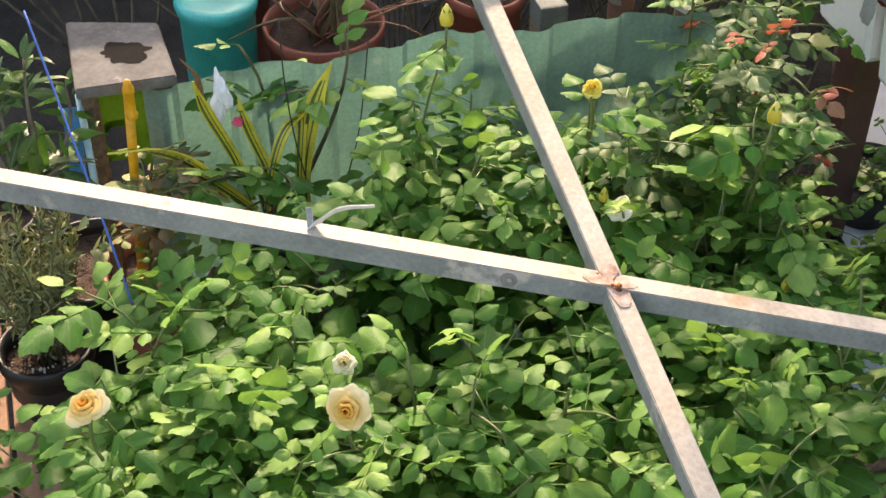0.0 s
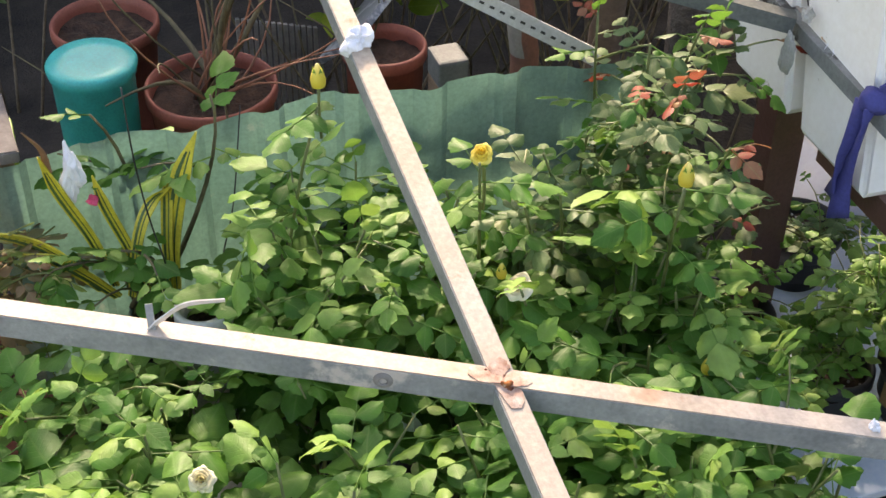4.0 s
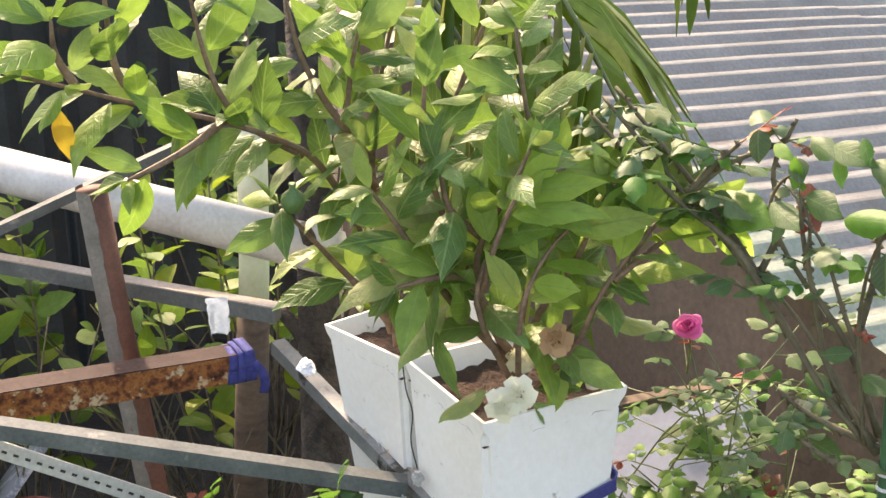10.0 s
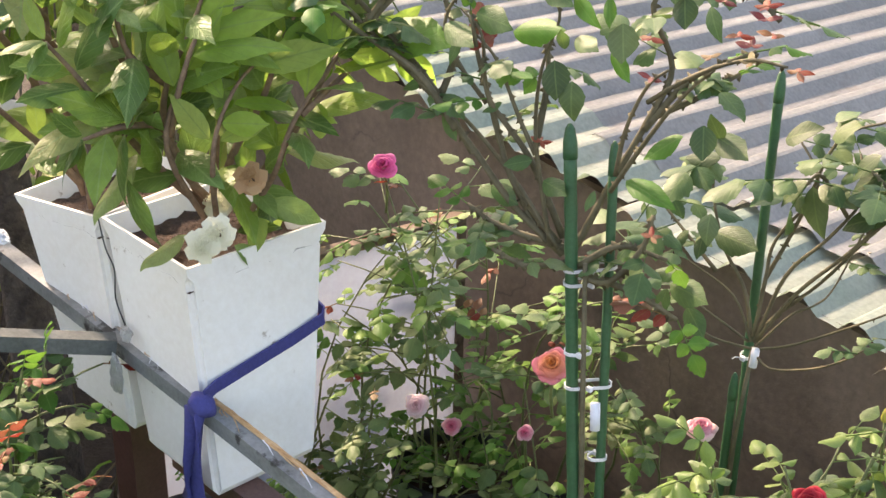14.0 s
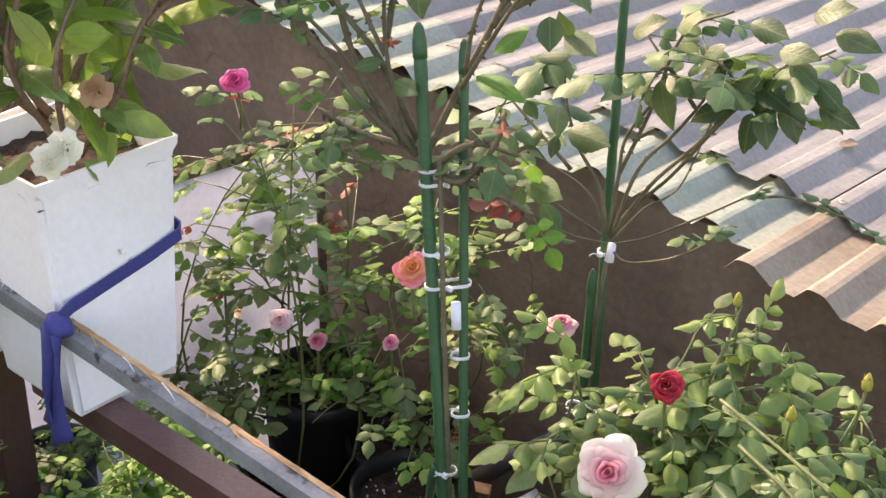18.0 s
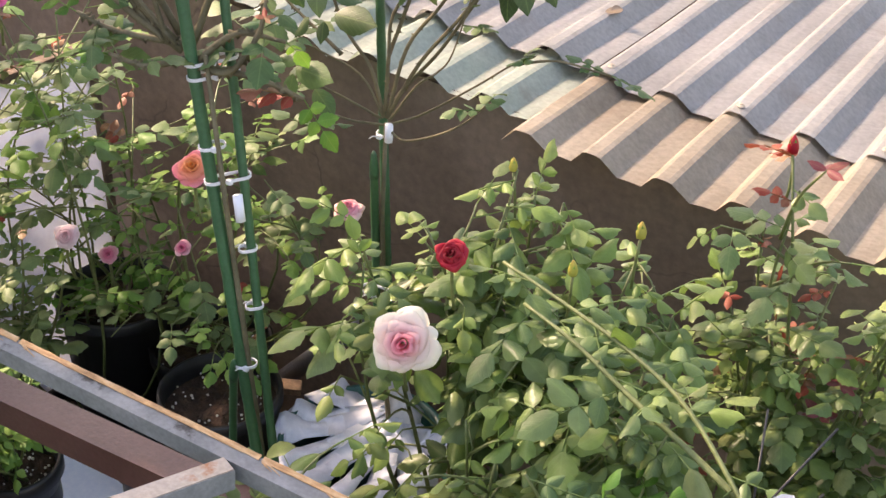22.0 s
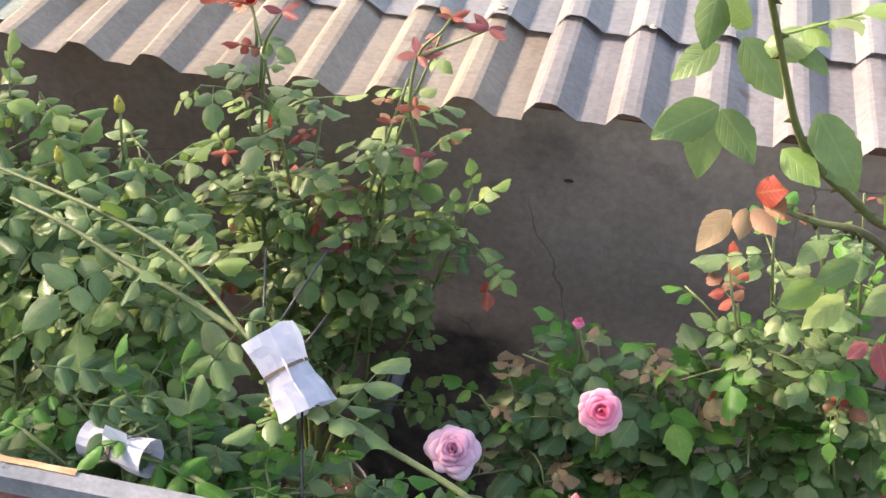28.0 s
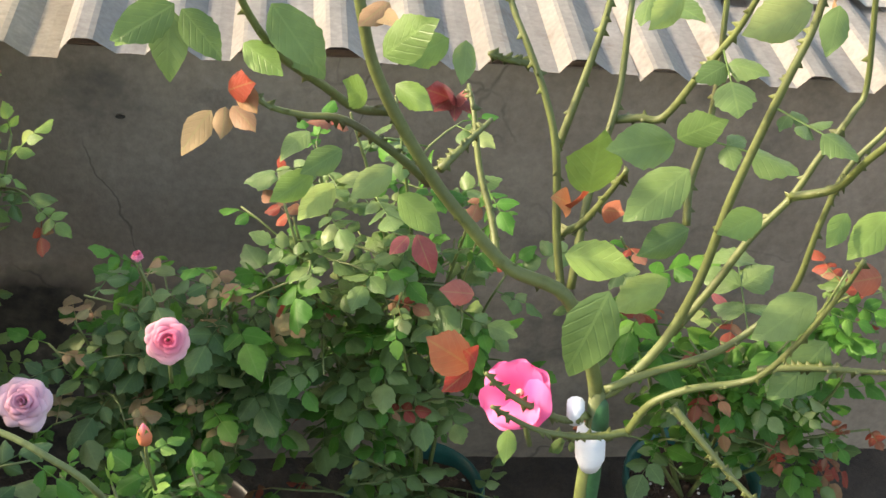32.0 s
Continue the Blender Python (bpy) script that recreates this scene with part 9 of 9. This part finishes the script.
FIRST_FINE = [[(-1.181, 1.36, 1.339), (-1.23, 1.36, 1.383), (-1.271, 1.36, 1.447), (-1.302, 1.36, 1.528), (-1.314, 1.36, 1.598), (-1.353, 1.36, 1.624)], [(-1.176, 1.36, 1.337), (-1.199, 1.36, 1.425), (-1.212, 1.36, 1.496), (-1.207, 1.36, 1.577), (-1.181, 1.36, 1.653), (-1.195, 1.36, 1.677)], [(-1.162, 1.36, 1.338), (-1.25, 1.36, 1.415), (-1.35, 1.36, 1.475), (-1.454, 1.36, 1.507), (-1.519, 1.36, 1.544), (-1.574, 1.36, 1.577)], [(-1.082, 1.36, 1.451), (-1.046, 1.36, 1.514), (-1.005, 1.36, 1.581), (-0.972, 1.36, 1.624), (-0.946, 1.36, 1.651)], [(-1.076, 1.36, 1.475), (-1.065, 1.36, 1.542), (-1.038, 1.36, 1.605), (-1.01, 1.36, 1.633)], [(-1.21, 1.36, 1.459), (-1.245, 1.36, 1.508), (-1.285, 1.36, 1.57), (-1.323, 1.36, 1.595)], [(-1.036, 1.36, 1.585), (-0.987, 1.36, 1.626), (-0.946, 1.36, 1.654), (-0.899, 1.36, 1.676), (-0.853, 1.36, 1.68)], [(-0.979, 1.36, 1.766), (-0.954, 1.36, 1.789), (-0.915, 1.36, 1.806), (-0.867, 1.36, 1.788)], [(-1.301, 1.36, 1.505), (-1.351, 1.36, 1.543), (-1.382, 1.36, 1.587), (-1.368, 1.36, 1.628), (-1.334, 1.36, 1.657)]]
for way in FIRST_FINE:
    pts = smooth_way(way)
    bm = sweep(bmesh.new(), pts, [0.0036 * (1 - 0.55 * i / (len(pts) - 1)) for i in range(len(pts))], 6)
    thorns(bm, pts, 0.0028, random.Random(len(way)), 14)
    part("cane", bm, M_CANE_OLD, first_rose, "", True)
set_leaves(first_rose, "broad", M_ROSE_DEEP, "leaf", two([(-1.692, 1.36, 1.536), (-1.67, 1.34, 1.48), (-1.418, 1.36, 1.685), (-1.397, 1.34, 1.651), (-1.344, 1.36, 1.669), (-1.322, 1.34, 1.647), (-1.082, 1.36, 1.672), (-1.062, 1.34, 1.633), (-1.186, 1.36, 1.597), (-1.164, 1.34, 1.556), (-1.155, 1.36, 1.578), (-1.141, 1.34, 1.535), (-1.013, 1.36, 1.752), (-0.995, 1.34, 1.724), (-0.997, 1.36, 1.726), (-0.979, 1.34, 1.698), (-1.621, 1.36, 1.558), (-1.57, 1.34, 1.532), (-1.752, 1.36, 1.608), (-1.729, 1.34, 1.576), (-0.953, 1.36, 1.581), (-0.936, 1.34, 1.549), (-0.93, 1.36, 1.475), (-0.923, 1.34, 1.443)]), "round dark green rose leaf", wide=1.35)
set_leaves(first_rose, "broad", M_ROSE, "leaf", two([(-1.519, 1.36, 1.548), (-1.36, 1.34, 1.591), (-0.98, 1.36, 1.559), (-1.027, 1.34, 1.52), (-1.096, 1.36, 1.632), (-1.056, 1.34, 1.613), (-1.105, 1.36, 1.699), (-1.086, 1.34, 1.671), (-1.159, 1.36, 1.686), (-1.11, 1.34, 1.666), (-1.28, 1.36, 1.691), (-1.249, 1.34, 1.667), (-1.007, 1.36, 1.789), (-1.01, 1.34, 1.756), (-1.258, 1.36, 1.616), (-1.172, 1.34, 1.653), (-1.245, 1.36, 1.726), (-1.213, 1.34, 1.707), (-1.523, 1.36, 1.639), (-1.49, 1.34, 1.61), (-1.388, 1.36, 1.673), (-1.342, 1.34, 1.674), (-1.257, 1.36, 1.577), (-1.265, 1.34, 1.544), (-1.059, 1.36, 1.474), (-0.98, 1.34, 1.481)]), "green rose leaf", wide=0.7)
set_leaves(first_rose, "broad", M_ROSE_DARK, "leaf", two([(-1.636, 1.355, 1.626), (-1.562, 1.335, 1.601), (-1.59, 1.355, 1.598), (-1.518, 1.335, 1.589), (-1.557, 1.355, 1.575), (-1.491, 1.335, 1.565), (-1.501, 1.355, 1.604), (-1.529, 1.335, 1.571), (-1.634, 1.355, 1.658), (-1.566, 1.335, 1.646), (-1.682, 1.355, 1.64), (-1.611, 1.335, 1.644), (-1.321, 1.355, 1.703), (-1.265, 1.335, 1.703), (-1.284, 1.355, 1.705), (-1.213, 1.335, 1.712), (-1.222, 1.355, 1.705), (-1.154, 1.335, 1.709), (-1.204, 1.355, 1.689), (-1.144, 1.335, 1.689), (-1.377, 1.355, 1.597), (-1.308, 1.335, 1.595), (-1.319, 1.355, 1.627), (-1.245, 1.335, 1.633), (-1.347, 1.355, 1.583), (-1.356, 1.335, 1.552), (-1.15, 1.355, 1.636), (-1.1, 1.335, 1.644), (-1.166, 1.355, 1.618), (-1.158, 1.335, 1.645), (-1.417, 1.355, 1.503), (-1.443, 1.335, 1.493), (-1.375, 1.355, 1.477), (-1.335, 1.335, 1.449), (-1.268, 1.355, 1.517), (-1.287, 1.335, 1.506), (-0.957, 1.355, 1.724), (-0.932, 1.335, 1.695), (-0.949, 1.355, 1.78), (-0.916, 1.335, 1.762), (-1.244, 1.355, 1.364), (-1.282, 1.335, 1.317), (-1.261, 1.355, 1.302), (-1.194, 1.335, 1.315), (-1.21, 1.355, 1.453), (-1.247, 1.335, 1.44), (-1.19, 1.355, 1.43), (-1.137, 1.335, 1.44), (-1.283, 1.355, 1.39), (-1.226, 1.335, 1.393), (-1.103, 1.355, 1.446), (-1.102, 1.335, 1.424)]), "dusty grey-green rose leaf", wide=0.85)
young_leaves(first_rose, M_ROSE_RED, [(-1.04, 1.36, 1.664), (-0.887, 1.36, 1.74), (-0.877, 1.36, 1.71), (-0.919, 1.36, 1.699), (-0.84, 1.36, 1.678), (-1.202, 1.36, 1.48), (-1.013, 1.36, 1.412)], 0.019, "young red leaf")
young_leaves(first_rose, M_MAROON, [(-0.944, 1.36, 1.732), (-0.888, 1.36, 1.725), (-1.035, 1.36, 1.616), (-0.901, 1.36, 1.691)], 0.019, "dull maroon young leaf")
young_leaves(first_rose, M_ROSE_TAN, [(-0.954, 1.36, 1.664), (-0.899, 1.36, 1.673)], 0.019, "pale orange withering leaf")
old_rose = bushes[28]
for way, thick in ((OLD_LOW[0], 0.0064), (OLD_LOW[2], 0.0046)):
    pts = smooth_way([Vector((0.526, 0.888, 1.255))] + [Vector(p) for p in way])
    bm = sweep(bmesh.new(), pts, [thick * (1 - 0.45 * i / (len(pts) - 1)) for i in range(len(pts))], 10)
    thorns(bm, pts, thick * 0.5, random.Random(71), 22)
    part("main_cane", bm, M_CANE_SUN, old_rose, "thick thorny main cane", True)
set_leaves(old_rose, "broad", M_ROSE_OLIVE, "leaf", two([(0.472, 0.71, 1.532), (0.446, 0.685, 1.477)]), "broad green rose leaf")
set_leaves(old_rose, "broad", M_ROSE_OLIVE, "leaf", two([(0.193, 0.9, 1.621), (0.187, 0.875, 1.578), (0.2, 0.9, 1.621), (0.228, 0.875, 1.599), (0.262, 0.9, 1.622), (0.298, 0.875, 1.583), (0.394, 0.9, 1.598), (0.393, 0.875, 1.578), (0.285, 0.9, 1.521), (0.264, 0.875, 1.521), (0.309, 0.9, 1.505), (0.282, 0.875, 1.503), (0.346, 0.9, 1.489), (0.317, 0.875, 1.48)]), "broad green rose leaf")
set_leaves(old_rose, "broad", M_ROSE_OLIVE, "leaf", two([(0.543, 0.86, 1.541), (0.493, 0.835, 1.551), (0.544, 0.86, 1.543), (0.565, 0.835, 1.575), (0.557, 0.86, 1.516), (0.51, 0.835, 1.488), (0.566, 0.86, 1.461), (0.528, 0.835, 1.455), (0.679, 0.86, 1.392), (0.629, 0.835, 1.368), (0.699, 0.86, 1.344), (0.655, 0.835, 1.299), (0.619, 0.86, 1.651), (0.572, 0.835, 1.644), (0.637, 0.86, 1.651), (0.629, 0.835, 1.627)]), "broad green rose leaf")
# pale leaves and sun-catching ones; the sunlight is put into this lighter colour
set_leaves(old_rose, "broad", M_ROSE_SUN, "leaf", two([(0.186, 0.9, 1.623), (0.158, 0.875, 1.608), (0.382, 0.9, 1.599), (0.346, 0.875, 1.596), (0.303, 0.9, 1.474), (0.277, 0.875, 1.46), (0.288, 0.9, 1.484), (0.259, 0.875, 1.476), (0.351, 0.9, 1.463), (0.384, 0.875, 1.448), (0.484, 0.9, 1.403), (0.533, 0.875, 1.414), (0.571, 0.9, 1.377), (0.526, 0.875, 1.365), (0.495, 0.9, 1.463), (0.494, 0.875, 1.53)]), "broad light green rose leaf, sunlit tone in its colour")
set_leaves(old_rose, "broad", M_ROSE_SUN, "leaf", two([(0.623, 0.87, 1.467), (0.587, 0.845, 1.468), (0.689, 0.87, 1.467), (0.672, 0.845, 1.454), (0.722, 0.87, 1.468), (0.69, 0.845, 1.442), (0.533, 0.87, 1.653), (0.511, 0.845, 1.641), (0.242, 0.87, 1.613), (0.268, 0.845, 1.607), (0.325, 0.87, 1.569), (0.312, 0.845, 1.597), (0.344, 0.87, 1.581), (0.365, 0.845, 1.579), (0.45, 0.87, 1.238), (0.446, 0.845, 1.224)]), "broad light green rose leaf, sunlit tone in its colour")
set_leaves(old_rose, "broad", M_ROSE_RED, "leaf", two([(0.416, 0.88, 1.301), (0.384, 0.855, 1.351), (0.416, 0.88, 1.301), (0.393, 0.855, 1.3), (0.418, 0.88, 1.305), (0.415, 0.855, 1.341), (0.236, 0.88, 1.575), (0.248, 0.855, 1.57), (0.23, 0.88, 1.569), (0.245, 0.855, 1.592), (0.479, 0.88, 1.467), (0.468, 0.855, 1.497), (0.481, 0.88, 1.467), (0.483, 0.855, 1.494), (0.503, 0.88, 1.463), (0.51, 0.855, 1.483), (0.737, 0.88, 1.395), (0.702, 0.855, 1.411)]), "young red leaf")
set_leaves(old_rose, "broad", M_ROSE_TAN, "leaf", two([(0.226, 0.9, 1.542), (0.225, 0.875, 1.535), (0.216, 0.9, 1.539), (0.194, 0.875, 1.522), (0.231, 0.9, 1.543), (0.247, 0.875, 1.543), (0.34, 0.9, 1.627), (0.32, 0.875, 1.628), (0.325, 0.9, 1.622), (0.343, 0.875, 1.629), (0.649, 0.9, 1.623), (0.647, 0.875, 1.649)]), "pale withering leaf")
set_leaves(old_rose, "broad", M_MAROON, "leaf", two([(0.41, 1.1, 1.416), (0.392, 1.075, 1.442), (0.41, 1.1, 1.416), (0.396, 1.075, 1.427), (0.413, 1.1, 1.418), (0.407, 1.075, 1.447), (0.413, 1.1, 1.418), (0.419, 1.075, 1.442), (0.414, 1.1, 1.416), (0.424, 1.075, 1.424), (0.413, 1.1, 1.414), (0.411, 1.075, 1.416)]), "small maroon young leaf")
set_leaves(bushes[26], "broad", M_MAROON, "leaf", two([(0.409, 1.35, 1.061), (0.43, 1.325, 1.017), (0.399, 1.35, 1.058), (0.378, 1.325, 1.052), (0.483, 1.35, 0.967), (0.442, 1.325, 0.994), (0.779, 1.35, 0.964), (0.795, 1.325, 0.963)]), "dull red leaf")
set_leaves(old_rose, "broad", M_ROSE_OLIVE, "leaf", two([(0.19, 0.87, 1.727), (0.185, 0.85, 1.692), (0.208, 0.87, 1.693), (0.238, 0.85, 1.664), (0.242, 0.87, 1.689), (0.26, 0.85, 1.686), (0.221, 0.87, 1.688), (0.251, 0.85, 1.709), (0.199, 0.87, 1.642), (0.159, 0.85, 1.625), (0.195, 0.87, 1.686), (0.166, 0.85, 1.674), (0.261, 0.87, 1.643), (0.29, 0.85, 1.608), (0.335, 0.87, 1.603), (0.363, 0.85, 1.645), (0.213, 0.87, 1.703), (0.198, 0.85, 1.728)]), "broad green rose leaf")
